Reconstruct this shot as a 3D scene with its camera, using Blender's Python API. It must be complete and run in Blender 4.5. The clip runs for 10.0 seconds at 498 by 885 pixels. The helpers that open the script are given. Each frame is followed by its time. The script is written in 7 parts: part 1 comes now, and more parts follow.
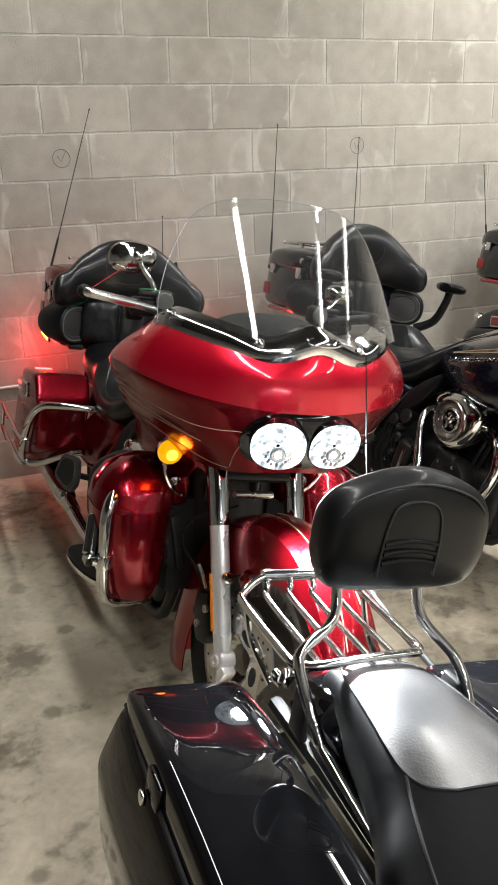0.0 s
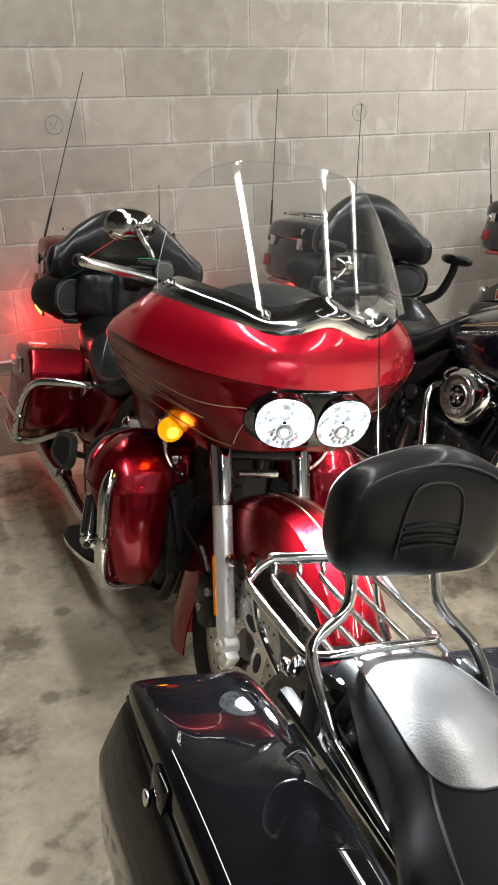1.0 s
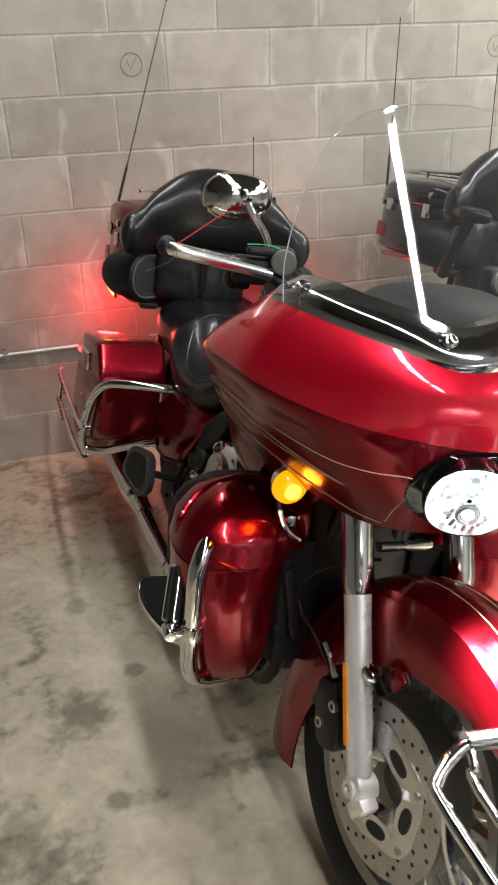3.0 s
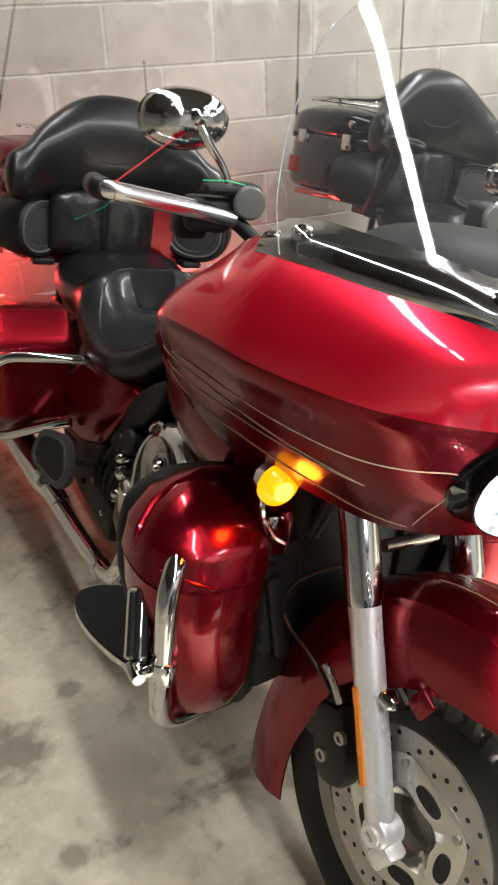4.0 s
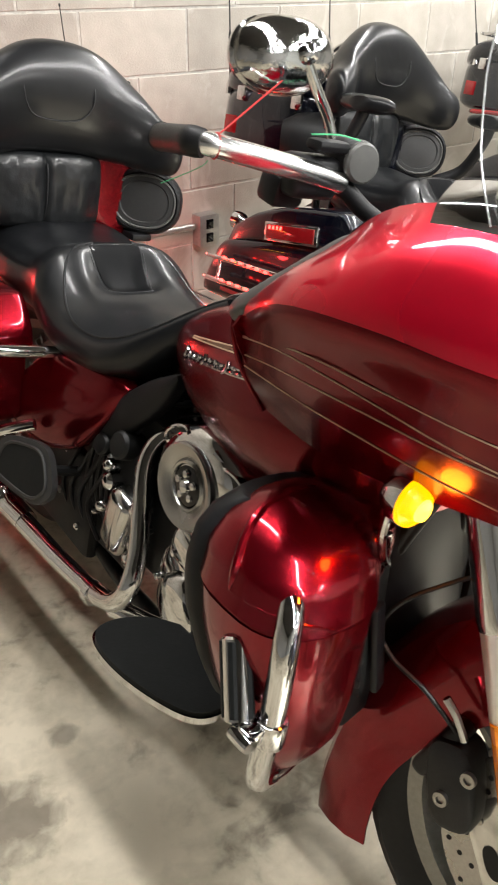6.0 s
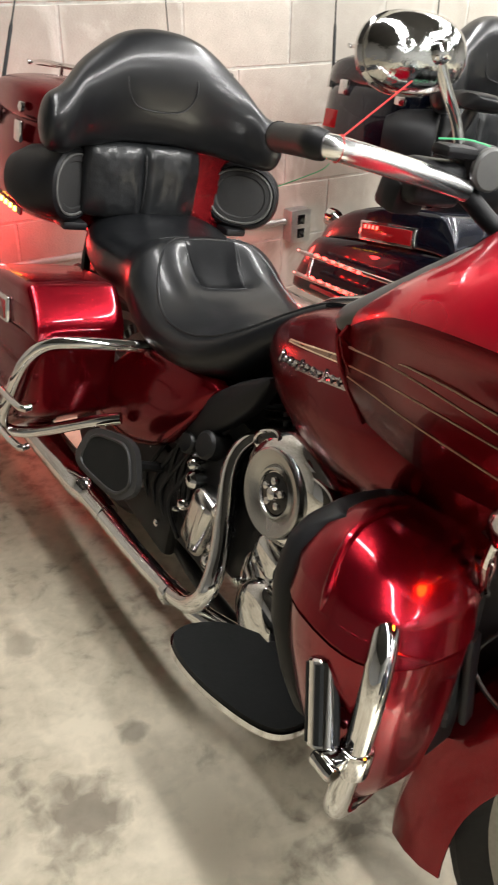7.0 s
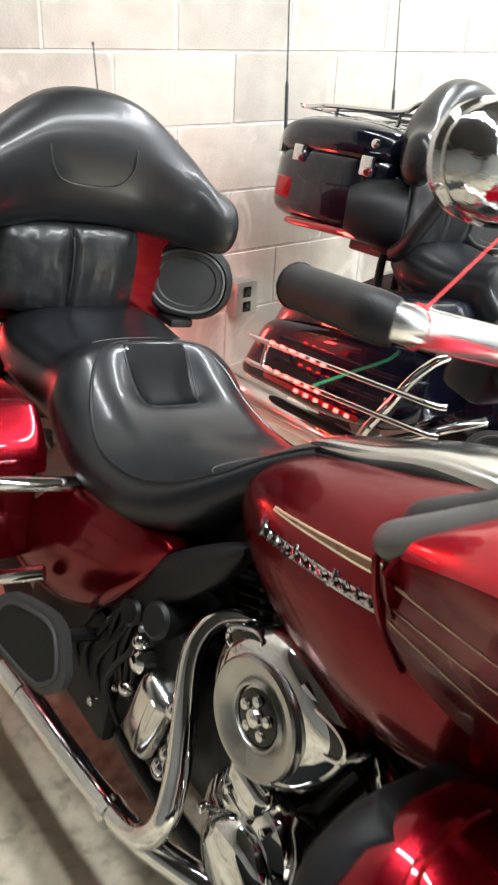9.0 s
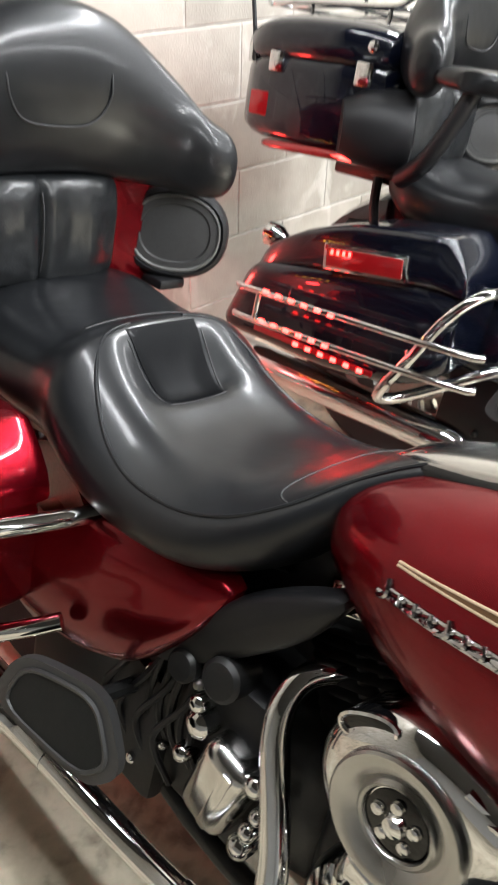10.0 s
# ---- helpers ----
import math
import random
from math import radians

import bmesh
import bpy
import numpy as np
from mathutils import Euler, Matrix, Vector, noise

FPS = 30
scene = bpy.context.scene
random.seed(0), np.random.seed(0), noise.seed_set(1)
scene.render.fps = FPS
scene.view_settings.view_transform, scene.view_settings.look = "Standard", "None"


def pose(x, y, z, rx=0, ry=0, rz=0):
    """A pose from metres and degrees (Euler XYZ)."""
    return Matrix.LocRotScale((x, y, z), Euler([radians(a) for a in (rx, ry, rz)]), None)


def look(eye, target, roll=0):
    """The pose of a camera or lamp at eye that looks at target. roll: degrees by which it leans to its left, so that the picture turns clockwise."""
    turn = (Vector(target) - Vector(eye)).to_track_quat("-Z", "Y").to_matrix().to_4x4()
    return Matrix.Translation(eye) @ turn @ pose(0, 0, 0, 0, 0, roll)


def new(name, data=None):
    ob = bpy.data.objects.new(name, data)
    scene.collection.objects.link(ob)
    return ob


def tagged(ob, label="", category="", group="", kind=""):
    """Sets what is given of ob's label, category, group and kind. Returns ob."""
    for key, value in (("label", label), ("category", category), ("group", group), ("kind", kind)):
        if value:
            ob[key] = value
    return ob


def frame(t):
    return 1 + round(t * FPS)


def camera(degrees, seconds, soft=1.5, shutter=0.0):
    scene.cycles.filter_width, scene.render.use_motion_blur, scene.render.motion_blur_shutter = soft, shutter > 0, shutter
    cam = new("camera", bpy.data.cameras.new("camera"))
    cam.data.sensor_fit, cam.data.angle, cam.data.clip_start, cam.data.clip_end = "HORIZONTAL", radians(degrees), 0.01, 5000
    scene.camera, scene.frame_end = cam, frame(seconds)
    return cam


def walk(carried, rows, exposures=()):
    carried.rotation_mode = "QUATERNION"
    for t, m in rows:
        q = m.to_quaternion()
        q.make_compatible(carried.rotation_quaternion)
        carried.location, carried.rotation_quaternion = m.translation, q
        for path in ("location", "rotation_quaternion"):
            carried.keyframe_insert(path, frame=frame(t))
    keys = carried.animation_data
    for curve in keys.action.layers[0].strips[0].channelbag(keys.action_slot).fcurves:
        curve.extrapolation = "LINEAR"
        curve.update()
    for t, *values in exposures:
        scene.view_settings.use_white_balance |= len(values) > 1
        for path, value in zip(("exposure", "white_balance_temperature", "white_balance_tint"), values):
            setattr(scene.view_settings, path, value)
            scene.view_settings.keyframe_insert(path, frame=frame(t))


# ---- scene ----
cam = camera(33.9, 10.0, 1.8, 0.4)
PATH = [
    (0, (-0.977, -4.018, 1.583), (-0.311, -2.266, 0.886), -1.6),
    (0.5, (-0.973, -3.989, 1.572), (-0.302, -2.244, 0.862), -1.2),
    (1, (-0.968, -3.933, 1.554), (-0.3, -2.204, 0.803), -1.6),
    (1.5, (-0.933, -3.843, 1.531), (-0.295, -2.119, 0.744), -1.9),
    (2, (-0.852, -3.701, 1.538), (-0.352, -1.934, 0.746), -2.1),
    (2.5, (-0.829, -3.536, 1.524), (-0.417, -1.751, 0.723), -2.1),
    (2.7, (-0.849, -3.444, 1.524), (-0.412, -1.67, 0.71), -2.2),
    (3.8, (-0.927, -3.046, 1.466), (-0.237, -1.427, 0.516), -2.0),
    (4, (-0.93, -2.984, 1.453), (-0.178, -1.406, 0.481), -1.9),
    (4.5, (-0.982, -2.838, 1.424), (0.019, -1.426, 0.422), -0.7),
    (5, (-1.051, -2.725, 1.4), (0.058, -1.413, 0.376), -0.0),
    (5.5, (-1.101, -2.656, 1.392), (-0.001, -1.35, 0.349), 1.0),
    (6, (-1.116, -2.621, 1.399), (-0.07, -1.268, 0.361), 1.0),
    (6.2, (-1.124, -2.602, 1.401), (-0.084, -1.247, 0.36), 1.2),
    (7.3, (-1.113, -2.536, 1.4), (-0.257, -1.082, 0.326), 1.0),
    (7.5, (-1.099, -2.507, 1.4), (-0.252, -1.074, 0.292), 1.2),
    (8, (-1.029, -2.408, 1.405), (-0.04, -1.012, 0.368), 4.3),
    (8.5, (-0.972, -2.301, 1.393), (-0.002, -0.863, 0.398), 4.2),
    (9, (-0.953, -2.184, 1.389), (0.121, -0.805, 0.416), 3.4),
    (9.5, (-0.955, -1.999, 1.378), (0.235, -0.721, 0.403), 3.6),
    (10, (-0.909, -1.845, 1.363), (0.235, -0.674, 0.216), 1.8),
]
EXPOSURES = [(0, -0.08, 6450, 10), (2.5, 0, 6450, 10), (4, 0.47, 6350, 10), (5.5, 0.73, 6450, 10), (6.1, 0.89, 6450, 10), (7.5, 1.05, 6350, 9), (8.1, 1.22, 6050, 8), (8.6, 1.33, 6050, 8), (9.0, 1.34, 6050, 7), (9.5, 1.22, 6050, 8), (10, 1.32, 6100, 9)]
walk(cam, [(t, look(eye, target, roll)) for t, eye, target, roll in PATH], exposures=EXPOSURES)

from mathutils.bvhtree import BVHTree

# ---- light ----
world = bpy.data.worlds.new("room_air")
world.use_nodes = True
world.node_tree.nodes["Background"].inputs[0].default_value = (0.9, 0.95, 1.0, 1)
world.node_tree.nodes["Background"].inputs[1].default_value = 0.02
scene.world = world


def area_lamp(name, m, sx, sy, power, colour=(1, 0.96, 0.9)):
    d = bpy.data.lights.new(name, "AREA")
    d.shape, d.size, d.size_y, d.energy, d.color = "RECTANGLE", sx, sy, power, colour
    ob = new(name, d)
    ob.matrix_world = m
    return ob


TUBES = [(x, y) for x in (-0.4, 1.9, 4.2) for y in (-6.4, -3.7, -1.35)]
for tx, ty in TUBES:
    area_lamp("tube_light", pose(tx, ty, 2.93), 0.09, 2.2, {-6.4: 46.0, -3.7: 42.0, -1.35: 54.0}[ty] * {(-0.4, -1.35): 0.46, (1.9, -1.35): 1.2, (4.2, -1.35): 0.7, (-0.4, -3.7): 0.95, (1.9, -3.7): 1.4, (4.2, -3.7): 1.2, (-0.4, -6.4): 1.0, (1.9, -6.4): 1.6, (4.2, -6.4): 1.0}[tx, ty], (1, 0.985, 0.955))


def spot(name, eye, target, power, angle, colour, blend=0.6, size=0.03):
    d = bpy.data.lights.new(name, "SPOT")
    d.energy, d.spot_size, d.spot_blend, d.color, d.shadow_soft_size = power, radians(angle), blend, colour, size
    ob = new(name, d)
    ob.matrix_world = look(eye, target)
    return ob


def point(name, at, power, colour, size=0.02):
    d = bpy.data.lights.new(name, "POINT")
    d.energy, d.color, d.shadow_soft_size = power, colour, size
    ob = new(name, d)
    ob.location = at
    return ob


# ---- materials ----
def material(name):
    m = bpy.data.materials.new(name)
    m.use_nodes = True
    n = m.node_tree.nodes
    return m, n, m.node_tree.links, n["Principled BSDF"]


def surface(name, base, rough=0.5, metal=0.0, coat=0.0, vary=0.12, scale=30.0, bump=0.0, bump_scale=200.0, rough_vary=0.08, smudge=0.0):
    """A surface with two scales of tone, uneven gloss and fine relief."""
    m, n, l, b = material(name)
    tc = n.new("ShaderNodeTexCoord")
    fine, broad = n.new("ShaderNodeTexNoise"), n.new("ShaderNodeTexNoise")
    fine.inputs["Scale"].default_value, broad.inputs["Scale"].default_value = scale * 6, scale * 0.35
    fine.inputs["Detail"].default_value, broad.inputs["Detail"].default_value = 4, 3
    for t in (fine, broad):
        l.new(tc.outputs["Object"], t.inputs["Vector"])
    add = n.new("ShaderNodeMath")
    add.operation = "ADD"
    l.new(fine.outputs["Fac"], add.inputs[0])
    l.new(broad.outputs["Fac"], add.inputs[1])
    ramp = n.new("ShaderNodeMapRange")
    ramp.inputs["From Min"].default_value, ramp.inputs["From Max"].default_value = 0.6, 1.4
    ramp.inputs["To Min"].default_value, ramp.inputs["To Max"].default_value = 1 - vary, 1 + vary
    l.new(add.outputs[0], ramp.inputs["Value"])
    mul = n.new("ShaderNodeVectorMath")
    mul.operation = "SCALE"
    mul.inputs[0].default_value = base
    l.new(ramp.outputs[0], mul.inputs["Scale"])
    l.new(mul.outputs[0], b.inputs["Base Color"])
    rr = n.new("ShaderNodeMapRange")
    rr.inputs["From Min"].default_value, rr.inputs["From Max"].default_value = 0.3, 0.7
    rr.inputs["To Min"].default_value, rr.inputs["To Max"].default_value = max(0.0, rough - rough_vary), rough + rough_vary + smudge
    l.new(broad.outputs["Fac"], rr.inputs["Value"])
    l.new(rr.outputs[0], b.inputs["Roughness"])
    b.inputs["Metallic"].default_value = metal
    b.inputs["Coat Weight"].default_value = coat
    b.inputs["Coat Roughness"].default_value = 0.03
    if bump:
        bt = n.new("ShaderNodeTexNoise")
        bt.inputs["Scale"].default_value = bump_scale
        bt.inputs["Detail"].default_value = 6
        l.new(tc.outputs["Object"], bt.inputs["Vector"])
        bp = n.new("ShaderNodeBump")
        bp.inputs["Strength"].default_value, bp.inputs["Distance"].default_value = bump, 0.002
        l.new(bt.outputs["Fac"], bp.inputs["Height"])
        l.new(bp.outputs[0], b.inputs["Normal"])
    return m


def leather(name, base, rough=0.42, cell=260.0, strength=0.35):
    m = surface(name, base, rough, coat=0.30, vary=0.15, scale=9, rough_vary=0.07)
    m.node_tree.nodes["Principled BSDF"].inputs["Coat Roughness"].default_value = 0.15
    m.node_tree.nodes["Principled BSDF"].inputs["Specular IOR Level"].default_value = 0.28
    n, l = m.node_tree.nodes, m.node_tree.links
    b = n["Principled BSDF"]
    tc = n.new("ShaderNodeTexCoord")
    v = n.new("ShaderNodeTexVoronoi")
    v.inputs["Scale"].default_value = cell
    l.new(tc.outputs["Object"], v.inputs["Vector"])
    w = n.new("ShaderNodeTexNoise")
    w.inputs["Scale"].default_value = 14
    l.new(tc.outputs["Object"], w.inputs["Vector"])
    bp, bq = n.new("ShaderNodeBump"), n.new("ShaderNodeBump")
    bp.inputs["Strength"].default_value, bp.inputs["Distance"].default_value = strength, 0.0006
    bq.inputs["Strength"].default_value, bq.inputs["Distance"].default_value = 0.25, 0.006
    l.new(v.outputs["Distance"], bp.inputs["Height"])
    l.new(w.outputs["Fac"], bq.inputs["Height"])
    l.new(bp.outputs[0], bq.inputs["Normal"])
    l.new(bq.outputs[0], b.inputs["Normal"])
    return m


def glow(name, colour, strength):
    m, n, l, b = material(name)
    b.inputs["Base Color"].default_value = (colour[0] * 0.12, colour[1] * 0.12, colour[2] * 0.12, 1)
    b.inputs["Roughness"].default_value = 0.15
    b.inputs["Emission Color"].default_value = (*colour, 1)
    b.inputs["Emission Strength"].default_value = strength
    return m


def clear(name, tint=(0.97, 0.98, 0.98), gloss=1.0, haze=0.0):
    """A clear moulded sheet: see-through, with the gloss of its two faces."""
    m, n, l, b = material(name)
    n.remove(b)
    out = n["Material Output"]
    see, shine, mix, lw = n.new("ShaderNodeBsdfTransparent"), n.new("ShaderNodeBsdfGlossy"), n.new("ShaderNodeMixShader"), n.new("ShaderNodeLayerWeight")
    see.inputs["Color"].default_value = (*tint, 1)
    shine.inputs["Roughness"].default_value = 0.015
    shine.inputs["Color"].default_value = (gloss, gloss, gloss, 1)
    p5, sc = n.new("ShaderNodeMath"), n.new("ShaderNodeMath")
    p5.operation, p5.inputs[1].default_value = "POWER", 5.0
    sc.operation, sc.inputs[1].default_value, sc.inputs[2].default_value = "MULTIPLY_ADD", 0.9, 0.035
    l.new(lw.outputs["Facing"], p5.inputs[0])
    l.new(p5.outputs[0], sc.inputs[0])
    l.new(sc.outputs[0], mix.inputs["Fac"])
    l.new(see.outputs[0], mix.inputs[1])
    l.new(shine.outputs[0], mix.inputs[2])
    if haze:
        veil, fog = n.new("ShaderNodeMixShader"), n.new("ShaderNodeBsdfDiffuse")
        veil.inputs["Fac"].default_value = haze
        fog.inputs["Color"].default_value = (0.6, 0.61, 0.61, 1)
        l.new(mix.outputs[0], veil.inputs[1])
        l.new(fog.outputs[0], veil.inputs[2])
        mix = veil
    l.new(mix.outputs[0], out.inputs["Surface"])
    return m


def candy(name, base, rough=0.28, metal=0.55):
    """Clear-coated metallic paint with fine flakes and a little dust."""
    m = surface(name, base, rough, metal, coat=0.85, vary=0.06, scale=6, rough_vary=0.04)
    n, l = m.node_tree.nodes, m.node_tree.links
    b = n["Principled BSDF"]
    b.inputs["Coat Roughness"].default_value = 0.02
    b.inputs["Specular IOR Level"].default_value = 0.25
    tc, v, bp = n.new("ShaderNodeTexCoord"), n.new("ShaderNodeTexVoronoi"), n.new("ShaderNodeBump")
    v.inputs["Scale"].default_value = 900
    l.new(tc.outputs["Object"], v.inputs["Vector"])
    bp.inputs["Strength"].default_value, bp.inputs["Distance"].default_value = 0.12, 0.0004
    l.new(v.outputs["Color"], bp.inputs["Height"])
    l.new(bp.outputs[0], b.inputs["Normal"])
    return m


DEEPRED = candy("deep_candy_red_paint", (0.21, 0.003, 0.010), 0.25, 0.85)
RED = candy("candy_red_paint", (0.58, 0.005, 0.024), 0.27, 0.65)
GREYBAND = surface("grey_moulded_trim", (0.10, 0.10, 0.095), 0.45, vary=0.12, scale=15, bump=0.1)
WINE = candy("wine_red_paint", (0.20, 0.003, 0.008), 0.25, 0.8)
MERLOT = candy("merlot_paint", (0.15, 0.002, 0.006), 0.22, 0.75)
NAVY = candy("dark_blue_black_paint", (0.002, 0.003, 0.008), 0.22, 0.2)
MERLOT.node_tree.nodes["Principled BSDF"].inputs["Coat Weight"].default_value = 0.24
for dark_paint in (WINE, DEEPRED):
    dark_paint.node_tree.nodes["Principled BSDF"].inputs["Coat Weight"].default_value = 0.5
BLACK = surface("gloss_black_paint", (0.003, 0.003, 0.0035), 0.022, 0.0, vary=0.2, scale=5, rough_vary=0.012)
BLACK.node_tree.nodes["Principled BSDF"].inputs["Specular IOR Level"].default_value = 0.34
CHROME = surface("chrome", (0.66, 0.66, 0.655), 0.06, 1.0, vary=0.04, rough_vary=0.025, scale=12)
DARKCHROME = surface("dark_chrome", (0.40, 0.40, 0.405), 0.09, 1.0, vary=0.05, rough_vary=0.02, scale=12)
SATIN = surface("satin_aluminium", (0.90, 0.89, 0.87), 0.30, 0.6, vary=0.06, rough_vary=0.06, scale=20)
POLISHED = surface("polished_bar", (0.90, 0.90, 0.89), 0.22, 1.0, vary=0.05, rough_vary=0.05, scale=20)
BRUSHED = surface("brushed_metal", (0.62, 0.61, 0.59), 0.17, 1.0, vary=0.08, rough_vary=0.06, scale=22)
TURNED = surface("turned_metal", (0.40, 0.395, 0.38), 0.24, 1.0, vary=0.08, rough_vary=0.05, scale=22)
tt = TURNED.node_tree.nodes.new("ShaderNodeTangent")
tt.direction_type, tt.axis = "RADIAL", "X"
TURNED.node_tree.links.new(tt.outputs[0], TURNED.node_tree.nodes["Principled BSDF"].inputs["Tangent"])
TURNED.node_tree.nodes["Principled BSDF"].inputs["Anisotropic"].default_value = 0.85
CAST = surface("grey_cast_metal", (0.30, 0.29, 0.27), 0.42, 0.9, vary=0.15, scale=25, bump=0.1)
STEEL = surface("brake_steel", (0.42, 0.40, 0.37), 0.3, 1.0, vary=0.12, scale=40)
DARKMETAL = surface("dark_engine_metal", (0.018, 0.018, 0.018), 0.42, 0.5, vary=0.2, scale=25, bump=0.1)
PLASTIC = surface("black_plastic", (0.007, 0.007, 0.008), 0.5, vary=0.2, scale=20, bump=0.15, bump_scale=600)
GREYTRIM = surface("grey_rubber_trim", (0.03, 0.03, 0.03), 0.5, vary=0.2, scale=20, bump=0.1)
PLASTIC.node_tree.nodes["Principled BSDF"].inputs["Specular IOR Level"].default_value = 0.3
RUBBER = surface("tyre_rubber", (0.018, 0.018, 0.018), 0.72, vary=0.25, scale=18, bump=0.2)
DUSTY = surface("dusty_tread_rubber", (0.11, 0.108, 0.10), 0.8, vary=0.3, scale=14, bump=0.2)
TREAD = surface("ribbed_rubber", (0.009, 0.010, 0.010), 0.6, vary=0.2, scale=18, bump=0.15)
TREAD.node_tree.nodes["Principled BSDF"].inputs["Specular IOR Level"].default_value = 0.2
LEATHER = leather("black_leather", (0.010, 0.011, 0.012), 0.40)
LEATHER.node_tree.nodes["Bump.001"].inputs["Strength"].default_value = 0.9
LEATHER.node_tree.nodes["Bump.001"].inputs["Distance"].default_value = 0.012
VINYL = leather("smooth_black_vinyl", (0.006, 0.0065, 0.0075), 0.38, cell=420, strength=0.15)
VINYL.node_tree.nodes["Principled BSDF"].inputs["Specular IOR Level"].default_value = 0.25
PADSKIN = leather("dull_black_vinyl", (0.004, 0.0043, 0.005), 0.42, cell=420, strength=0.15)
PADSKIN.node_tree.nodes["Principled BSDF"].inputs["Specular IOR Level"].default_value = 0.18
PADSKIN.node_tree.nodes["Principled BSDF"].inputs["Coat Weight"].default_value = 0.2
# paler than the seat vinyl: headlamp glare is put into the colour
GRIPSKIN = leather("embossed_leather", (0.038, 0.038, 0.039), 0.30, cell=240, strength=0.6)
GRIPSKIN.node_tree.nodes["Principled BSDF"].inputs["Specular IOR Level"].default_value = 0.85
GRIPSKIN.node_tree.nodes["Principled BSDF"].inputs["Coat Weight"].default_value = 0.9
GRIPSKIN.node_tree.nodes["Principled BSDF"].inputs["Coat Roughness"].default_value = 0.22
STITCH = surface("dull_thread", (0.014, 0.014, 0.015), 0.6)
PILLION = leather("matt_black_vinyl", (0.004, 0.0042, 0.0048), 0.46, cell=420, strength=0.15)
PILLION.node_tree.nodes["Principled BSDF"].inputs["Coat Weight"].default_value = 0.0
PILLION.node_tree.nodes["Principled BSDF"].inputs["Specular IOR Level"].default_value = 0.06
BROWN = surface("brown_stripe", (0.10, 0.050, 0.018), 0.3, 0.2, coat=0.4)
GOLD = surface("gold_pinstripe", (0.45, 0.34, 0.22), 0.4, 0.2)
GLASS = clear("clear_windshield", haze=0.012)
LENSGLASS = clear("lamp_glass", (0.95, 0.96, 0.97))
AMBER = surface("amber_reflector", (0.75, 0.22, 0.01), 0.2, coat=0.6, vary=0.15, scale=60)
REDLENS = surface("red_lens", (0.22, 0.006, 0.008), 0.15, coat=0.8, vary=0.1, scale=60)
LIT_AMBER = glow("lit_amber_bulb", (1.0, 0.38, 0.0), 1.2)
LIT_RED = glow("lit_red_diode", (1.0, 0.02, 0.015), 12.0)
LIT_GOLD = glow("lit_amber_diode", (1.0, 0.5, 0.05), 10.0)
LIT_HEAD = glow("lit_headlamp", (0.86, 0.95, 1.0), 0.60)
lm = LIT_HEAD.node_tree
vor, vtc, vmr = lm.nodes.new("ShaderNodeTexNoise"), lm.nodes.new("ShaderNodeTexCoord"), lm.nodes.new("ShaderNodeMapRange")
vor.inputs["Scale"].default_value, vor.inputs["Detail"].default_value = 62, 4
vmr.inputs["From Min"].default_value, vmr.inputs["From Max"].default_value = 0.36, 0.56
vmr.inputs["To Min"].default_value, vmr.inputs["To Max"].default_value = 0.55, 2.4
lm.links.new(vtc.outputs["Object"], vor.inputs["Vector"])
lm.links.new(vor.outputs["Fac"], vmr.inputs["Value"])
lm.links.new(vmr.outputs[0], lm.nodes["Principled BSDF"].inputs["Emission Strength"])
LIT_CORE = glow("lit_amber_core", (1.0, 0.74, 0.06), 2.2)
LIT_BULB = glow("lit_lamp_bulb", (0.95, 0.98, 1.0), 6)
SHIELDEDGE = surface("windshield_edge", (0.30, 0.31, 0.31), 0.12, coat=0.5)
PENCIL = surface("pencil_mark", (0.10, 0.10, 0.11), 0.8)
DENTCHROME = surface("rippled_chrome", (0.60, 0.60, 0.595), 0.07, 1.0, vary=0.05, scale=12, bump=1.2, bump_scale=34)
REFLECTOR = surface("lamp_reflector", (0.85, 0.86, 0.86), 0.12, 1.0)
STRING_R = surface("red_cord", (0.5, 0.02, 0.02), 0.7)
STRING_G = surface("green_tape", (0.02, 0.32, 0.12), 0.6)
GALV = surface("galvanised_pipe", (0.42, 0.41, 0.39), 0.38, 0.8, vary=0.15, scale=14)
PAINTEDWALL = surface("painted_plaster", (0.30, 0.30, 0.29), 0.8, vary=0.08, scale=2, bump=0.2, bump_scale=60)
CEILING = surface("painted_ceiling", (0.045, 0.045, 0.045), 0.85, vary=0.08, scale=2)
FIXTURE = surface("white_enamel", (0.75, 0.75, 0.73), 0.35, vary=0.05)
TUBE = glow("fluorescent_tube", (1.0, 0.97, 0.92), 6.0)
MORTAR = surface("mortar", (0.46, 0.44, 0.40), 0.9, vary=0.30, scale=8, bump=0.6, bump_scale=150)


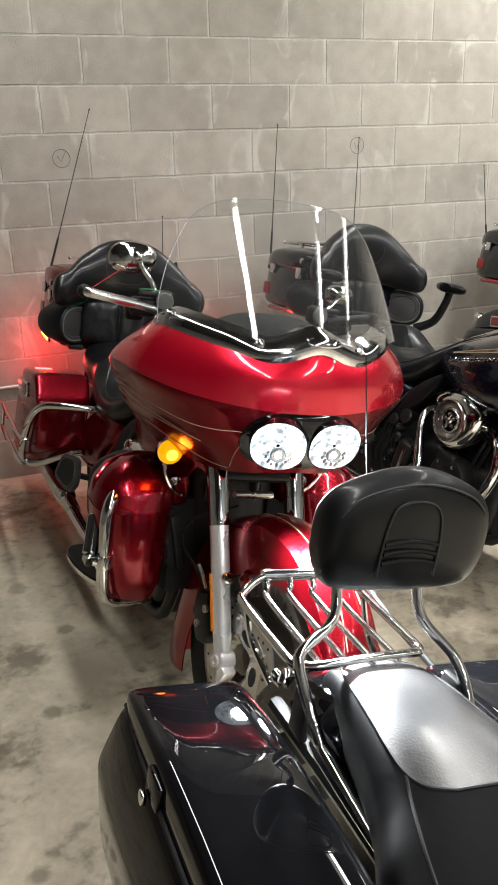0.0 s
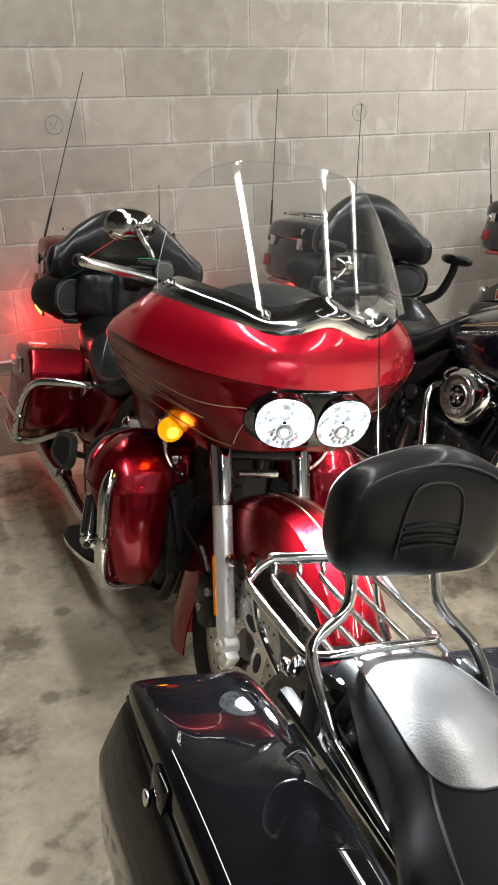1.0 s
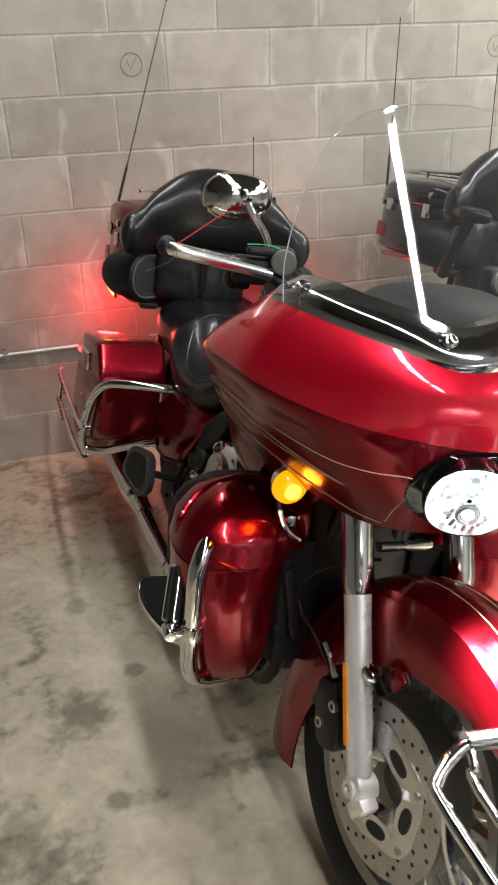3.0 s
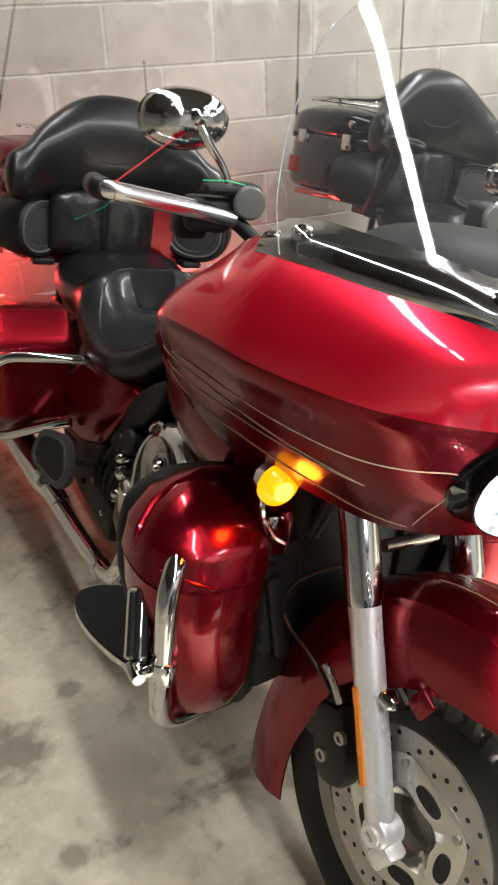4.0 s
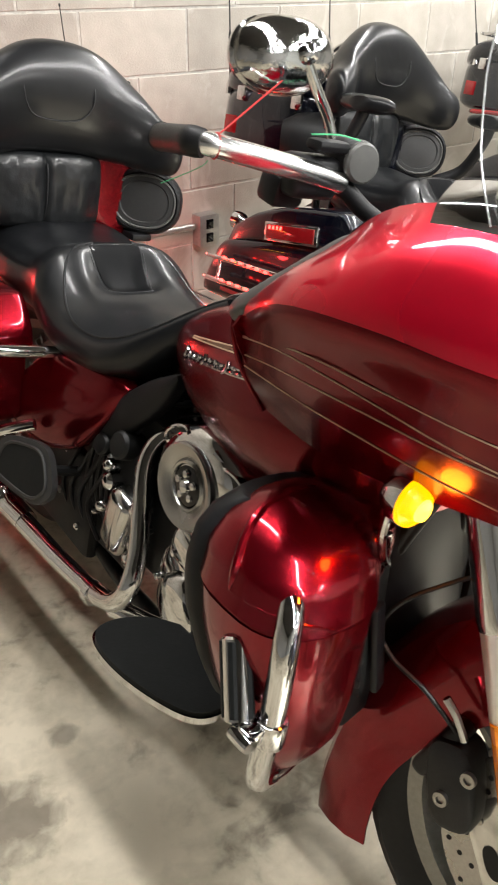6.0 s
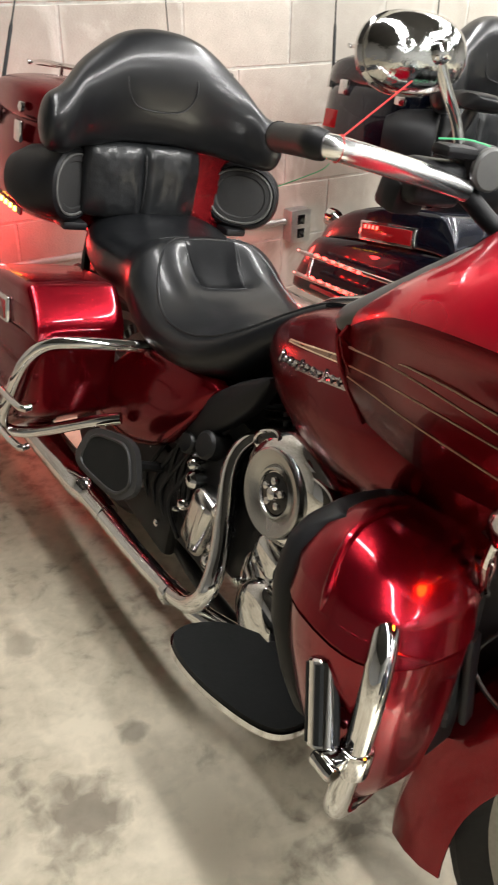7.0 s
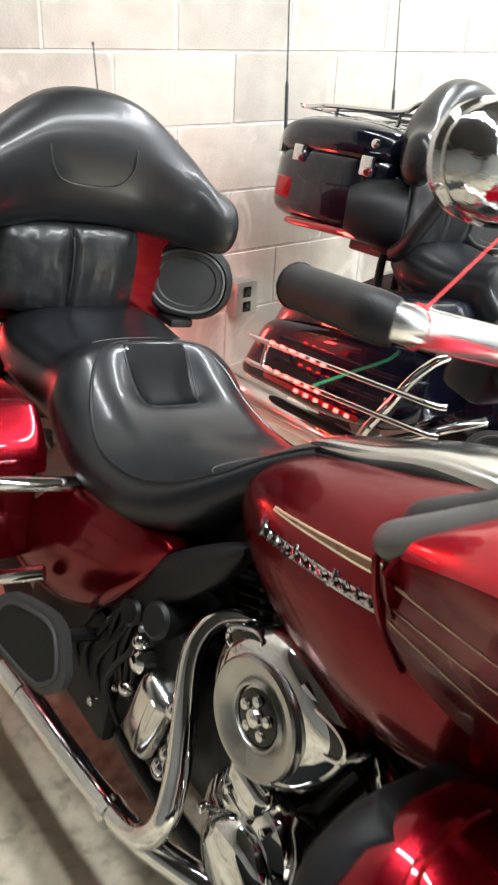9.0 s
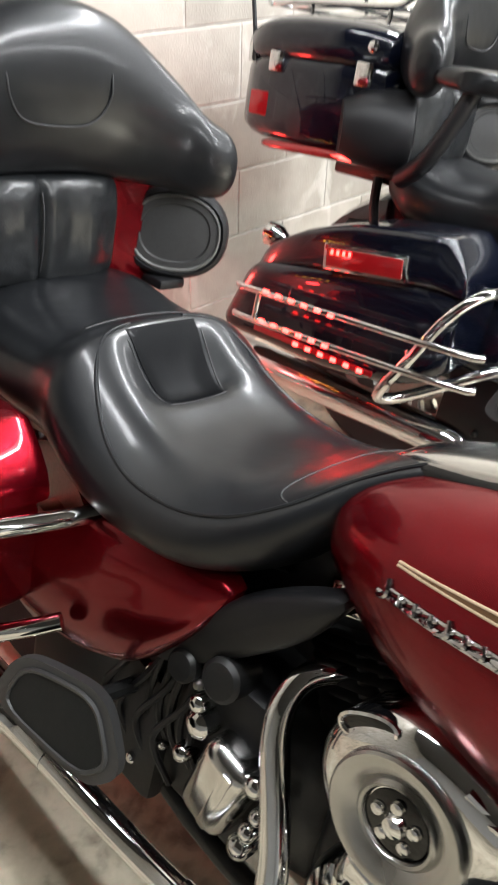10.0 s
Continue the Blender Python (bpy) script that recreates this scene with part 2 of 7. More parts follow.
def block_material():
    m, n, l, b = material("concrete_block")
    tc, info = n.new("ShaderNodeTexCoord"), n.new("ShaderNodeObjectInfo")
    geo = n.new("ShaderNodeNewGeometry")
    pos = geo.outputs["Position"]
    big, mid, fine = (n.new("ShaderNodeTexNoise") for _ in range(3))
    for t, s, d in ((big, 2.2, 5), (mid, 11, 6), (fine, 160, 4)):
        t.inputs["Scale"].default_value, t.inputs["Detail"].default_value = s, d
        l.new(pos, t.inputs["Vector"])
    r1 = n.new("ShaderNodeValToRGB")
    r1.color_ramp.elements[0].position, r1.color_ramp.elements[0].color = 0.30, (0.31, 0.283, 0.238, 1)
    r1.color_ramp.elements[1].position, r1.color_ramp.elements[1].color = 0.68, (0.47, 0.435, 0.38, 1)
    mixn = n.new("ShaderNodeMath")
    mixn.operation = "MULTIPLY_ADD"
    mixn.inputs[1].default_value, mixn.inputs[2].default_value = 0.45, 0.0
    l.new(mid.outputs["Fac"], mixn.inputs[0])
    addn = n.new("ShaderNodeMath")
    addn.operation = "MULTIPLY_ADD"
    addn.inputs[1].default_value = 0.55
    l.new(big.outputs["Fac"], addn.inputs[0])
    l.new(mixn.outputs[0], addn.inputs[2])
    l.new(addn.outputs[0], r1.inputs["Fac"])
    tone = n.new("ShaderNodeMapRange")
    tone.inputs["To Min"].default_value, tone.inputs["To Max"].default_value = 0.86, 1.08
    l.new(info.outputs["Random"], tone.inputs["Value"])
    mul = n.new("ShaderNodeVectorMath")
    mul.operation = "SCALE"
    l.new(r1.outputs["Color"], mul.inputs[0])
    l.new(tone.outputs[0], mul.inputs["Scale"])
    # pale smears of lime
    smear = n.new("ShaderNodeTexNoise")
    smear.inputs["Scale"].default_value, smear.inputs["Detail"].default_value, smear.inputs["Distortion"].default_value = 7, 6, 1.2
    st = n.new("ShaderNodeMapping")
    st.inputs["Scale"].default_value = (1.0, 1.0, 0.55)
    l.new(pos, st.inputs["Vector"])
    l.new(st.outputs[0], smear.inputs["Vector"])
    sr = n.new("ShaderNodeMapRange")
    sr.inputs["From Min"].default_value, sr.inputs["From Max"].default_value = 0.60, 0.76
    sr.inputs["To Max"].default_value = 0.55
    # more of it near the joints
    sep, ab, az, edge, mxe = n.new("ShaderNodeSeparateXYZ"), n.new("ShaderNodeMath"), n.new("ShaderNodeMath"), n.new("ShaderNodeMapRange"), n.new("ShaderNodeMath")
    l.new(tc.outputs["Object"], sep.inputs[0])
    ab.operation, mxe.operation = "ABSOLUTE", "ADD"
    l.new(sep.outputs["X"], ab.inputs[0])
    edge.inputs["From Min"].default_value, edge.inputs["From Max"].default_value = 0.165, 0.2
    edge.inputs["To Max"].default_value = 0.13
    l.new(ab.outputs[0], edge.inputs["Value"])
    l.new(edge.outputs[0], mxe.inputs[0])
    l.new(smear.outputs["Fac"], mxe.inputs[1])
    az.operation = "ABSOLUTE"
    l.new(sep.outputs["Z"], az.inputs[0])
    ez, mxz = n.new("ShaderNodeMapRange"), n.new("ShaderNodeMath")
    ez.inputs["From Min"].default_value, ez.inputs["From Max"].default_value = 0.075, 0.098
    ez.inputs["To Max"].default_value = 0.08
    l.new(az.outputs[0], ez.inputs["Value"])
    mxz.operation = "ADD"
    l.new(ez.outputs[0], mxz.inputs[0])
    l.new(mxe.outputs[0], mxz.inputs[1])
    l.new(mxz.outputs[0], sr.inputs["Value"])
    mx = n.new("ShaderNodeMix")
    mx.data_type = "RGBA"
    mx.inputs["B"].default_value = (0.62, 0.6, 0.55, 1)
    l.new(sr.outputs[0], mx.inputs["Factor"])
    l.new(mul.outputs[0], mx.inputs["A"])
    l.new(mx.outputs["Result"], b.inputs["Base Color"])
    b.inputs["Roughness"].default_value = 0.86
    bp = n.new("ShaderNodeBump")
    bp.inputs["Strength"].default_value, bp.inputs["Distance"].default_value = 0.45, 0.003
    l.new(fine.outputs["Fac"], bp.inputs["Height"])
    l.new(bp.outputs[0], b.inputs["Normal"])
    return m


# oil spots on the floor: x, y, radius, darkness
SPOTS = [(-0.88, -1.62, 0.085, 0.7), (-0.83, -1.93, 0.035, 0.6), (-1.05, -1.95, 0.07, 0.45), (-1.0, -2.05, 0.05, 0.5), (-0.72, -1.50, 0.03, 0.5),
         (-1.2, -2.35, 0.05, 0.4), (-0.85, -1.15, 0.05, 0.4), (0.45, -2.2, 0.16, 0.5), (0.15, -2.5, 0.1, 0.5), (-0.95, -2.5, 0.03, 0.6)]


def floor_material():
    m, n, l, b = material("stained_concrete_floor")
    geo = n.new("ShaderNodeNewGeometry")
    pos = geo.outputs["Position"]

    def noise_tex(scale, detail, distort=0.0):
        t = n.new("ShaderNodeTexNoise")
        t.inputs["Scale"].default_value, t.inputs["Detail"].default_value, t.inputs["Distortion"].default_value = scale, detail, distort
        l.new(pos, t.inputs["Vector"])
        return t.outputs["Fac"]

    def math_node(op, a, c):
        t = n.new("ShaderNodeMath")
        t.operation = op
        for i, v in enumerate((a, c)):
            if isinstance(v, (int, float)):
                t.inputs[i].default_value = v
            else:
                l.new(v, t.inputs[i])
        return t.outputs[0]

    base = math_node("ADD", math_node("MULTIPLY", noise_tex(1.6, 6, 0.6), 0.42), math_node("MULTIPLY", noise_tex(8, 9, 0.8), 0.38))
    base = math_node("ADD", base, math_node("MULTIPLY", noise_tex(34, 9, 0.4), 0.20))
    ramp = n.new("ShaderNodeValToRGB")
    e = ramp.color_ramp.elements
    e[0].position, e[0].color = 0.385, (0.20, 0.172, 0.128, 1)
    e[1].position, e[1].color = 0.60, (0.63, 0.56, 0.43, 1)
    k = e.new(0.47)
    k.color = (0.46, 0.408, 0.305, 1)
    l.new(base, ramp.inputs["Fac"])
    dark = None
    wob = math_node("MULTIPLY", math_node("SUBTRACT", noise_tex(22, 8, 0.5), 0.5), 1.7)
    for sx, sy, sr, sd in SPOTS:
        dist = n.new("ShaderNodeVectorMath")
        dist.operation = "DISTANCE"
        dist.inputs[1].default_value = (sx, sy, 0)
        l.new(pos, dist.inputs[0])
        q = math_node("ADD", math_node("DIVIDE", dist.outputs["Value"], sr), wob)
        mr = n.new("ShaderNodeMapRange")
        mr.inputs["From Min"].default_value, mr.inputs["From Max"].default_value = 0.55, 1.15
        mr.inputs["To Min"].default_value, mr.inputs["To Max"].default_value = sd, 0.0
        l.new(q, mr.inputs["Value"])
        dark = mr.outputs[0] if dark is None else math_node("MAXIMUM", dark, mr.outputs[0])
    sp = n.new("ShaderNodeMapRange")
    sp.inputs["From Min"].default_value, sp.inputs["From Max"].default_value = 0.66, 0.74
    sp.inputs["To Max"].default_value = 0.4
    l.new(noise_tex(9, 5, 0.4), sp.inputs["Value"])
    dark = math_node("MAXIMUM", dark, sp.outputs[0])
    mx = n.new("ShaderNodeMix")
    mx.data_type = "RGBA"
    mx.inputs["B"].default_value = (0.10, 0.078, 0.054, 1)
    l.new(dark, mx.inputs["Factor"])
    l.new(ramp.outputs["Color"], mx.inputs["A"])
    l.new(mx.outputs["Result"], b.inputs["Base Color"])
    rr = n.new("ShaderNodeMapRange")
    rr.inputs["To Min"].default_value, rr.inputs["To Max"].default_value = 0.42, 0.7
    l.new(base, rr.inputs["Value"])
    l.new(rr.outputs[0], b.inputs["Roughness"])
    bp = n.new("ShaderNodeBump")
    bp.inputs["Strength"].default_value, bp.inputs["Distance"].default_value = 0.2, 0.002
    l.new(noise_tex(70, 5), bp.inputs["Height"])
    l.new(bp.outputs[0], b.inputs["Normal"])
    return m


BLOCK = block_material()
FLOOR = floor_material()

# ---- mesh tools ----


def finish(bm, name, mat, angle=38):
    bmesh.ops.recalc_face_normals(bm, faces=bm.faces)
    me = bpy.data.meshes.new(name)
    bm.to_mesh(me)
    bm.free()
    me.polygons.foreach_set("use_smooth", [True] * len(me.polygons))
    me.set_sharp_from_angle(angle=radians(angle))
    me.materials.append(mat)
    return me


def part(name, bm, mat, parent, label="", angle=38):
    ob = new(name, finish(bm, name, mat, angle))
    ob.parent = parent
    return tagged(ob, label)


def thing(name, label, category, group="", kind=""):
    ob = new(name)
    ob.empty_display_size = 0.1
    return tagged(ob, label, category, group, kind)


def spline(pts, sub=6, closed=False):
    """Catmull-Rom curve through the points."""
    p = [Vector(q) for q in pts]
    if len(p) < 3 or sub < 2:
        return p
    out, n = [], len(p)
    for i in range(n if closed else n - 1):
        a, b, c, d = (p[(i + k) % n] if closed else p[min(max(i + k, 0), n - 1)] for k in (-1, 0, 1, 2))
        for s in range(sub):
            t = s / sub
            out.append(0.5 * ((2 * b) + (c - a) * t + (2 * a - 5 * b + 4 * c - d) * t * t + (3 * b - a - 3 * c + d) * t ** 3))
    if not closed:
        out.append(p[-1].copy())
    return out


def skin(bm, rings, cap=True, closed=True):
    vs = [[bm.verts.new(q) for q in r] for r in rings]
    n = len(vs[0])
    for a, b in zip(vs, vs[1:]):
        for i in range(n if closed else n - 1):
            j = (i + 1) % n
            bm.faces.new((a[i], a[j], b[j], b[i]))
    if cap and closed:
        bm.faces.new(vs[0][::-1])
        bm.faces.new(vs[-1])
    return vs


def tube(bm, pts, r, n=10, sub=6, flat=1.0):
    """A round bar swept along a curve; r may be a list, one for each given point."""
    p = spline(pts, sub)
    rad = r if isinstance(r, (list, tuple)) else [r] * len(pts)
    k = (len(p) - 1) / max(1, len(pts) - 1)
    side = None
    rings = []
    for i, q in enumerate(p):
        d = (p[min(i + 1, len(p) - 1)] - p[max(i - 1, 0)]).normalized()
        if side is None:
            side = d.orthogonal().normalized()
        side = (side - d * side.dot(d)).normalized()
        up = d.cross(side)
        f = i / k
        j = min(int(f), len(rad) - 2) if len(rad) > 1 else 0
        w = rad[j] + (rad[min(j + 1, len(rad) - 1)] - rad[j]) * (f - j)
        rings.append([q + side * (w * math.cos(2 * math.pi * a / n)) + up * (w * flat * math.sin(2 * math.pi * a / n)) for a in range(n)])
    skin(bm, rings)
    return bm


def lathe(bm, origin, axis, profile, n=28):
    """Turn a profile of (radius, height) round an axis."""
    d = Vector(axis).normalized()
    u = d.orthogonal().normalized()
    v = d.cross(u)
    o = Vector(origin)
    rings = [[o + d * h + u * (max(r, 1e-4) * math.cos(2 * math.pi * a / n)) + v * (max(r, 1e-4) * math.sin(2 * math.pi * a / n)) for a in range(n)] for r, h in profile]
    skin(bm, rings)
    return bm


def oval(c, u, v, a, b, e=2.0, n=28):
    """A superellipse round c, in the plane of u and v."""
    c, u, v = Vector(c), Vector(u), Vector(v)
    out = []
    for i in range(n):
        t = 2 * math.pi * i / n
        x, y = math.cos(t), math.sin(t)
        out.append(c + u * (a * math.copysign(abs(x) ** (2 / e), x)) + v * (b * math.copysign(abs(y) ** (2 / e), y)))
    return out


def box(bm, c, s, bevel=0.004, turn=None, seg=2):
    b2 = bmesh.new()
    bmesh.ops.create_cube(b2, size=1.0)
    bmesh.ops.scale(b2, vec=s, verts=b2.verts)
    if bevel:
        bmesh.ops.bevel(b2, geom=b2.edges[:], offset=min(bevel, min(s) * 0.45), segments=seg, affect="EDGES", profile=0.5)
    m = Matrix.Translation(c) @ (Euler([radians(a) for a in turn]).to_matrix().to_4x4() if turn else Matrix())
    bmesh.ops.transform(b2, matrix=m, verts=b2.verts)
    me = bpy.data.meshes.new("tmp")
    b2.to_mesh(me)
    b2.free()
    bm.from_mesh(me)
    bpy.data.meshes.remove(me)
    return bm


def plate(bm, outline, thick, normal=None):
    """A flat or bent plate with the given outline, thickened both ways."""
    p = [Vector(q) for q in outline]
    nrm = Vector(normal).normalized() if normal else (p[1] - p[0]).cross(p[-1] - p[0]).normalized()
    skin(bm, [[q + nrm * h * thick for q in p] for h in (-0.5, 0.5)])
    return bm


def sheet(bm, rows, sub=5, thick=0.0, sub2=None):
    """A smooth surface through rows of points; with a thickness it becomes a shell."""
    g = [spline(r, sub) for r in rows]
    cols = list(zip(*g))
    g = list(zip(*[spline(c, sub2 or sub) for c in cols]))
    nu, nv = len(g), len(g[0])
    top = [[bm.verts.new(q) for q in r] for r in g]
    for i in range(nu - 1):
        for j in range(nv - 1):
            bm.faces.new((top[i][j], top[i + 1][j], top[i + 1][j + 1], top[i][j + 1]))
    if thick:
        bm.normal_update()
        low = [[bm.verts.new(top[i][j].co - top[i][j].normal * thick) for j in range(nv)] for i in range(nu)]
        for i in range(nu - 1):
            for j in range(nv - 1):
                bm.faces.new((low[i][j], low[i][j + 1], low[i + 1][j + 1], low[i + 1][j]))
        rim = [(i, 0) for i in range(nu)] + [(nu - 1, j) for j in range(1, nv)] + [(i, nv - 1) for i in range(nu - 2, -1, -1)] + [(0, j) for j in range(nv - 2, 0, -1)]
        for (a, b), (c, d) in zip(rim, rim[1:] + rim[:1]):
            bm.faces.new((top[a][b], top[c][d], low[c][d], low[a][b]))
    return bm


def both(fn):
    """Build for the right side (-1) and the left side (+1)."""
    for s in (-1, 1):
        fn(s)


def B():
    return bmesh.new()


# ---- room ----
def slab(name, c, s, mat):
    return tagged(new(name, finish(box(B(), c, s, 0), name, mat)), kind="structure")


floor = tagged(slab("floor", (1, -4, -0.1), (13, 9.2, 0.2), FLOOR), "stained bare concrete garage floor with oil spots")
wall_left = tagged(slab("wall_west", (-5.6, -4, 1.6), (0.2, 8.4, 3.2), PAINTEDWALL), "plain dark painted wall")
wall_right = tagged(slab("wall_east", (7.6, -4, 1.6), (0.2, 8.4, 3.2), PAINTEDWALL), "plain dark painted wall")
wall_front = tagged(slab("wall_south", (1, -8.3, 1.6), (13.4, 0.2, 3.2), PAINTEDWALL), "plain dark painted wall")
ceiling = tagged(slab("ceiling", (1, -4, 3.3), (13.4, 8.8, 0.2), CEILING), "plain dark ceiling with tube lights")
wall_back = tagged(slab("wall_north", (1, 0.1028, 1.6), (13, 0.2, 3.2), MORTAR), "grey concrete block wall with mortar joints")

for tx, ty in TUBES:
    fx = thing("ceiling_light", "white twin-tube fluorescent ceiling light", "ceiling light", "ceiling tube lights")
    fx.location = (tx, ty, 2.95)
    part("housing", box(B(), (0, 0, 0.10), (0.16, 2.3, 0.06), 0.01), FIXTURE, fx)
    for sx in (-0.04, 0.04):
        part("tube", tube(B(), [(sx, -1.1, 0.05), (sx, 1.1, 0.05)], 0.013, 8, 1), TUBE, fx)
    part("hanger", box(B(), (0, 0, 0.19), (0.05, 0.05, 0.13), 0.004), FIXTURE, fx)

# ---- motorcycles ----
# In a motorcycle's own space x points to its left, y to its rear, z up; the right side is -x.
FC, RC = Vector((0, -0.80, 0.328)), Vector((0, 0.80, 0.345))


def wheel(root, name, c, radius, half, rim_r, discs):
    w = part(name, lathe(B(), c + Vector((-half * 0.75, 0, 0)), (1, 0, 0), [(0.028, 0), (0.045, 0.004), (0.045, half * 1.5 - 0.004), (0.028, half * 1.5)], 24), CAST, root, "cast grey wheel with black tyre")
    prof = [(rim_r, -half * 0.72), (rim_r + 0.03, -half * 0.98), (radius - 0.035, -half), (radius - 0.012, -half * 0.72), (radius, -half * 0.25),
            (radius, half * 0.25), (radius - 0.012, half * 0.72), (radius - 0.035, half), (rim_r + 0.03, half * 0.98), (rim_r, half * 0.72)]
    bm = B()
    n = 56
    rings = []
    for a in range(n):
        t = 2 * math.pi * a / n
        rings.append([c + Vector((h, r * math.cos(t), r * math.sin(t))) for r, h in prof])
    skin(bm, rings + [rings[0]], cap=False, closed=False)
    bmesh.ops.remove_doubles(bm, verts=bm.verts, dist=1e-5)
    tyre = part("tyre", bm, RUBBER, w)
    band = B()
    prof = [(radius - 0.0165, -half * 0.80), (radius - 0.0105, -half * 0.72), (radius + 0.0012, -half * 0.25), (radius + 0.0012, half * 0.25), (radius - 0.0105, half * 0.72), (radius - 0.0165, half * 0.80)]
    rings = [[c + Vector((h, r * math.cos(2 * math.pi * a / n), r * math.sin(2 * math.pi * a / n))) for r, h in prof] for a in range(n)]
    skin(band, rings + [rings[0]], cap=False, closed=False)
    bmesh.ops.remove_doubles(band, verts=band.verts, dist=1e-5)
    part("tread", band, DUSTY, tyre)
    cuts = B()
    for a in range(34):
        for sd in (-1, 1):
            t = 2 * math.pi * (a + 0.25 * sd) / 34
            for h, ln, wd in ((0.48, 0.015, 0.0085), (0.14, 0.012, 0.006)):
                rr = radius + (0.0012 if h < 0.25 else float(np.interp(h, (0.25, 0.72), (0.0012, -0.0105)))) + 0.0006
                up = Vector((0, math.cos(t), math.sin(t)))
                tan = Vector((0, -math.sin(t), math.cos(t)))
                side = (Vector((sd, 0, 0)) - up * (0.4 if h > 0.25 else 0)).normalized()
                skin(cuts, [oval(c + up * rr + Vector((sd * half * h, 0, 0)) + (side.cross(tan) * e2), (tan * 0.85 + side * 0.53).normalized(), (side * 0.85 - tan * 0.53).normalized(), ln, wd, 2.6, 10) for e2 in (-0.0008, 0.0008)])
    tagged(part("tread_grooves", cuts, RUBBER, tyre), kind="stuff")
    bm = B()
    prof = [(rim_r + 0.004, -half * 0.74), (rim_r - 0.022, -half * 0.66), (rim_r - 0.03, -half * 0.3), (rim_r - 0.03, half * 0.3), (rim_r - 0.022, half * 0.66), (rim_r + 0.004, half * 0.74), (rim_r - 0.004, 0)]
    rings = []
    for a in range(n):
        t = 2 * math.pi * a / n
        rings.append([c + Vector((h, r * math.cos(t), r * math.sin(t))) for r, h in prof])
    skin(bm, rings + [rings[0]], cap=False)
    bmesh.ops.remove_doubles(bm, verts=bm.verts, dist=1e-5)
    part("rim", bm, CAST, w)
    for a in range(28):
        t = 2 * math.pi * a / 28
        d = Vector((0, math.cos(t), math.sin(t)))
        part("spoke", tube(B(), [c + d * 0.15, c + d * (rim_r - 0.05), c + d * (rim_r - 0.026)], [0.0175, 0.011, 0.015], 6, 1), CAST, w)
    bm = B()
    lathe(bm, c + Vector((-0.02, 0, 0)), (1, 0, 0), [(0.04, 0), (0.155, 0.004), (0.16, 0.02), (0.155, 0.036), (0.04, 0.04)], 40)
    part("hub_plate", bm, CAST, w)
    for s in discs:
        bm = B()
        x = s * 0.083
        rings = []
        for a in range(n):
            t = 2 * math.pi * a / n
            rings.append([c + Vector((x + h, r * math.cos(t), r * math.sin(t))) for r, h in ((0.105, -0.0025), (0.158, -0.0025), (0.158, 0.0025), (0.105, 0.0025))])
        skin(bm, rings + [rings[0]], cap=False)
        bmesh.ops.remove_doubles(bm, verts=bm.verts, dist=1e-5)
        disc = part("brake_disc", bm, STEEL, w, "drilled steel brake disc")
        bm = B()
        for a in range(44):
            t = 2 * math.pi * a / 44
            r = (0.118, 0.132, 0.146)[a % 3]
            lathe(bm, c + Vector((x + s * 0.0024, r * math.cos(t), r * math.sin(t))), (s, 0, 0), [(0.0042, 0), (0.0042, 0.0008)], 8)
        tagged(part("drilled_pattern", bm, PLASTIC, w), kind="stuff")
        rings = []
        for a in range(n):
            t = 2 * math.pi * a / n
            lob = 0.006 * math.cos(5 * t)
            rings.append([c + Vector((x + h, r * math.cos(t), r * math.sin(t))) for r, h in ((0.040, -0.012 * s), (0.060 + lob, 0.007 * s), (0.098 + lob, 0.006 * s), (0.112 + lob, 0.0035 * s), (0.112 + lob, -0.0035 * s), (0.06, -0.006 * s))])
        bm = B()
        skin(bm, rings + [rings[0]], cap=False)
        bmesh.ops.remove_doubles(bm, verts=bm.verts, dist=1e-5)
        car = part("disc_carrier", bm, BRUSHED, w)
        for a in range(5):
            t = 2 * math.pi * (a + 0.5) / 5
            o = c + Vector((x + s * 0.0055, 0.079 * math.cos(t), 0.079 * math.sin(t)))
            tn, rd = Vector((0, -math.sin(t), math.cos(t))), Vector((0, math.cos(t), math.sin(t)))
            part("carrier_slot", skin_rings([oval(o + Vector((s * h, 0, 0)), tn, rd, 0.026, 0.013, 2.4, 16) for h in (0, 0.0022)]), PLASTIC, w)
            part("carrier_bolt", lathe(B(), c + Vector((x + s * 0.004, 0.104 * math.cos(t + 0.63), 0.104 * math.sin(t + 0.63))), (s, 0, 0), [(0.007, 0), (0.007, 0.004), (0.003, 0.0055)], 10), STEEL, w)
    return w


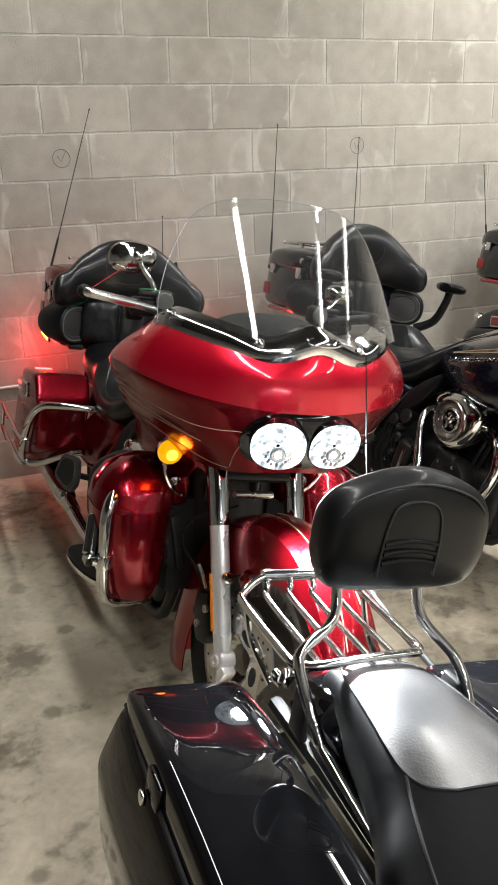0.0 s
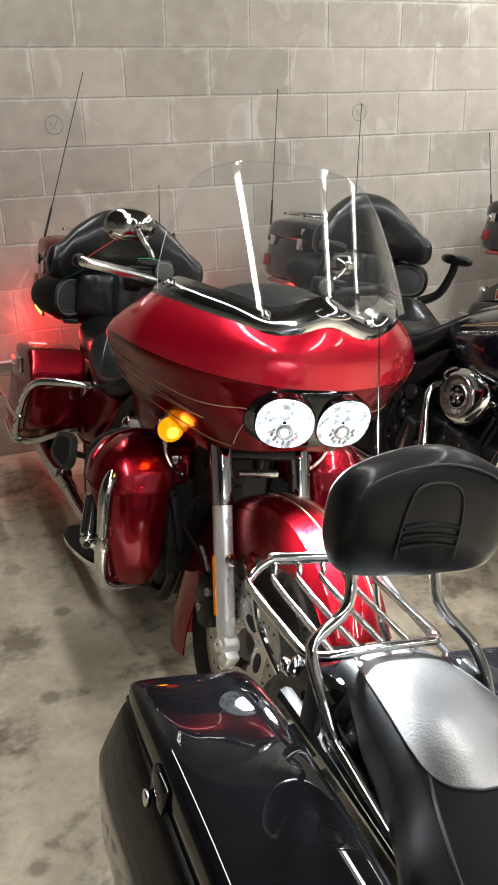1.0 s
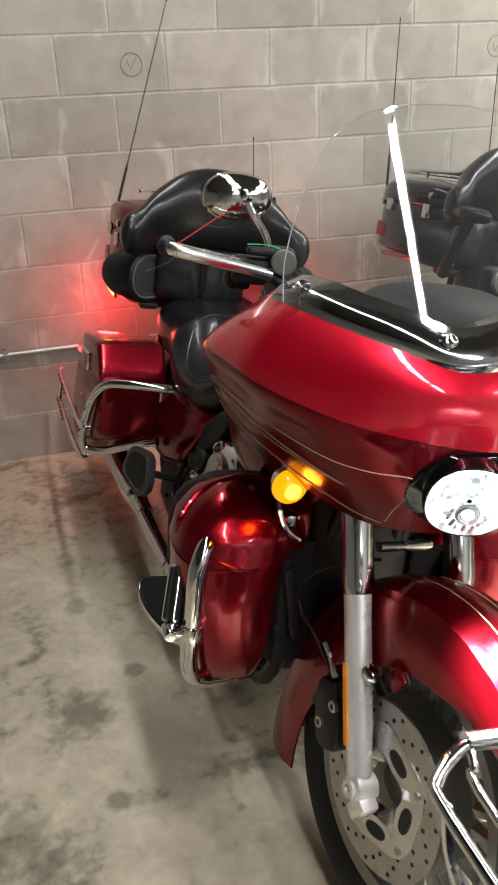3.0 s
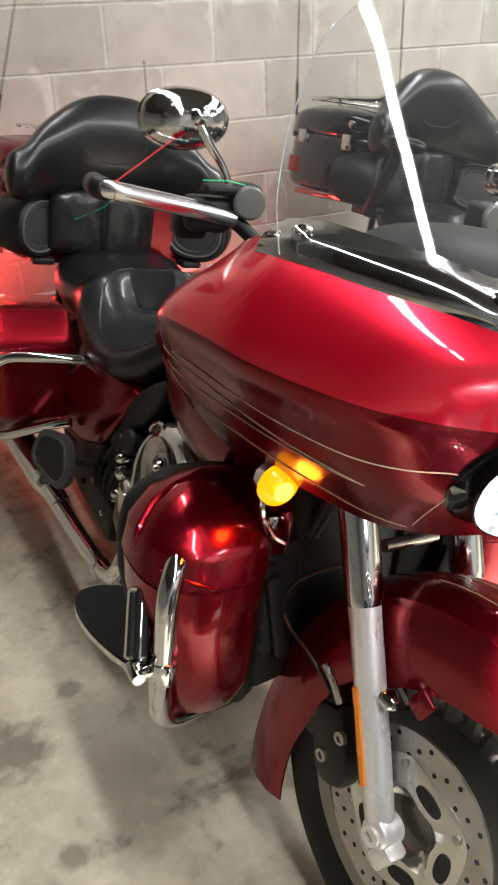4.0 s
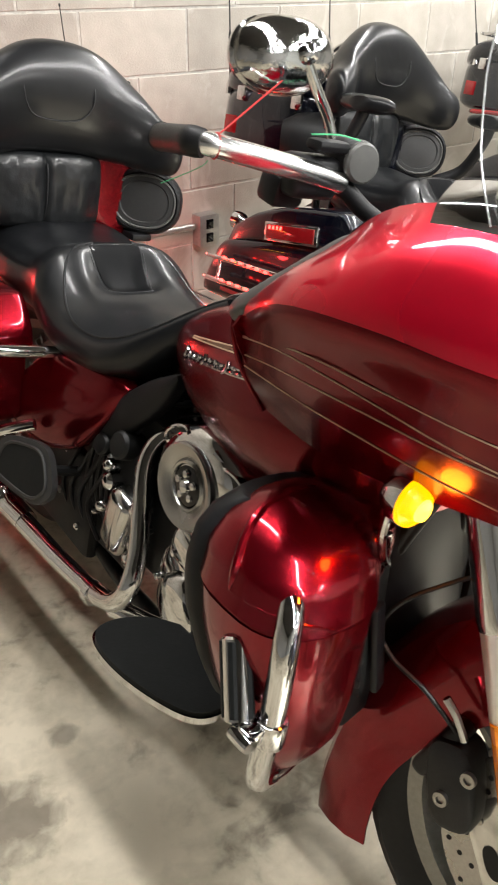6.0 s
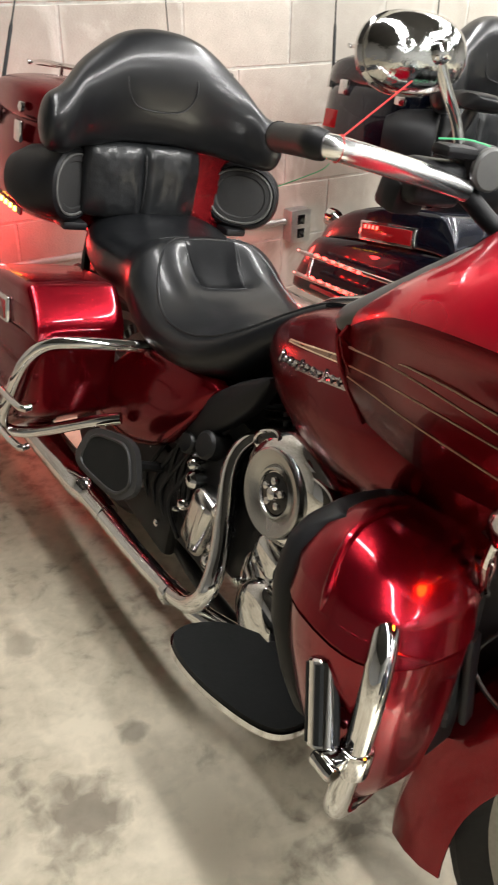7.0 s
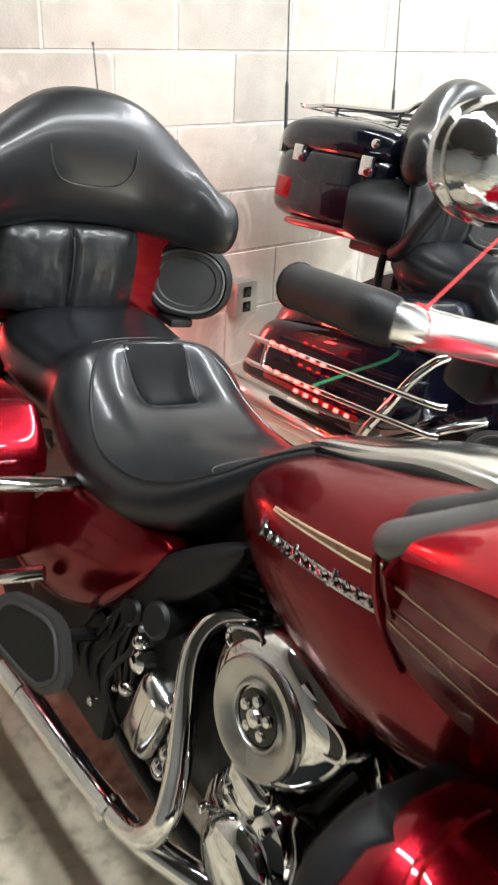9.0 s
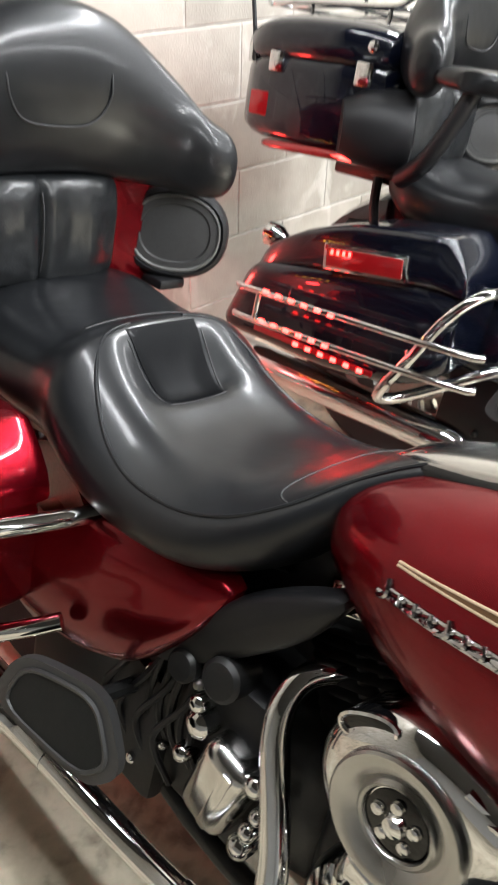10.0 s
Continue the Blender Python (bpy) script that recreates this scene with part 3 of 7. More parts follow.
def fork(root):
    d = Vector((0, 0.487, 1)).normalized()
    for s in (-1, 1):
        o = Vector((s * 0.121, -0.806, 0.31))
        L = lambda z: o + d * ((z - 0.31) / d.z)
        leg = part("fork_leg", tube(B(), [L(0.305), L(0.32), L(0.36), L(0.46), L(0.60), L(0.632)], [0.018, 0.0225, 0.0235, 0.0245, 0.0250, 0.0255], 20, 3), SATIN, root, "satin aluminium fork slider with amber reflector")
        part("fork_cover", tube(B(), [L(0.628), L(0.64), L(0.86)], [0.0270, 0.0295, 0.0295], 20, 1), CHROME, leg, "chrome fork cover")
        bm = B()
        lathe(bm, (s * 0.100, -0.803, 0.324), (s, 0, 0), [(0.026, 0), (0.026, 0.036), (0.022, 0.042), (0.016, 0.044), (0.016, 0.050), (0.008, 0.050), (0.007, 0.044)], 24)
        box(bm, (s * 0.121, -0.822, 0.296), (0.040, 0.034, 0.05), 0.009, (26, 0, 0))
        part("axle_cap", bm, SATIN, leg)
        bm = B()
        lathe(bm, L(0.525) + Vector((0, -0.03, 0)), (0, -1, -0.3), [(0.012, 0), (0.016, 0.008), (0.013, 0.024), (0.004, 0.03)], 14)
        part("fender_bolt", bm, CHROME, leg)
        a, b = L(0.514) + Vector((s * 0.020, 0.010, 0)), L(0.384) + Vector((s * 0.020, 0.010, 0))
        bm = B()
        tube(bm, [a, b], 0.0105, 8, 1, 0.7)
        part("side_reflector", bm, AMBER, leg, "amber side reflector")
        bm = skin_rings([oval((s * h, -0.668, 0.372), (0, 0.94, -0.34), (0, 0.34, 0.94), 0.038 * g, 0.070 * g, 3.2, 24) for h, g in ((0.078, 1), (0.118, 1), (0.126, 0.94), (0.130, 0.8))])
        cal = part("brake_caliper", bm, DARKMETAL, leg, "dark grey brake caliper")
        part("caliper_bridge", box(B(), (s * 0.095, -0.632, 0.405), (0.05, 0.03, 0.12), 0.012, (20, 0, 0), 3), DARKMETAL, cal)
        for py, pz in ((-0.665, 0.353), (-0.690, 0.408)):
            part("caliper_bolt", lathe(B(), (s * 0.129, py, pz), (s, 0, 0), [(0.011, 0), (0.011, 0.008), (0.006, 0.008), (0.006, 0.004)], 12), STEEL, cal)
    part("fork_brace", box(B(), (0, -0.575, 0.745), (0.20, 0.05, 0.03), 0.008, (-25, 0, 0)), DARKMETAL, root)
    part("fork_brace", tube(B(), [(-0.07, -0.60, 0.70), (0.05, -0.60, 0.70)], 0.010, 10, 1), STEEL, root)
    part("brake_hose", tube(B(), [(-0.13, -0.655, 0.47), (-0.145, -0.60, 0.505), (-0.155, -0.54, 0.522), (-0.152, -0.505, 0.55), (-0.13, -0.515, 0.595), (-0.08, -0.55, 0.635), (-0.03, -0.58, 0.66)], 0.0036, 8, 6), DARKMETAL, root, "black brake hose with steel ends")
    part("brake_hose_end", tube(B(), [(-0.128, -0.665, 0.455), (-0.134, -0.645, 0.485), (-0.14, -0.625, 0.505)], 0.006, 8, 4), CHROME, root)


def front_fender(root, paint):
    c = FC + Vector((0, -0.01, 0))
    bm = B()
    rings = []
    for k in range(41):
        t = radians(-36 + (148 + 36) * k / 40)
        deg = math.degrees(t)
        out = 0.366 + 0.010 * math.sin(max(0, t)) + float(np.interp(deg, (-36, -20, 0, 15), (0.066, 0.042, 0.012, 0.0)))
        inn = float(np.interp(deg, (-36, -25, -8, 4, 31, 50, 80, 100, 120, 140, 148), (0.322, 0.294, 0.258, 0.236, 0.206, 0.208, 0.230, 0.246, 0.290, 0.328, 0.345)))
        w = float(np.interp(deg, (-36, 10, 148), (0.082, 0.088, 0.087)))
        cut = radians(9) * max(0.0, (-12 - deg) / 24)
        prof = [(-w, inn), (-w - 0.004, inn + (out - 0.05 - inn) * 0.5), (-w, out - 0.05), (-w * 0.88, out - 0.022), (-w * 0.55, out - 0.005), (0, out), (w * 0.55, out - 0.005),
                (w * 0.88, out - 0.022), (w, out - 0.05), (w + 0.004, inn + (out - 0.05 - inn) * 0.5), (w, inn)]
        inner = [(x * 0.955, r - (0.004 if abs(x) < w * 0.7 else 0)) for x, r in prof[::-1]]
        ring = []
        for x, r in prof + inner:
            ta = t + cut * (r - inn) / (out - inn)
            ring.append(c + Vector((x, r * math.cos(ta), r * math.sin(ta))))
        rings.append(ring)
    skin(bm, rings)
    f = part("front_fender", bm, paint, root, "deep painted front fender with gold pinstripes")
    for s in (-1, 1):
        pts = []
        for k in range(15):
            t = radians(70 + 76 * k / 14)
            o = 0.3662 + 0.010 * math.sin(t)
            pts.append(c + Vector((s * (0.022 + 0.012 * (k / 14)), o * math.cos(t), o * math.sin(t))))
        part("pinstripe", tube(B(), pts, 0.0013, 6, 1), GOLD, f)
        part("fender_bracket", box(B(), (s * 0.093, -0.765, 0.535), (0.012, 0.036, 0.042), 0.006, (26, 0, 0)), paint, f)


def mirror_pts(p):
    return [(-x, y, z) for x, y, z in p]


F_TOP = [(-0.268, -0.280, 0.952), (-0.284, -0.390, 1.066), (-0.290, -0.480, 1.134), (-0.286, -0.605, 1.157), (-0.215, -0.715, 1.150), (-0.110, -0.785, 1.139), (0, -0.803, 1.136)]


def crest(x):
    """The wave of the fairing's upper edge: a hump at the nose between two dips."""
    x = x - 0.012
    return 0.031 * math.exp(-((x / 0.062) ** 2)) - 0.009 * math.exp(-(((abs(x) - 0.13) / 0.04) ** 2))


F_TONE = [(-0.308, -0.268, 0.940), (-0.384, -0.420, 1.012), (-0.384, -0.560, 1.030), (-0.356, -0.665, 1.026), (-0.262, -0.765, 1.010), (-0.130, -0.822, 0.998), (0, -0.840, 0.994)]
F_LOW = [(-0.250, -0.285, 0.812), (-0.252, -0.400, 0.802), (-0.228, -0.500, 0.800), (-0.196, -0.600, 0.804), (-0.160, -0.700, 0.810), (-0.095, -0.772, 0.826), (0, -0.795, 0.836)]


def whole(row):
    return row + [(-x, y, z) for x, y, z in row[-2::-1]]


def blend_rows(a, b, f, push):
    out = []
    for (x, y, z), (u, v, w) in zip(a, b):
        px, py, pz = x + (u - x) * f, y + (v - y) * f, z + (w - z) * f
        n = Vector((px, (py + 0.42) * 1.1, 0))
        n = n.normalized() * push if n.length > 1e-6 else n
        out.append((px + n.x, py + n.y, pz))
    return out


def fairing(root, upper, lower):
    rows = [whole(F_TOP), whole([(x, y, z + 0.008) for x, y, z in blend_rows(F_TOP, F_TONE, 0.5, 0.018)]), whole(F_TONE), whole(blend_rows(F_TONE, F_LOW, 0.25, 0.010)), whole(blend_rows(F_TONE, F_LOW, 0.6, 0.016)), whole(F_LOW)]
    grid = [spline(r, 5) for r in rows]
    grid = [list(r) for r in zip(*[spline(c, 8) for c in zip(*grid)])]
    for k in range(8):
        grid[k] = [q + Vector((0, 0, crest(q.x) * (1 - k / 8) if q.y < -0.62 else 0)) for q in grid[k]]
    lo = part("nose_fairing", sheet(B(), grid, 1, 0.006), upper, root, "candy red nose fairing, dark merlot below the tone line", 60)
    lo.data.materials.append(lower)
    wide = len(grid[0]) - 1
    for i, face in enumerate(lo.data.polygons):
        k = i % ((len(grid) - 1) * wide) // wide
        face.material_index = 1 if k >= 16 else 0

    def surf(f, s):
        """A point just proud of the lower half: f from the tone line down, s from the rear edge to the nose."""
        v = float(np.interp(f, (0, 0.25, 0.6, 1), (16, 24, 32, 40)))
        u = s * wide / 2
        i, j = min(int(v), len(grid) - 2), min(int(u), wide - 1)
        a, b = grid[i][j].lerp(grid[i][j + 1], u - j), grid[i + 1][j].lerp(grid[i + 1][j + 1], u - j)
        out = (grid[i + 1][j] - grid[i][j]).cross(grid[i][j + 1] - grid[i][j]).normalized()
        p = a.lerp(b, v - i)
        return p + out * (0.0006 if out.dot(Vector((p.x, p.y + 0.42, 0))) > 0 else -0.0006)

    # three gold lines that run together towards the nose, and one along it
    for f0, f1, s0, s1 in ((0.21, 0.60, 0.04, 0.645), (0.38, 0.60, 0.03, 0.645), (0.50, 0.92, 0.03, 0.73)):
        for sg in (-1, 1):
            pts = [surf(f0 + (f1 - f0) * k / 16, s0 + (s1 - s0) * k / 16) for k in range(17)]
            part("pinstripe", tube(B(), [(-sg * q.x, q.y, q.z) for q in pts], 0.0010, 6, 1), GOLD, lo)
    for sg in (-1, 1):
        pts = [surf(f, s) for f, s in ((0.20, 0.04), (0.25, 0.20), (0.31, 0.36), (0.36, 0.50), (0.40, 0.62), (0.39, 0.71), (0.36, 0.785), (0.40, 0.80), (0.55, 0.785), (0.72, 0.76), (0.88, 0.74))]
        part("pinstripe", tube(B(), [(-sg * q.x, q.y, q.z) for q in pts], 0.0010, 6, 4), GOLD, lo)
    # dark lamp mask and twin lamps, set into the slope of the nose
    def nose(a, z):
        f = (0.994 - z) / 0.158
        high, low = -0.842 + 1.0 * a * a, -0.797 + 2.5 * a * a
        return high + (low - high) * f - 0.016 * math.sin(math.pi * min(1, max(0, f))) - 0.005

    rows = []
    for k in range(17):
        a = -0.152 * math.cos(math.pi * k / 16)
        h = 0.072 * max(0.02, 1 - abs(a / 0.1525) ** 4) ** 0.5
        rows.append([(a, nose(a, 0.921 + h * g) + (0.014 if abs(g) > 1 else 0), 0.921 + h * g) for g in (-1.06, -0.94, -0.5, 0, 0.5, 0.94, 1.06)])
    mask = part("headlamp_mask", sheet(B(), rows, 3, 0.01), BLACK, root, "gloss black twin headlamp housing")
    for s in (-1, 1):
        cx = -0.0735 if s < 0 else 0.0765
        c = Vector((cx, nose(cx, 0.922) - (0.013 if s < 0 else 0.006), 0.922))
        turn = -0.30 if s < 0 else -0.04
        ax = Vector((turn, -0.93, -0.25)).normalized()
        u = Vector((0.93, turn, 0)).normalized()
        v = ax.cross(u).normalized()
        rim = part("headlamp", skin_oval(c, u, v, ax, [(0.065, 0.063, -0.03), (0.0675, 0.0655, 0.002), (0.0665, 0.0645, 0.008), (0.0645, 0.0625, 0.009), (0.063, 0.061, 0.003)]), BLACK, root, "lit clear oval headlamp")
        part("reflector", skin_oval(c, u, v, ax, [(0.0645, 0.0625, 0.008), (0.063, 0.061, 0.007), (0.054, 0.052, 0.005), (0.038, 0.037, 0.0035), (0.016, 0.016, 0.003), (0.004, 0.004, 0.003)]), LIT_HEAD, rim)
        o = c + v * -0.024 + u * 0.004
        part("bulb_shield", lathe(B(), o + ax * 0.002, ax, [(0.019, 0), (0.0185, 0.006), (0.016, 0.008), (0.012, 0.003)], 22), CAST, rim)
        part("bulb", lathe(B(), o + ax * 0.003, ax, [(0.010, 0), (0.009, 0.005), (0.003, 0.007)], 12), LIT_BULB, rim)
        for k in range(9):
            a = math.pi * (0.93 + 0.143 * k)
            d = u * math.cos(a) + v * math.sin(a)
            part("facet", box(B(), o + d * (0.0255 + 0.003 * (k % 2)) + ax * (0.006 + 0.001 * (k % 3)), (0.007, 0.004, 0.007 + 0.003 * (k % 3)), 0.002, (14, 25 * (k % 3 - 1), 17 * (k % 2))), CAST, rim)
        lens = part("lens", skin_oval(c, u, v, ax, [(0.063, 0.061, 0.009), (0.05, 0.048, 0.0145), (0.03, 0.028, 0.018), (0.008, 0.008, 0.0195)], True), LENSGLASS, rim)
        lens.visible_shadow = False
    # chrome trim over the top edge, its dark upper face, badge and screws
    top = spline(whole(F_TOP)[2:-2], 6)[3:-3]
    n = len(top)
    a, a2, b, c2, d2 = [], [], [], [], []
    for q in top:
        q = q + Vector((0, 0, crest(q.x) if q.y < -0.62 else 0))
        out = Vector((q.x * 0.9, q.y + 0.42, 0)).normalized()
        a.append(q + out * 0.017 + Vector((0, 0, -0.031)))
        a2.append(q + out * 0.021 + Vector((0, 0, -0.014)))
        b.append(q + out * 0.010 + Vector((0, 0, 0.005)))
        c2.append(q - out * 0.034 + Vector((0, 0, 0.021)))
        d2.append(q - out * 0.080 + Vector((0, 0, 0.012)))
    part("windshield_trim", sheet(B(), [a, a2, b, c2], 1, 0.003, 4), DARKCHROME, root, "dark chrome windshield trim with badge and screws")
    part("trim_bead", tube(B(), a, 0.0026, 6, 1), CHROME, root)
    part("trim_cap", sheet(B(), [c2, d2], 1, 0.003, 2), BLACK, root)
    for sx in (-0.284, -0.136, 0.136, 0.284):
        q = min((p for p in top if p.y < -0.52), key=lambda t: abs(t.x - sx))
        out = Vector((q.x * 0.9, q.y + 0.42, 0.35)).normalized()
        part("trim_screw", lathe(B(), q + out * 0.012 + Vector((0, 0, 0.002 + (crest(q.x) if q.y < -0.62 else 0))), out, [(0.0125, 0), (0.0125, 0.004), (0.008, 0.008), (0.004, 0.006)], 14), CHROME, root)
    bx, by = Vector((1, 0, 0)), Vector((0, 0.60, 0.80))
    bc, bz = Vector((0.016, -0.8165, 1.160)), Vector((0, -0.80, 0.60))
    badge = part("badge", skin_oval(bc, bx, by, bz, [(0.044, 0.0125, -0.006), (0.045, 0.0135, 0.003), (0.0425, 0.0112, 0.005), (0.041, 0.0098, 0.003)]), CHROME, root, "small oval black badge with chrome ring")
    part("badge_face", skin_oval(bc, bx, by, bz, [(0.0425, 0.011, 0.001), (0.040, 0.009, 0.003), (0.02, 0.004, 0.0035)], True), BLACK, badge)
    bm = B()
    for k in range(7):
        o = bc + bx * (-0.027 + 0.009 * k) + bz * 0.0035
        box(bm, o, (0.006, 0.002, 0.006 + 0.003 * (k % 2)), 0.0008, (-37, 0, 0))
    part("badge_marks", bm, CHROME, badge)
    # windshield
    rows = []
    zs = [1.145, 1.18, 1.21, 1.267, 1.30, 1.335, 1.365, 1.386, 1.406, 1.424, 1.439, 1.450, 1.457]
    hs = [0.325, 0.322, 0.317, 0.301, 0.288, 0.273, 0.258, 0.244, 0.224, 0.20, 0.165, 0.12, 0.05]
    for z, hw in zip(zs, hs):
        row = []
        for j in range(9):
            x = hw * (j / 4 - 1)
            row.append((x, -0.795 + 0.74 * (z - 1.145) + 1.65 * x * x, z))
        rows.append(row)
    ws = part("windshield", sheet(B(), rows, 4, 0.004, 2), GLASS, root, "tall clear moulded windshield")
    ws.visible_shadow = False
    rim_l = [r[0] for r in rows]
    rim_r = [r[-1] for r in rows]
    part("shield_edge", tube(B(), rim_l + rows[-1][2:7:2] + rim_r[::-1], 0.0009, 6, 2), SHIELDEDGE, ws)
    # inner fairing: dash, gauges and closing panels
    inner = [(x * 0.97, y + 0.014, z - 0.012) for x, y, z in F_TOP]
    mid = [(x * 0.80, y * 0.86, z - 0.045) for x, y, z in F_TOP]
    dash = [(x * 0.62, -0.36 + 0.10 * (1 - abs(x) / 0.29) * -1, 1.05 - 0.1 * (abs(x) / 0.29)) for x, y, z in F_TOP]
    deep = [(x * 0.55, -0.36, 0.90) for x, y, z in F_TOP]
    part("inner_fairing", sheet(B(), [whole(inner), whole(mid), whole(dash), whole(deep)], 3, 0.005, 4), PLASTIC, root, "black inner fairing with gauges")
    rows = [(-0.185, -0.55, 0.03, 1.07, 1.10), (-0.16, -0.55, 0.07, 1.05, 1.135), (-0.09, -0.555, 0.11, 1.04, 1.168), (0, -0.56, 0.12, 1.04, 1.176), (0.09, -0.555, 0.11, 1.04, 1.168), (0.16, -0.55, 0.07, 1.05, 1.135), (0.185, -0.55, 0.03, 1.07, 1.10)]
    hood = part("gauge_hood", padshape(rows), TREAD, root, "matt black gauge hood")
    for sx in (-0.06, 0.06):
        part("gauge", lathe(B(), (sx, -0.452, 1.10), (0, 0.95, 0.3), [(0.042, -0.03), (0.045, 0.012), (0.04, 0.016), (0.038, 0.012), (0.01, 0.012)], 20), CHROME, hood)
    for s in (-1, 1):
        edge = [(s * 0.285, -0.266, 0.951), (s * 0.308, -0.264, 0.944), (s * 0.312, -0.266, 0.925), (s * 0.295, -0.273, 0.875), (s * 0.248, -0.282, 0.808)]
        part("edge_trim", tube(B(), edge, 0.004, 8, 5), lower, root)
        rows = [[(s * 0.266, -0.298, 0.962), (s * 0.335, -0.290, 0.940), (s * 0.245, -0.292, 0.812)], [(s * 0.19, -0.315, 0.950), (s * 0.2, -0.30, 0.92), (s * 0.19, -0.30, 0.80)]]
        part("side_closure", sheet(B(), rows, 4, 0.004), lower, root)
        part("knee_trim", tube(B(), [(s * 0.308, -0.260, 0.944), (s * 0.306, -0.275, 0.955), (s * 0.304, -0.33, 0.992), (s * 0.299, -0.385, 1.036), (s * 0.294, -0.425, 1.074), (s * 0.292, -0.445, 1.090)], [0.010, 0.019, 0.023, 0.022, 0.016, 0.006], 14, 5), GREYBAND, root, "grey moulded fairing edge trim")
        part("knee_pad", tube(B(), [(s * 0.272, -0.262, 0.955), (s * 0.270, -0.272, 0.966), (s * 0.262, -0.33, 1.004), (s * 0.256, -0.38, 1.045), (s * 0.254, -0.392, 1.056)], [0.010, 0.020, 0.022, 0.018, 0.008], 12, 5), GREYTRIM, root)


def skin_oval(c, u, v, ax, steps, fill=False):
    """Ovals of (half width, half height) stacked along an axis."""
    bm = B()
    rings = [oval(c + ax * h, u, v, a, b, 2.25, 36) for a, b, h in steps]
    if fill:
        skin(bm, rings)
    else:
        skin(bm, rings, cap=False)
    return bm


def signals(root, lit):
    for s in (-1, 1):
        c = Vector((s * 0.234, -0.562, 0.803))
        st = part("turn_signal", tube(B(), [(s * 0.17, -0.50, 0.66), (s * 0.205, -0.515, 0.69), (s * 0.232, -0.525, 0.74), (s * 0.236, -0.53, 0.79)], 0.006, 8, 5), CHROME, root, "round amber turn signal on a chrome stalk")
        part("signal_cup", lathe(B(), c + Vector((0, 0.045, 0)), (0, -1, 0), [(0.01, 0), (0.025, 0.008), (0.033, 0.025), (0.034, 0.04)], 20), CHROME, st)
        part("signal_lens", lathe(B(), c + Vector((0, 0.006, 0)), (0, -1, 0), [(0.033, 0), (0.032, 0.007), (0.022, 0.015), (0.004, 0.019)], 20), lit if s < 0 else AMBER, st)
        if s < 0:
            part("signal_bulb", lathe(B(), c + Vector((0.002, -0.004, -0.004)), (0, -1, 0), [(0.017, 0.004), (0.014, 0.010), (0.003, 0.013)], 16), LIT_CORE, st)
        part("horn_bracket", box(B(), (s * 0.19, -0.48, 0.70), (0.03, 0.05, 0.03), 0.008), CHROME, st)


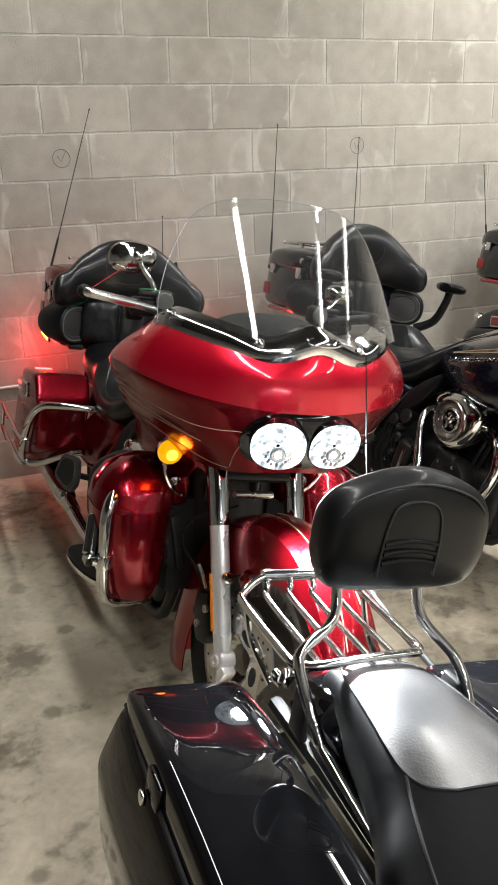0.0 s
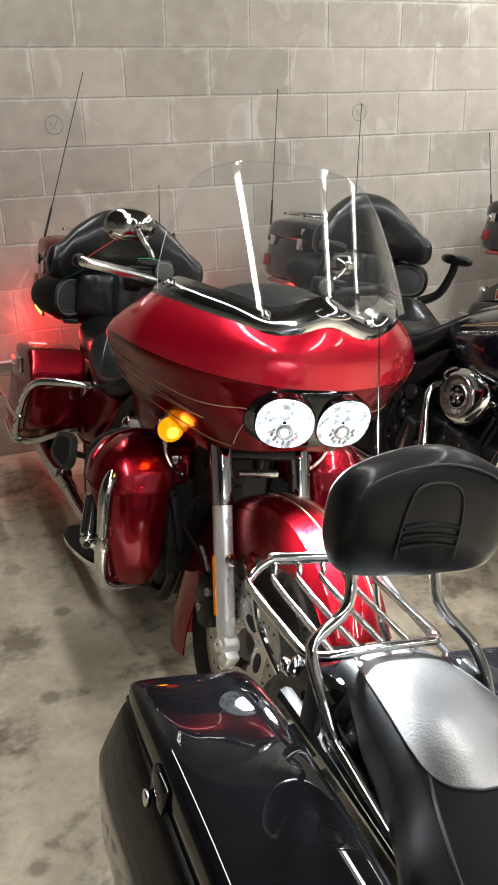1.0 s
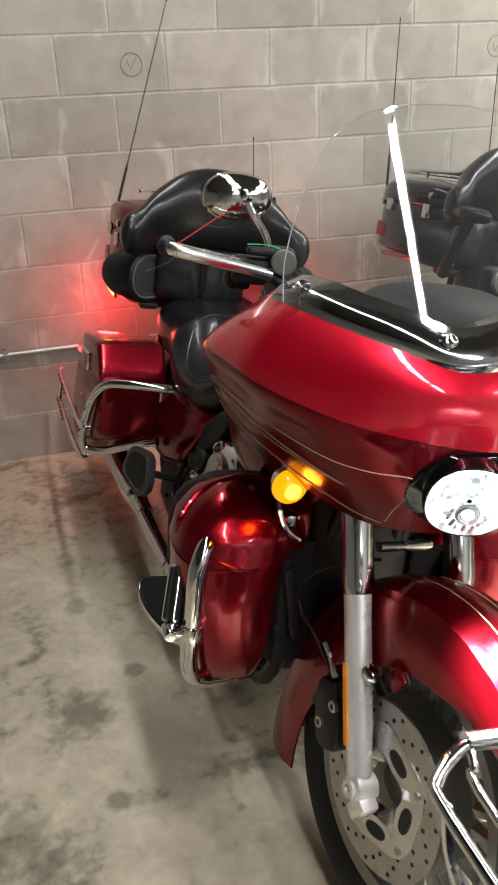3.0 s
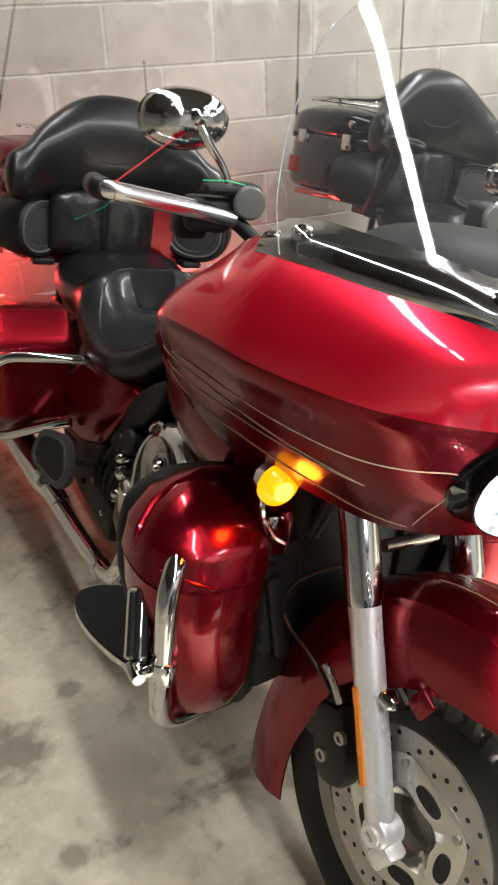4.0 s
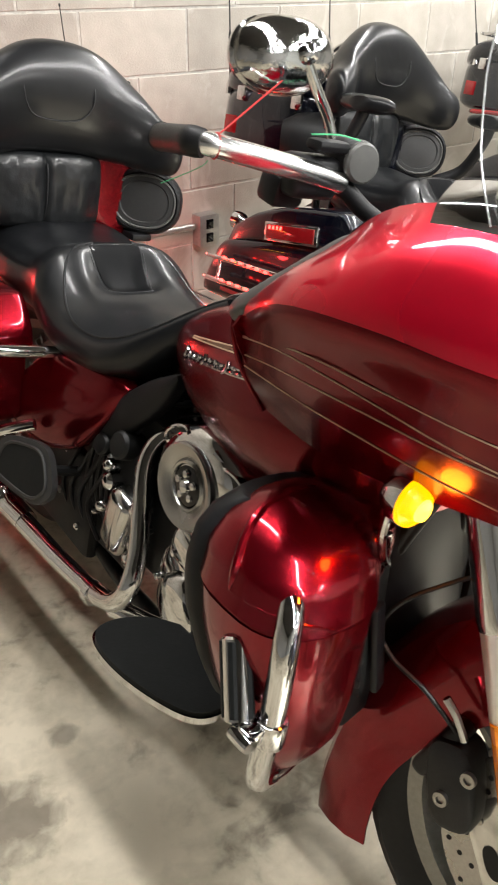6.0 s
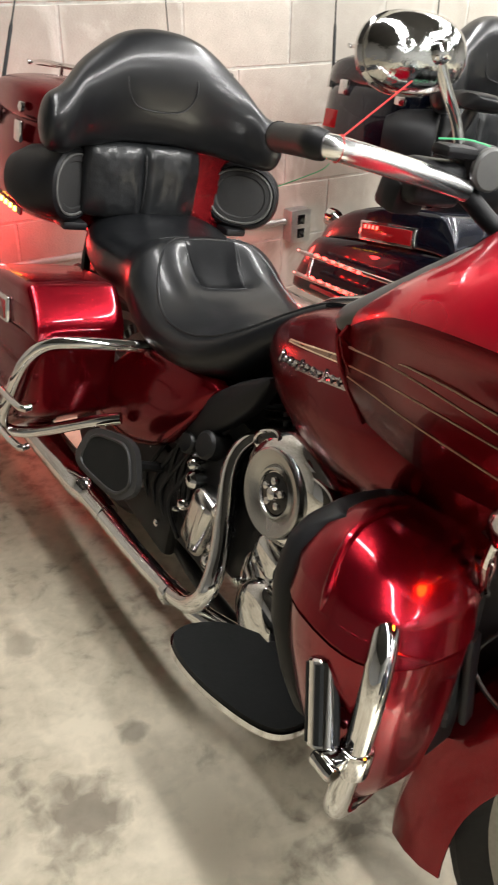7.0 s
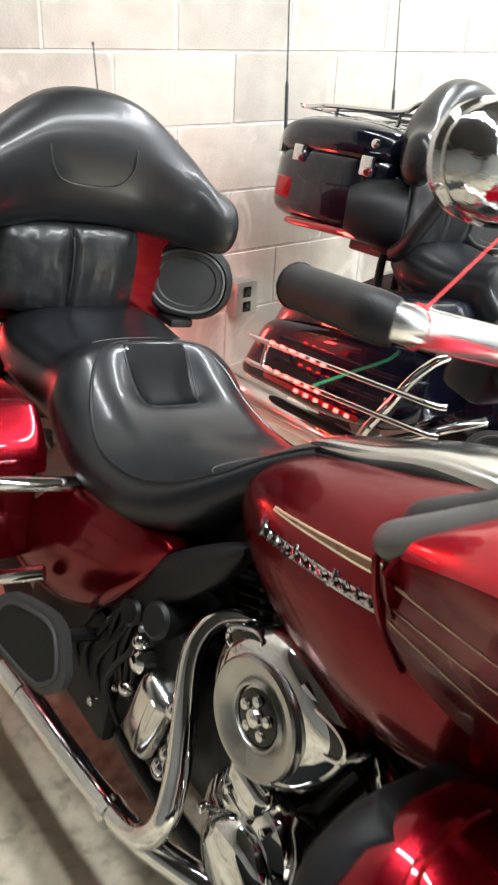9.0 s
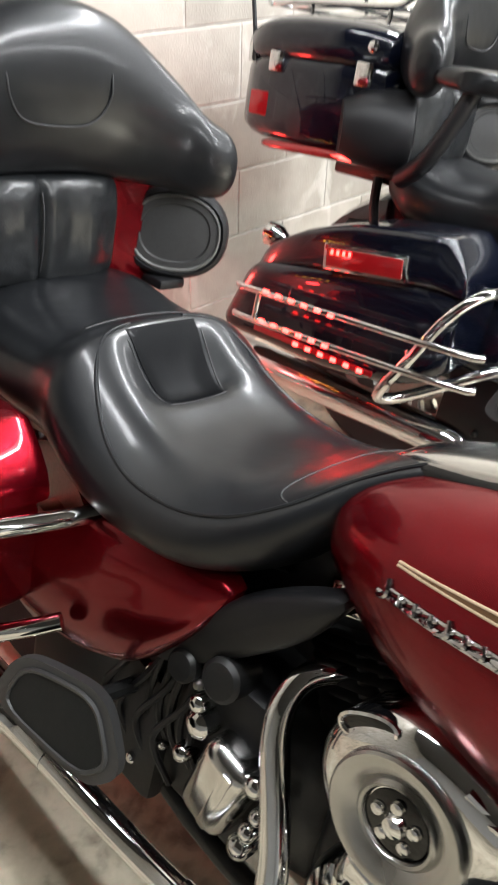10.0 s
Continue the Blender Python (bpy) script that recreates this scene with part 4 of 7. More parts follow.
def lower_fairings(root, paint):
    secs = [(0.350, -0.324, -0.215, -0.512, -0.465), (0.40, -0.346, -0.200, -0.538, -0.422), (0.48, -0.378, -0.190, -0.550, -0.375), (0.56, -0.397, -0.192, -0.554, -0.348),
            (0.625, -0.403, -0.182, -0.548, -0.338), (0.68, -0.392, -0.176, -0.530, -0.336), (0.715, -0.362, -0.180, -0.500, -0.342), (0.738, -0.318, -0.195, -0.460, -0.362), (0.746, -0.282, -0.23, -0.42, -0.385)]

    def ring_at(z, xo, xi, yf, yr, s, grow=0.0, lo=0, hi=1):
        cx, cy = s * -(xo + xi) / 2, (yf + yr) / 2
        return oval((cx, cy, z), (1, 0, 0), (0, 1, 0), (xi - xo) / 2 + grow, (yr - yf) / 2 + grow, 2.7, 32)

    def dense(a, b, k):
        out = []
        cols = list(zip(*secs))
        zs = [a + (b - a) * i / k for i in range(k + 1)]
        for z in zs:
            out.append([z] + [float(np.interp(z, cols[0], c)) for c in cols[1:]])
        return out

    for s in (-1, 1):
        body = part("lower_fairing", skin_rings([ring_at(*q, s) for q in dense(0.350, 0.622, 10)]), paint, root, "candy red lower leg fairing with glove box")
        part("glove_box", skin_rings([ring_at(*q, s, 0.003) for q in dense(0.630, 0.746, 12)]), paint, body)
        part("inner_arm", skin_rings([oval((s * 0.185, -0.425, z), (1, 0, 0), (0, 1, 0), 0.055 * g, 0.070 * g, 3.0, 28) for z, g in ((0.622, 0.8), (0.632, 0.95), (0.66, 1), (0.69, 1), (0.708, 0.92), (0.716, 0.7))]), paint, body)
        part("seam", skin_rings([ring_at(*q, s, -0.002) for q in dense(0.620, 0.632, 1)]), paint, body)
        rear = []
        for z, xo, xi, yf, yr in dense(0.44, 0.730, 12):
            rear.append(oval((s * -((xo + xi) / 2 - 0.0), yr - 0.010, z), (1, 0, 0), (0, 1, 0), (xi - xo) / 2 * 0.80 + 0.012, 0.034, 2.6, 20))
        part("rear_trim", skin_rings(rear), PLASTIC, body, "matt black rear trim")
        part("vent", box(B(), (s * 0.186, -0.500, 0.535), (0.030, 0.03, 0.17), 0.005, (-7, 0, s * -20)), TREAD, body, "black vent strip")
        for k in range(4):
            part("vent_slat", box(B(), (s * 0.186, -0.515 + 0.005 * k, 0.475 + 0.04 * k), (0.026, 0.012, 0.014), 0.003, (-7, 0, s * -30)), DARKMETAL, body)
        # added black block, stands in for the darkness between fairing and fork
        part("inner_fill", box(B(), (s * 0.150, -0.462, 0.50), (0.085, 0.05, 0.27), 0.012, (-6, 0, s * -12), 2), TREAD, body, "matt black block added to fill the dark gap")
        part("vent_flap", box(B(), (s * 0.168, -0.520, 0.53), (0.030, 0.014, 0.16), 0.006, (-8, s * 12, s * -20), 2), PLASTIC, body, "black vent flap")
        lid = [(s * 0.399, -0.445, 0.652), (s * 0.394, -0.442, 0.680), (s * 0.377, -0.428, 0.701), (s * 0.357, -0.416, 0.719), (s * 0.332, -0.406, 0.732), (s * 0.304, -0.402, 0.741), (s * 0.275, -0.400, 0.747), (s * 0.24, -0.402, 0.745)]
        part("lid_ridge", tube(B(), lid, [0.002] + [0.006] * 6 + [0.003], 8, 5), paint, body)
        part("lid_ridge", tube(B(), [(s * 0.398, -0.441, 0.652), (s * 0.389, -0.494, 0.652), (s * 0.355, -0.533, 0.645), (s * 0.304, -0.548, 0.629)], 0.0035, 8, 5), paint, body)
        part("guard_boss", lathe(B(), (s * 0.345, -0.490, 0.672), (s * 0.6, -0.8, 0.0), [(0.022, -0.01), (0.024, 0.010), (0.021, 0.013), (0.018, 0.006)], 20), BLACK, body)
        guard = part("engine_guard", tube(B(), [(s * 0.305, -0.45, 0.662), (s * 0.343, -0.494, 0.669), (s * 0.364, -0.522, 0.654), (s * 0.376, -0.537, 0.615), (s * 0.376, -0.540, 0.56), (s * 0.374, -0.538, 0.487), (s * 0.366, -0.528, 0.41), (s * 0.348, -0.515, 0.366), (s * 0.318, -0.505, 0.350)], 0.0175, 14, 6), CHROME, root, "bent chrome engine guard")
        part("guard_tail", tube(B(), [(s * 0.322, -0.506, 0.351), (s * 0.28, -0.495, 0.346), (s * 0.235, -0.48, 0.345)], 0.0165, 12, 4), CHROME, guard)
        part("guard_end", lathe(B(), (s * 0.245, -0.482, 0.345), (-s, 0.2, 0), [(0.02, 0), (0.02, 0.03), (0.012, 0.034)], 14), DARKMETAL, guard)
        bm = B()
        lathe(bm, (s * 0.373, -0.539, 0.468), (0, 0.02, 1), [(0.017, 0), (0.0215, 0.002), (0.0225, 0.006), (0.0225, 0.036), (0.0215, 0.040), (0.017, 0.042)], 20)
        box(bm, (s * 0.395, -0.535, 0.492), (0.05, 0.026, 0.03), 0.008)
        lathe(bm, (s * 0.415, -0.552, 0.49), (0, 1, 0), [(0.010, 0), (0.012, 0.006), (0.012, 0.034), (0.008, 0.038)], 12)
        clampb = part("peg_clamp", bm, CHROME, guard)
        a, b = Vector((s * 0.406, -0.515, 0.498)), Vector((s * 0.388, -0.462, 0.590))
        peg = part("highway_peg", tube(B(), [a, a.lerp(b, 0.03), a.lerp(b, 0.97), b], [0.017, 0.0205, 0.0205, 0.017], 18, 1), CHROME, root, "chrome highway peg with black rubber strips")
        ax = (b - a).normalized()
        uu = ax.orthogonal().normalized()
        for k in range(5):
            t = 2 * math.pi * k / 5 + 0.3
            o = (uu * math.cos(t) + ax.cross(uu) * math.sin(t)) * 0.0160
            part("rubber_strip", tube(B(), [a.lerp(b, 0.06) + o, a.lerp(b, 0.94) + o], 0.0072, 8, 1), TREAD, peg)


def skin_rings(rings, cap=True):
    bm = B()
    skin(bm, rings, cap)
    return bm


def loft_y(secs, e=2.5, n=32, sub=4):
    """A body along y: (y, x centre, half width, z low, z high)."""
    pts = [spline([(s[0], s[i], 0) for s in secs], sub) for i in range(1, len(secs[0]))]
    rings = []
    for k in range(len(pts[0])):
        y = pts[0][k].x
        cx, hw, zl, zh = (p[k].y for p in pts)
        rings.append(oval((cx, y, (zl + zh) / 2), (1, 0, 0), (0, 0, 1), max(hw, 0.002), max((zh - zl) / 2, 0.002), e, n))
    return skin_rings(rings)


def tank(root, paint):
    shape = loft_y([(0.150, 0, 0.07, 0.725, 0.785), (0.13, 0, 0.115, 0.70, 0.812), (0.08, 0, 0.148, 0.675, 0.840), (0.0, 0, 0.182, 0.642, 0.872), (-0.10, 0, 0.208, 0.618, 0.905), (-0.2, 0, 0.224, 0.610, 0.935), (-0.3, 0, 0.222, 0.62, 0.945), (-0.40, 0, 0.19, 0.64, 0.935), (-0.45, 0, 0.10, 0.68, 0.90)], 2.5, 40)
    shell = BVHTree.FromBMesh(shape)
    t = part("fuel_tank", shape, paint, root, "painted fuel tank with chrome lettering and gold stripes")
    bm = loft_y([(0.14, 0, 0.018, 0.79, 0.822), (0.10, 0, 0.040, 0.82, 0.852), (0.0, 0, 0.058, 0.85, 0.892), (-0.12, 0, 0.066, 0.89, 0.938), (-0.26, 0, 0.068, 0.90, 0.958), (-0.38, 0, 0.05, 0.90, 0.95)], 3.0, 28)
    con = part("tank_console", bm, BRUSHED, t, "satin silver tank console")
    part("console_edge", loft_y([(0.145, 0, 0.024, 0.79, 0.815), (0.10, 0, 0.047, 0.815, 0.846), (0.0, 0, 0.066, 0.84, 0.880), (-0.12, 0, 0.074, 0.88, 0.925), (-0.26, 0, 0.076, 0.89, 0.942), (-0.38, 0, 0.056, 0.89, 0.935)], 3.0, 28), BLACK, con)
    part("filler_cap", lathe(B(), (0, -0.2, 0.945), (0, 0.05, 1), [(0.036, 0), (0.036, 0.012), (0.03, 0.018), (0.004, 0.02)], 24), CHROME, con)
    for s in (-1, 1):
        def on_tank(y, z):
            return shell.ray_cast(Vector((s * 0.6, y, z)), Vector((-s, 0, 0)))[0] + Vector((s * 0.001, 0, 0))

        # raised chrome script, drawn as plain slanting strokes on a spine
        em = None
        for k in range(15):
            f = k / 14
            y, z = 0.020 - 0.275 * f, 0.778 + 0.060 * f
            tall = (0.024, 0.011, 0.012, 0.011, 0.020, 0.012, 0.012, 0.005, 0.022, 0.011, 0.012, 0.011, 0.014, 0.011, 0.018)[k]
            low, high = on_tank(y + 0.003, z - tall * 0.45), on_tank(y - 0.005, z + tall * 0.55)
            bend = on_tank(y - 0.009, z) + Vector((s * 0.001, 0, 0))
            bm = tube(B(), [low, bend, high], [0.0030, 0.0046, 0.0026], 8, 4)
            em = part("tank_lettering", bm, DARKCHROME, t, "raised dark chrome script strokes") if em is None else part("letter_stroke", bm, DARKCHROME, em)
            if 0 < k < 14:
                low, high = on_tank(y - 0.004, z - 0.006), on_tank(y - 0.014, z + 0.006)
                part("letter_stroke", tube(B(), [low, low.lerp(high, 0.5) + Vector((s * 0.0015, 0.003, 0)), high], 0.0026, 8, 3), DARKCHROME, em)
        part("letter_spine", tube(B(), [on_tank(0.024 - 0.29 * k / 8, 0.772 + 0.061 * k / 8) for k in range(9)], 0.0028, 6, 2), DARKCHROME, em)
        part("letter_spine", tube(B(), [on_tank(0.016 - 0.29 * k / 8, 0.783 + 0.061 * k / 8) for k in range(9)], 0.0020, 6, 2), DARKCHROME, em)
        # two cream lines that open towards the front, with a brown band between
        lines = [[on_tank(0.015 - 0.30 * f, 0.806 + d0 + (0.062 + d1) * f) for f in (k / 12 for k in range(13))] for d0, d1 in ((0.0, 0.0), (0.0030, 0.011))]
        for pts in lines:
            part("pinstripe", tube(B(), pts, 0.0015, 6, 2, 0.4), GOLD, t)
        part("stripe_band", sheet(B(), lines, 2, 0.0), BROWN, t)


def seat(root):
    bm = loft_y([(0.02, 0, 0.030, 0.842, 0.868), (0.06, 0, 0.048, 0.815, 0.862), (0.12, 0, 0.088, 0.735, 0.836), (0.19, 0, 0.158, 0.655, 0.782), (0.27, 0, 0.196, 0.612, 0.738), (0.36, 0, 0.208, 0.595, 0.722), (0.45, 0, 0.210, 0.590, 0.732), (0.52, 0, 0.206, 0.592, 0.766), (0.575, 0, 0.200, 0.600, 0.812), (0.61, 0, 0.192, 0.61, 0.820), (0.66, 0, 0.190, 0.62, 0.806), (0.75, 0, 0.196, 0.63, 0.803), (0.84, 0, 0.190, 0.65, 0.815), (0.90, 0, 0.16, 0.69, 0.81)], 2.5, 56, 6)
    for v in bm.verts:
        x, y, z = v.co
        if z > 0.68:
            v.co.z -= 0.036 * math.exp(-((x / 0.068) ** 4)) * math.exp(-(((y - 0.535) / 0.045) ** 4))
            v.co.z += 0.012 * math.exp(-(((abs(x) - 0.125) / 0.035) ** 2)) * math.exp(-(((y - 0.46) / 0.12) ** 2))
    tree = BVHTree.FromBMesh(bm)

    def on_seat(pts):
        return [(x, y, tree.ray_cast(Vector((x, y, 1.2)), Vector((0, 0, -1)))[0].z - 0.0005) for x, y in pts]

    st = part("seat", bm, VINYL, root, "black two-up touring seat with stitched bucket")
    for s in (-1, 1):
        part("piping", tube(B(), on_seat([(s * 0.050, 0.602), (s * 0.100, 0.590), (s * 0.138, 0.555), (s * 0.164, 0.50), (s * 0.178, 0.45), (s * 0.184, 0.40), (s * 0.182, 0.34), (s * 0.175, 0.29), (s * 0.158, 0.235), (s * 0.128, 0.185), (s * 0.088, 0.145), (s * 0.058, 0.105), (s * 0.040, 0.075)]), 0.0032, 8, 3), VINYL, st)
        part("piping", tube(B(), on_seat([(s * 0.070, 0.600), (s * 0.069, 0.575), (s * 0.067, 0.55), (s * 0.063, 0.525), (s * 0.057, 0.50), (s * 0.052, 0.485)]), 0.0014, 6, 3), STITCH, st)
    part("piping", tube(B(), on_seat([(-0.052, 0.485), (-0.025, 0.482), (0, 0.481), (0.025, 0.482), (0.052, 0.485)]), 0.0014, 6, 3), STITCH, st)
    # duller sheet over the dish, its shade put into the material
    inset = []
    for k in range(9):
        f = k / 8
        w = 0.065 - 0.014 * f
        inset.append([Vector(p) + Vector((0, -0.0012, 0.0012)) for p in on_seat([(w * i / 5, 0.592 - 0.104 * f) for i in range(-5, 6)])])
    part("inset_shade", sheet(B(), inset, 1, 0.002), PILLION, st, "dull black patch that darkens the stitched seat dish")
    part("piping", tube(B(), on_seat([(-0.128, 0.185), (-0.120, 0.205), (-0.100, 0.220), (-0.06, 0.226), (0.0, 0.227), (0.06, 0.226), (0.100, 0.220), (0.120, 0.205), (0.128, 0.185)]), 0.0018, 6, 4), STITCH, st)
    part("piping", tube(B(), on_seat([(-0.10, 0.640), (-0.06, 0.645), (0, 0.647), (0.06, 0.645), (0.10, 0.640)]), 0.002, 6, 5), STITCH, st)


def padshape(rows, n=26, e=2.6):
    """An upholstered pad: (x, y centre, half depth, z low, z high) from end to end."""
    pts = [spline([(r[0], r[i], 0) for r in rows], 5) for i in range(1, 5)]
    rings = []
    for k in range(len(pts[0])):
        x = pts[0][k].x
        yc, hd, zl, zh = (p[k].y for p in pts)
        rings.append(oval((x, yc, (zl + zh) / 2), (0, 1, 0), (0, 0, 1), max(hd, 0.004), max((zh - zl) / 2, 0.004), e, n))
    return skin_rings(rings)


def trunk(root, paint, lit, antennas, arms=False, count=5, shallow=False):
    """The rear luggage trunk with its backrest, speakers, rack and lights."""
    bm = loft_y([(0.885, 0, 0.235, 0.78, 1.0), (0.90, 0, 0.275, 0.755, 1.01), (1.0, 0, 0.312, 0.745, 1.01), (1.15, 0, 0.315, 0.745, 1.005), (1.24, 0, 0.300, 0.755, 0.99), (1.30, 0, 0.25, 0.78, 0.97), (1.315, 0, 0.2, 0.81, 0.94)], 7.0, 44, 2)
    for v in bm.verts:
        if shallow and v.co.z < 0.9:
            v.co.z = 0.9 - (0.9 - v.co.z) * 0.76
    bx = part("trunk", bm, paint, root, "painted touring trunk with backrest and speakers")
    part("lid", loft_y([(0.885, 0, 0.23, 0.985, 1.05), (0.90, 0, 0.278, 0.965, 1.07), (1.0, 0, 0.318, 0.958, 1.082), (1.15, 0, 0.321, 0.953, 1.076), (1.24, 0, 0.306, 0.948, 1.056), (1.305, 0, 0.255, 0.948, 1.02), (1.32, 0, 0.2, 0.948, 0.985)], 4.0, 40, 3), paint, bx)
    for s in (-1, 1):
        ly, lz = (0.925, 0.970) if shallow else (0.985, 0.955)
        lt = part("latch", box(B(), (s * 0.322, ly, lz), (0.012, 0.042, 0.05), 0.006), CHROME, bx, "chrome latch")
        part("lock", lathe(B(), (s * 0.318, ly - 0.012, lz + 0.055), (s, 0, 0), [(0.012, 0), (0.012, 0.008), (0.006, 0.011)], 12), CHROME, lt)
        part("hinge_knob", box(B(), (s * 0.318, 1.165, 0.965), (0.014, 0.038, 0.045), 0.006, (0, 0, s * -6)), CHROME, bx)
        part("side_reflector", box(B(), (s * 0.312, 1.205, 0.870), (0.012, 0.05, 0.055), 0.005, (0, 0, s * -9)), REDLENS, bx, "red reflector")
        if shallow:
            part("light_bar", tube(B(), [(s * 0.300, 0.868, 0.800), (s * 0.310, 0.90, 0.798), (s * 0.314, 1.02, 0.793), (s * 0.310, 1.15, 0.786), (s * 0.300, 1.185, 0.784)], [0.007, 0.011, 0.011, 0.010, 0.007], 10, 4), REDLENS, bx, "red light strip, lit at its front end")
            part("lit_strip", tube(B(), [(s * 0.3065, 0.872, 0.800), (s * 0.3155, 0.90, 0.798), (s * 0.3195, 1.0, 0.794)], [0.006, 0.008, 0.004], 8, 4), lit, bx)
        else:
            part("light_bar", box(B(), (s * 0.312, 1.10, 0.770), (0.008, 0.27, 0.018), 0.004), REDLENS, bx)
            for k in range(6):
                part("diode", box(B(), (s * 0.317, 1.0 + 0.035 * k, 0.770), (0.006, 0.012, 0.011), 0.002), lit if k < count else REDLENS, bx)
    part("tail_bar", box(B(), (0, 1.312, 0.82), (0.3, 0.02, 0.05), 0.008), REDLENS, bx)
    # rack
    side = [(0.17, 0.885, 1.150), (0.185, 0.915, 1.136), (0.19, 0.955, 1.112), (0.195, 1.05, 1.104), (0.195, 1.20, 1.096), (0.19, 1.292, 1.084)]
    rk = part("luggage_rack", tube(B(), [(-x, y, z) for x, y, z in side] + [(-0.17, 1.303, 1.084), (0.17, 1.303, 1.084)] + side[::-1], 0.0062, 10, 5), CHROME, root, "chrome trunk luggage rack")
    for sx in (-0.115, 0.115):
        part("rack_bar", tube(B(), [(sx, 0.935, 1.124), (sx, 0.97, 1.110), (sx, 1.15, 1.100), (sx, 1.30, 1.084)], 0.0048, 8, 4), CHROME, rk)
    for sy, sz in ((0.972, 1.110), (1.12, 1.100)):
        part("rack_bar", tube(B(), [(-0.193, sy, sz), (0.193, sy, sz)], 0.0048, 8, 1), CHROME, rk)
    for sx in (-0.14, 0.14):
        for sy, sz in ((1.0, 1.107), (1.22, 1.094)):
            part("rack_foot", tube(B(), [(sx, sy, 1.04), (sx, sy, sz)], 0.0055, 8, 1), CHROME, rk)
    # wrap-round backrest, lower pillow, speakers
    rows = [(-0.345, 0.775, 0.018, 0.99, 1.03), (-0.330, 0.780, 0.040, 0.955, 1.065), (-0.285, 0.800, 0.056, 0.945, 1.090), (-0.225, 0.845, 0.062, 0.955, 1.145), (-0.13, 0.872, 0.062, 0.965, 1.205), (-0.03, 0.878, 0.062, 0.968, 1.222),
            (0.07, 0.872, 0.062, 0.965, 1.205), (0.165, 0.845, 0.062, 0.955, 1.140), (0.218, 0.808, 0.056, 0.948, 1.085), (0.258, 0.785, 0.042, 0.95, 1.06), (0.274, 0.778, 0.02, 0.98, 1.03)]
    br = part("backrest", padshape(rows, 40, 2.15), VINYL, root, "black wrap-round passenger backrest")
    pts = [(-0.140, 0.845, 1.178), (-0.138, 0.8125, 1.12), (-0.130, 0.8105, 1.085), (-0.105, 0.812, 1.058), (-0.04, 0.816, 1.051), (0.010, 0.8145, 1.058), (0.036, 0.8125, 1.085), (0.042, 0.8135, 1.12), (0.042, 0.845, 1.185)]
    part("stitch_line", tube(B(), pts, 0.0018, 6, 5), STITCH, br)
    rows = [(-0.208, 0.878, 0.02, 0.81, 0.95), (-0.200, 0.875, 0.034, 0.798, 0.966), (-0.15, 0.868, 0.040, 0.792, 0.972), (-0.10, 0.864, 0.041, 0.792, 0.973), (-0.06, 0.862, 0.040, 0.792, 0.973), (-0.02, 0.864, 0.041, 0.792, 0.973), (0.05, 0.868, 0.040, 0.792, 0.972), (0.090, 0.875, 0.034, 0.798, 0.966), (0.098, 0.878, 0.02, 0.81, 0.95)]
    bm = padshape(rows, 48, 3.4)
    for v in bm.verts:
        fold = noise.noise(Vector((v.co.x * 17, 3.1, v.co.z * 6))) + 0.5 * noise.noise(Vector((v.co.x * 42, 7.7, v.co.z * 22)))
        v.co.y -= 0.008 * fold - 0.012 * math.exp(-(((v.co.x + 0.06) / 0.008) ** 2))
    lp = part("lumbar_pad", bm, LEATHER, root, "soft black leather lumbar pad with centre seam")
    part("pad_seam", tube(B(), [(-0.06, 0.834, 0.950), (-0.06, 0.826, 0.92), (-0.06, 0.825, 0.86), (-0.06, 0.832, 0.825)], 0.0016, 6, 4), STITCH, lp)
    for s in (-1, 1):
        c = Vector((s * 0.228, 0.845, 0.868))
        ax = Vector((-s * 0.62, -0.78, 0.06)).normalized()
        side = ax.cross(Vector((0, 0, 1))).normalized()
        rise = side.cross(ax).normalized()
        pod = part("speaker_pod", skin_oval(c, side, rise, ax, [(0.065, 0.055, -0.15), (0.090, 0.076, -0.11), (0.099, 0.084, -0.05), (0.101, 0.086, -0.015), (0.097, 0.082, -0.002), (0.089, 0.075, 0.003), (0.084, 0.070, -0.004)], True), PLASTIC, root, "oval black speaker pod")
        part("speaker_ring", skin_oval(c, side, rise, ax, [(0.085, 0.071, -0.004), (0.0845, 0.0705, 0.002), (0.081, 0.067, 0.0035), (0.078, 0.064, 0.000)]), GREYBAND, pod)
        part("speaker_grille", skin_oval(c, side, rise, ax, [(0.083, 0.069, -0.006), (0.077, 0.063, 0.000), (0.066, 0.054, 0.001), (0.063, 0.051, -0.002), (0.035, 0.028, 0.001), (0.005, 0.004, 0.002)], True), GREYTRIM, pod)
        part("pod_foot", box(B(), (s * 0.225, 0.87, 0.775), (0.06, 0.08, 0.02), 0.006), PLASTIC, pod)
        if arms:
            arm = part("armrest", padshape([(s * 0.30, 0.66, 0.035, 0.975, 1.015), (s * 0.335, 0.655, 0.10, 0.97, 1.018), (s * 0.37, 0.65, 0.035, 0.975, 1.012)], 18), VINYL, root, "black padded armrest")
            part("arm_post", tube(B(), [(s * 0.335, 0.66, 0.975), (s * 0.34, 0.68, 0.92), (s * 0.335, 0.73, 0.83), (s * 0.29, 0.80, 0.78)], [0.018, 0.018, 0.02, 0.022], 12, 5), PLASTIC, arm)
    part("trunk_mount", box(B(), (0, 0.98, 0.755 if shallow else 0.728), (0.24, 0.22 if shallow else 0.34, 0.05 if shallow else 0.03), 0.008), DARKMETAL, root)
    for s in (-1, 1):
        part("mount_strut", tube(B(), [(s * 0.13, 0.95, 0.75), (s * 0.15, 0.93, 0.66), (s * 0.16, 0.88, 0.58)], 0.012, 8, 4), DARKMETAL, root)
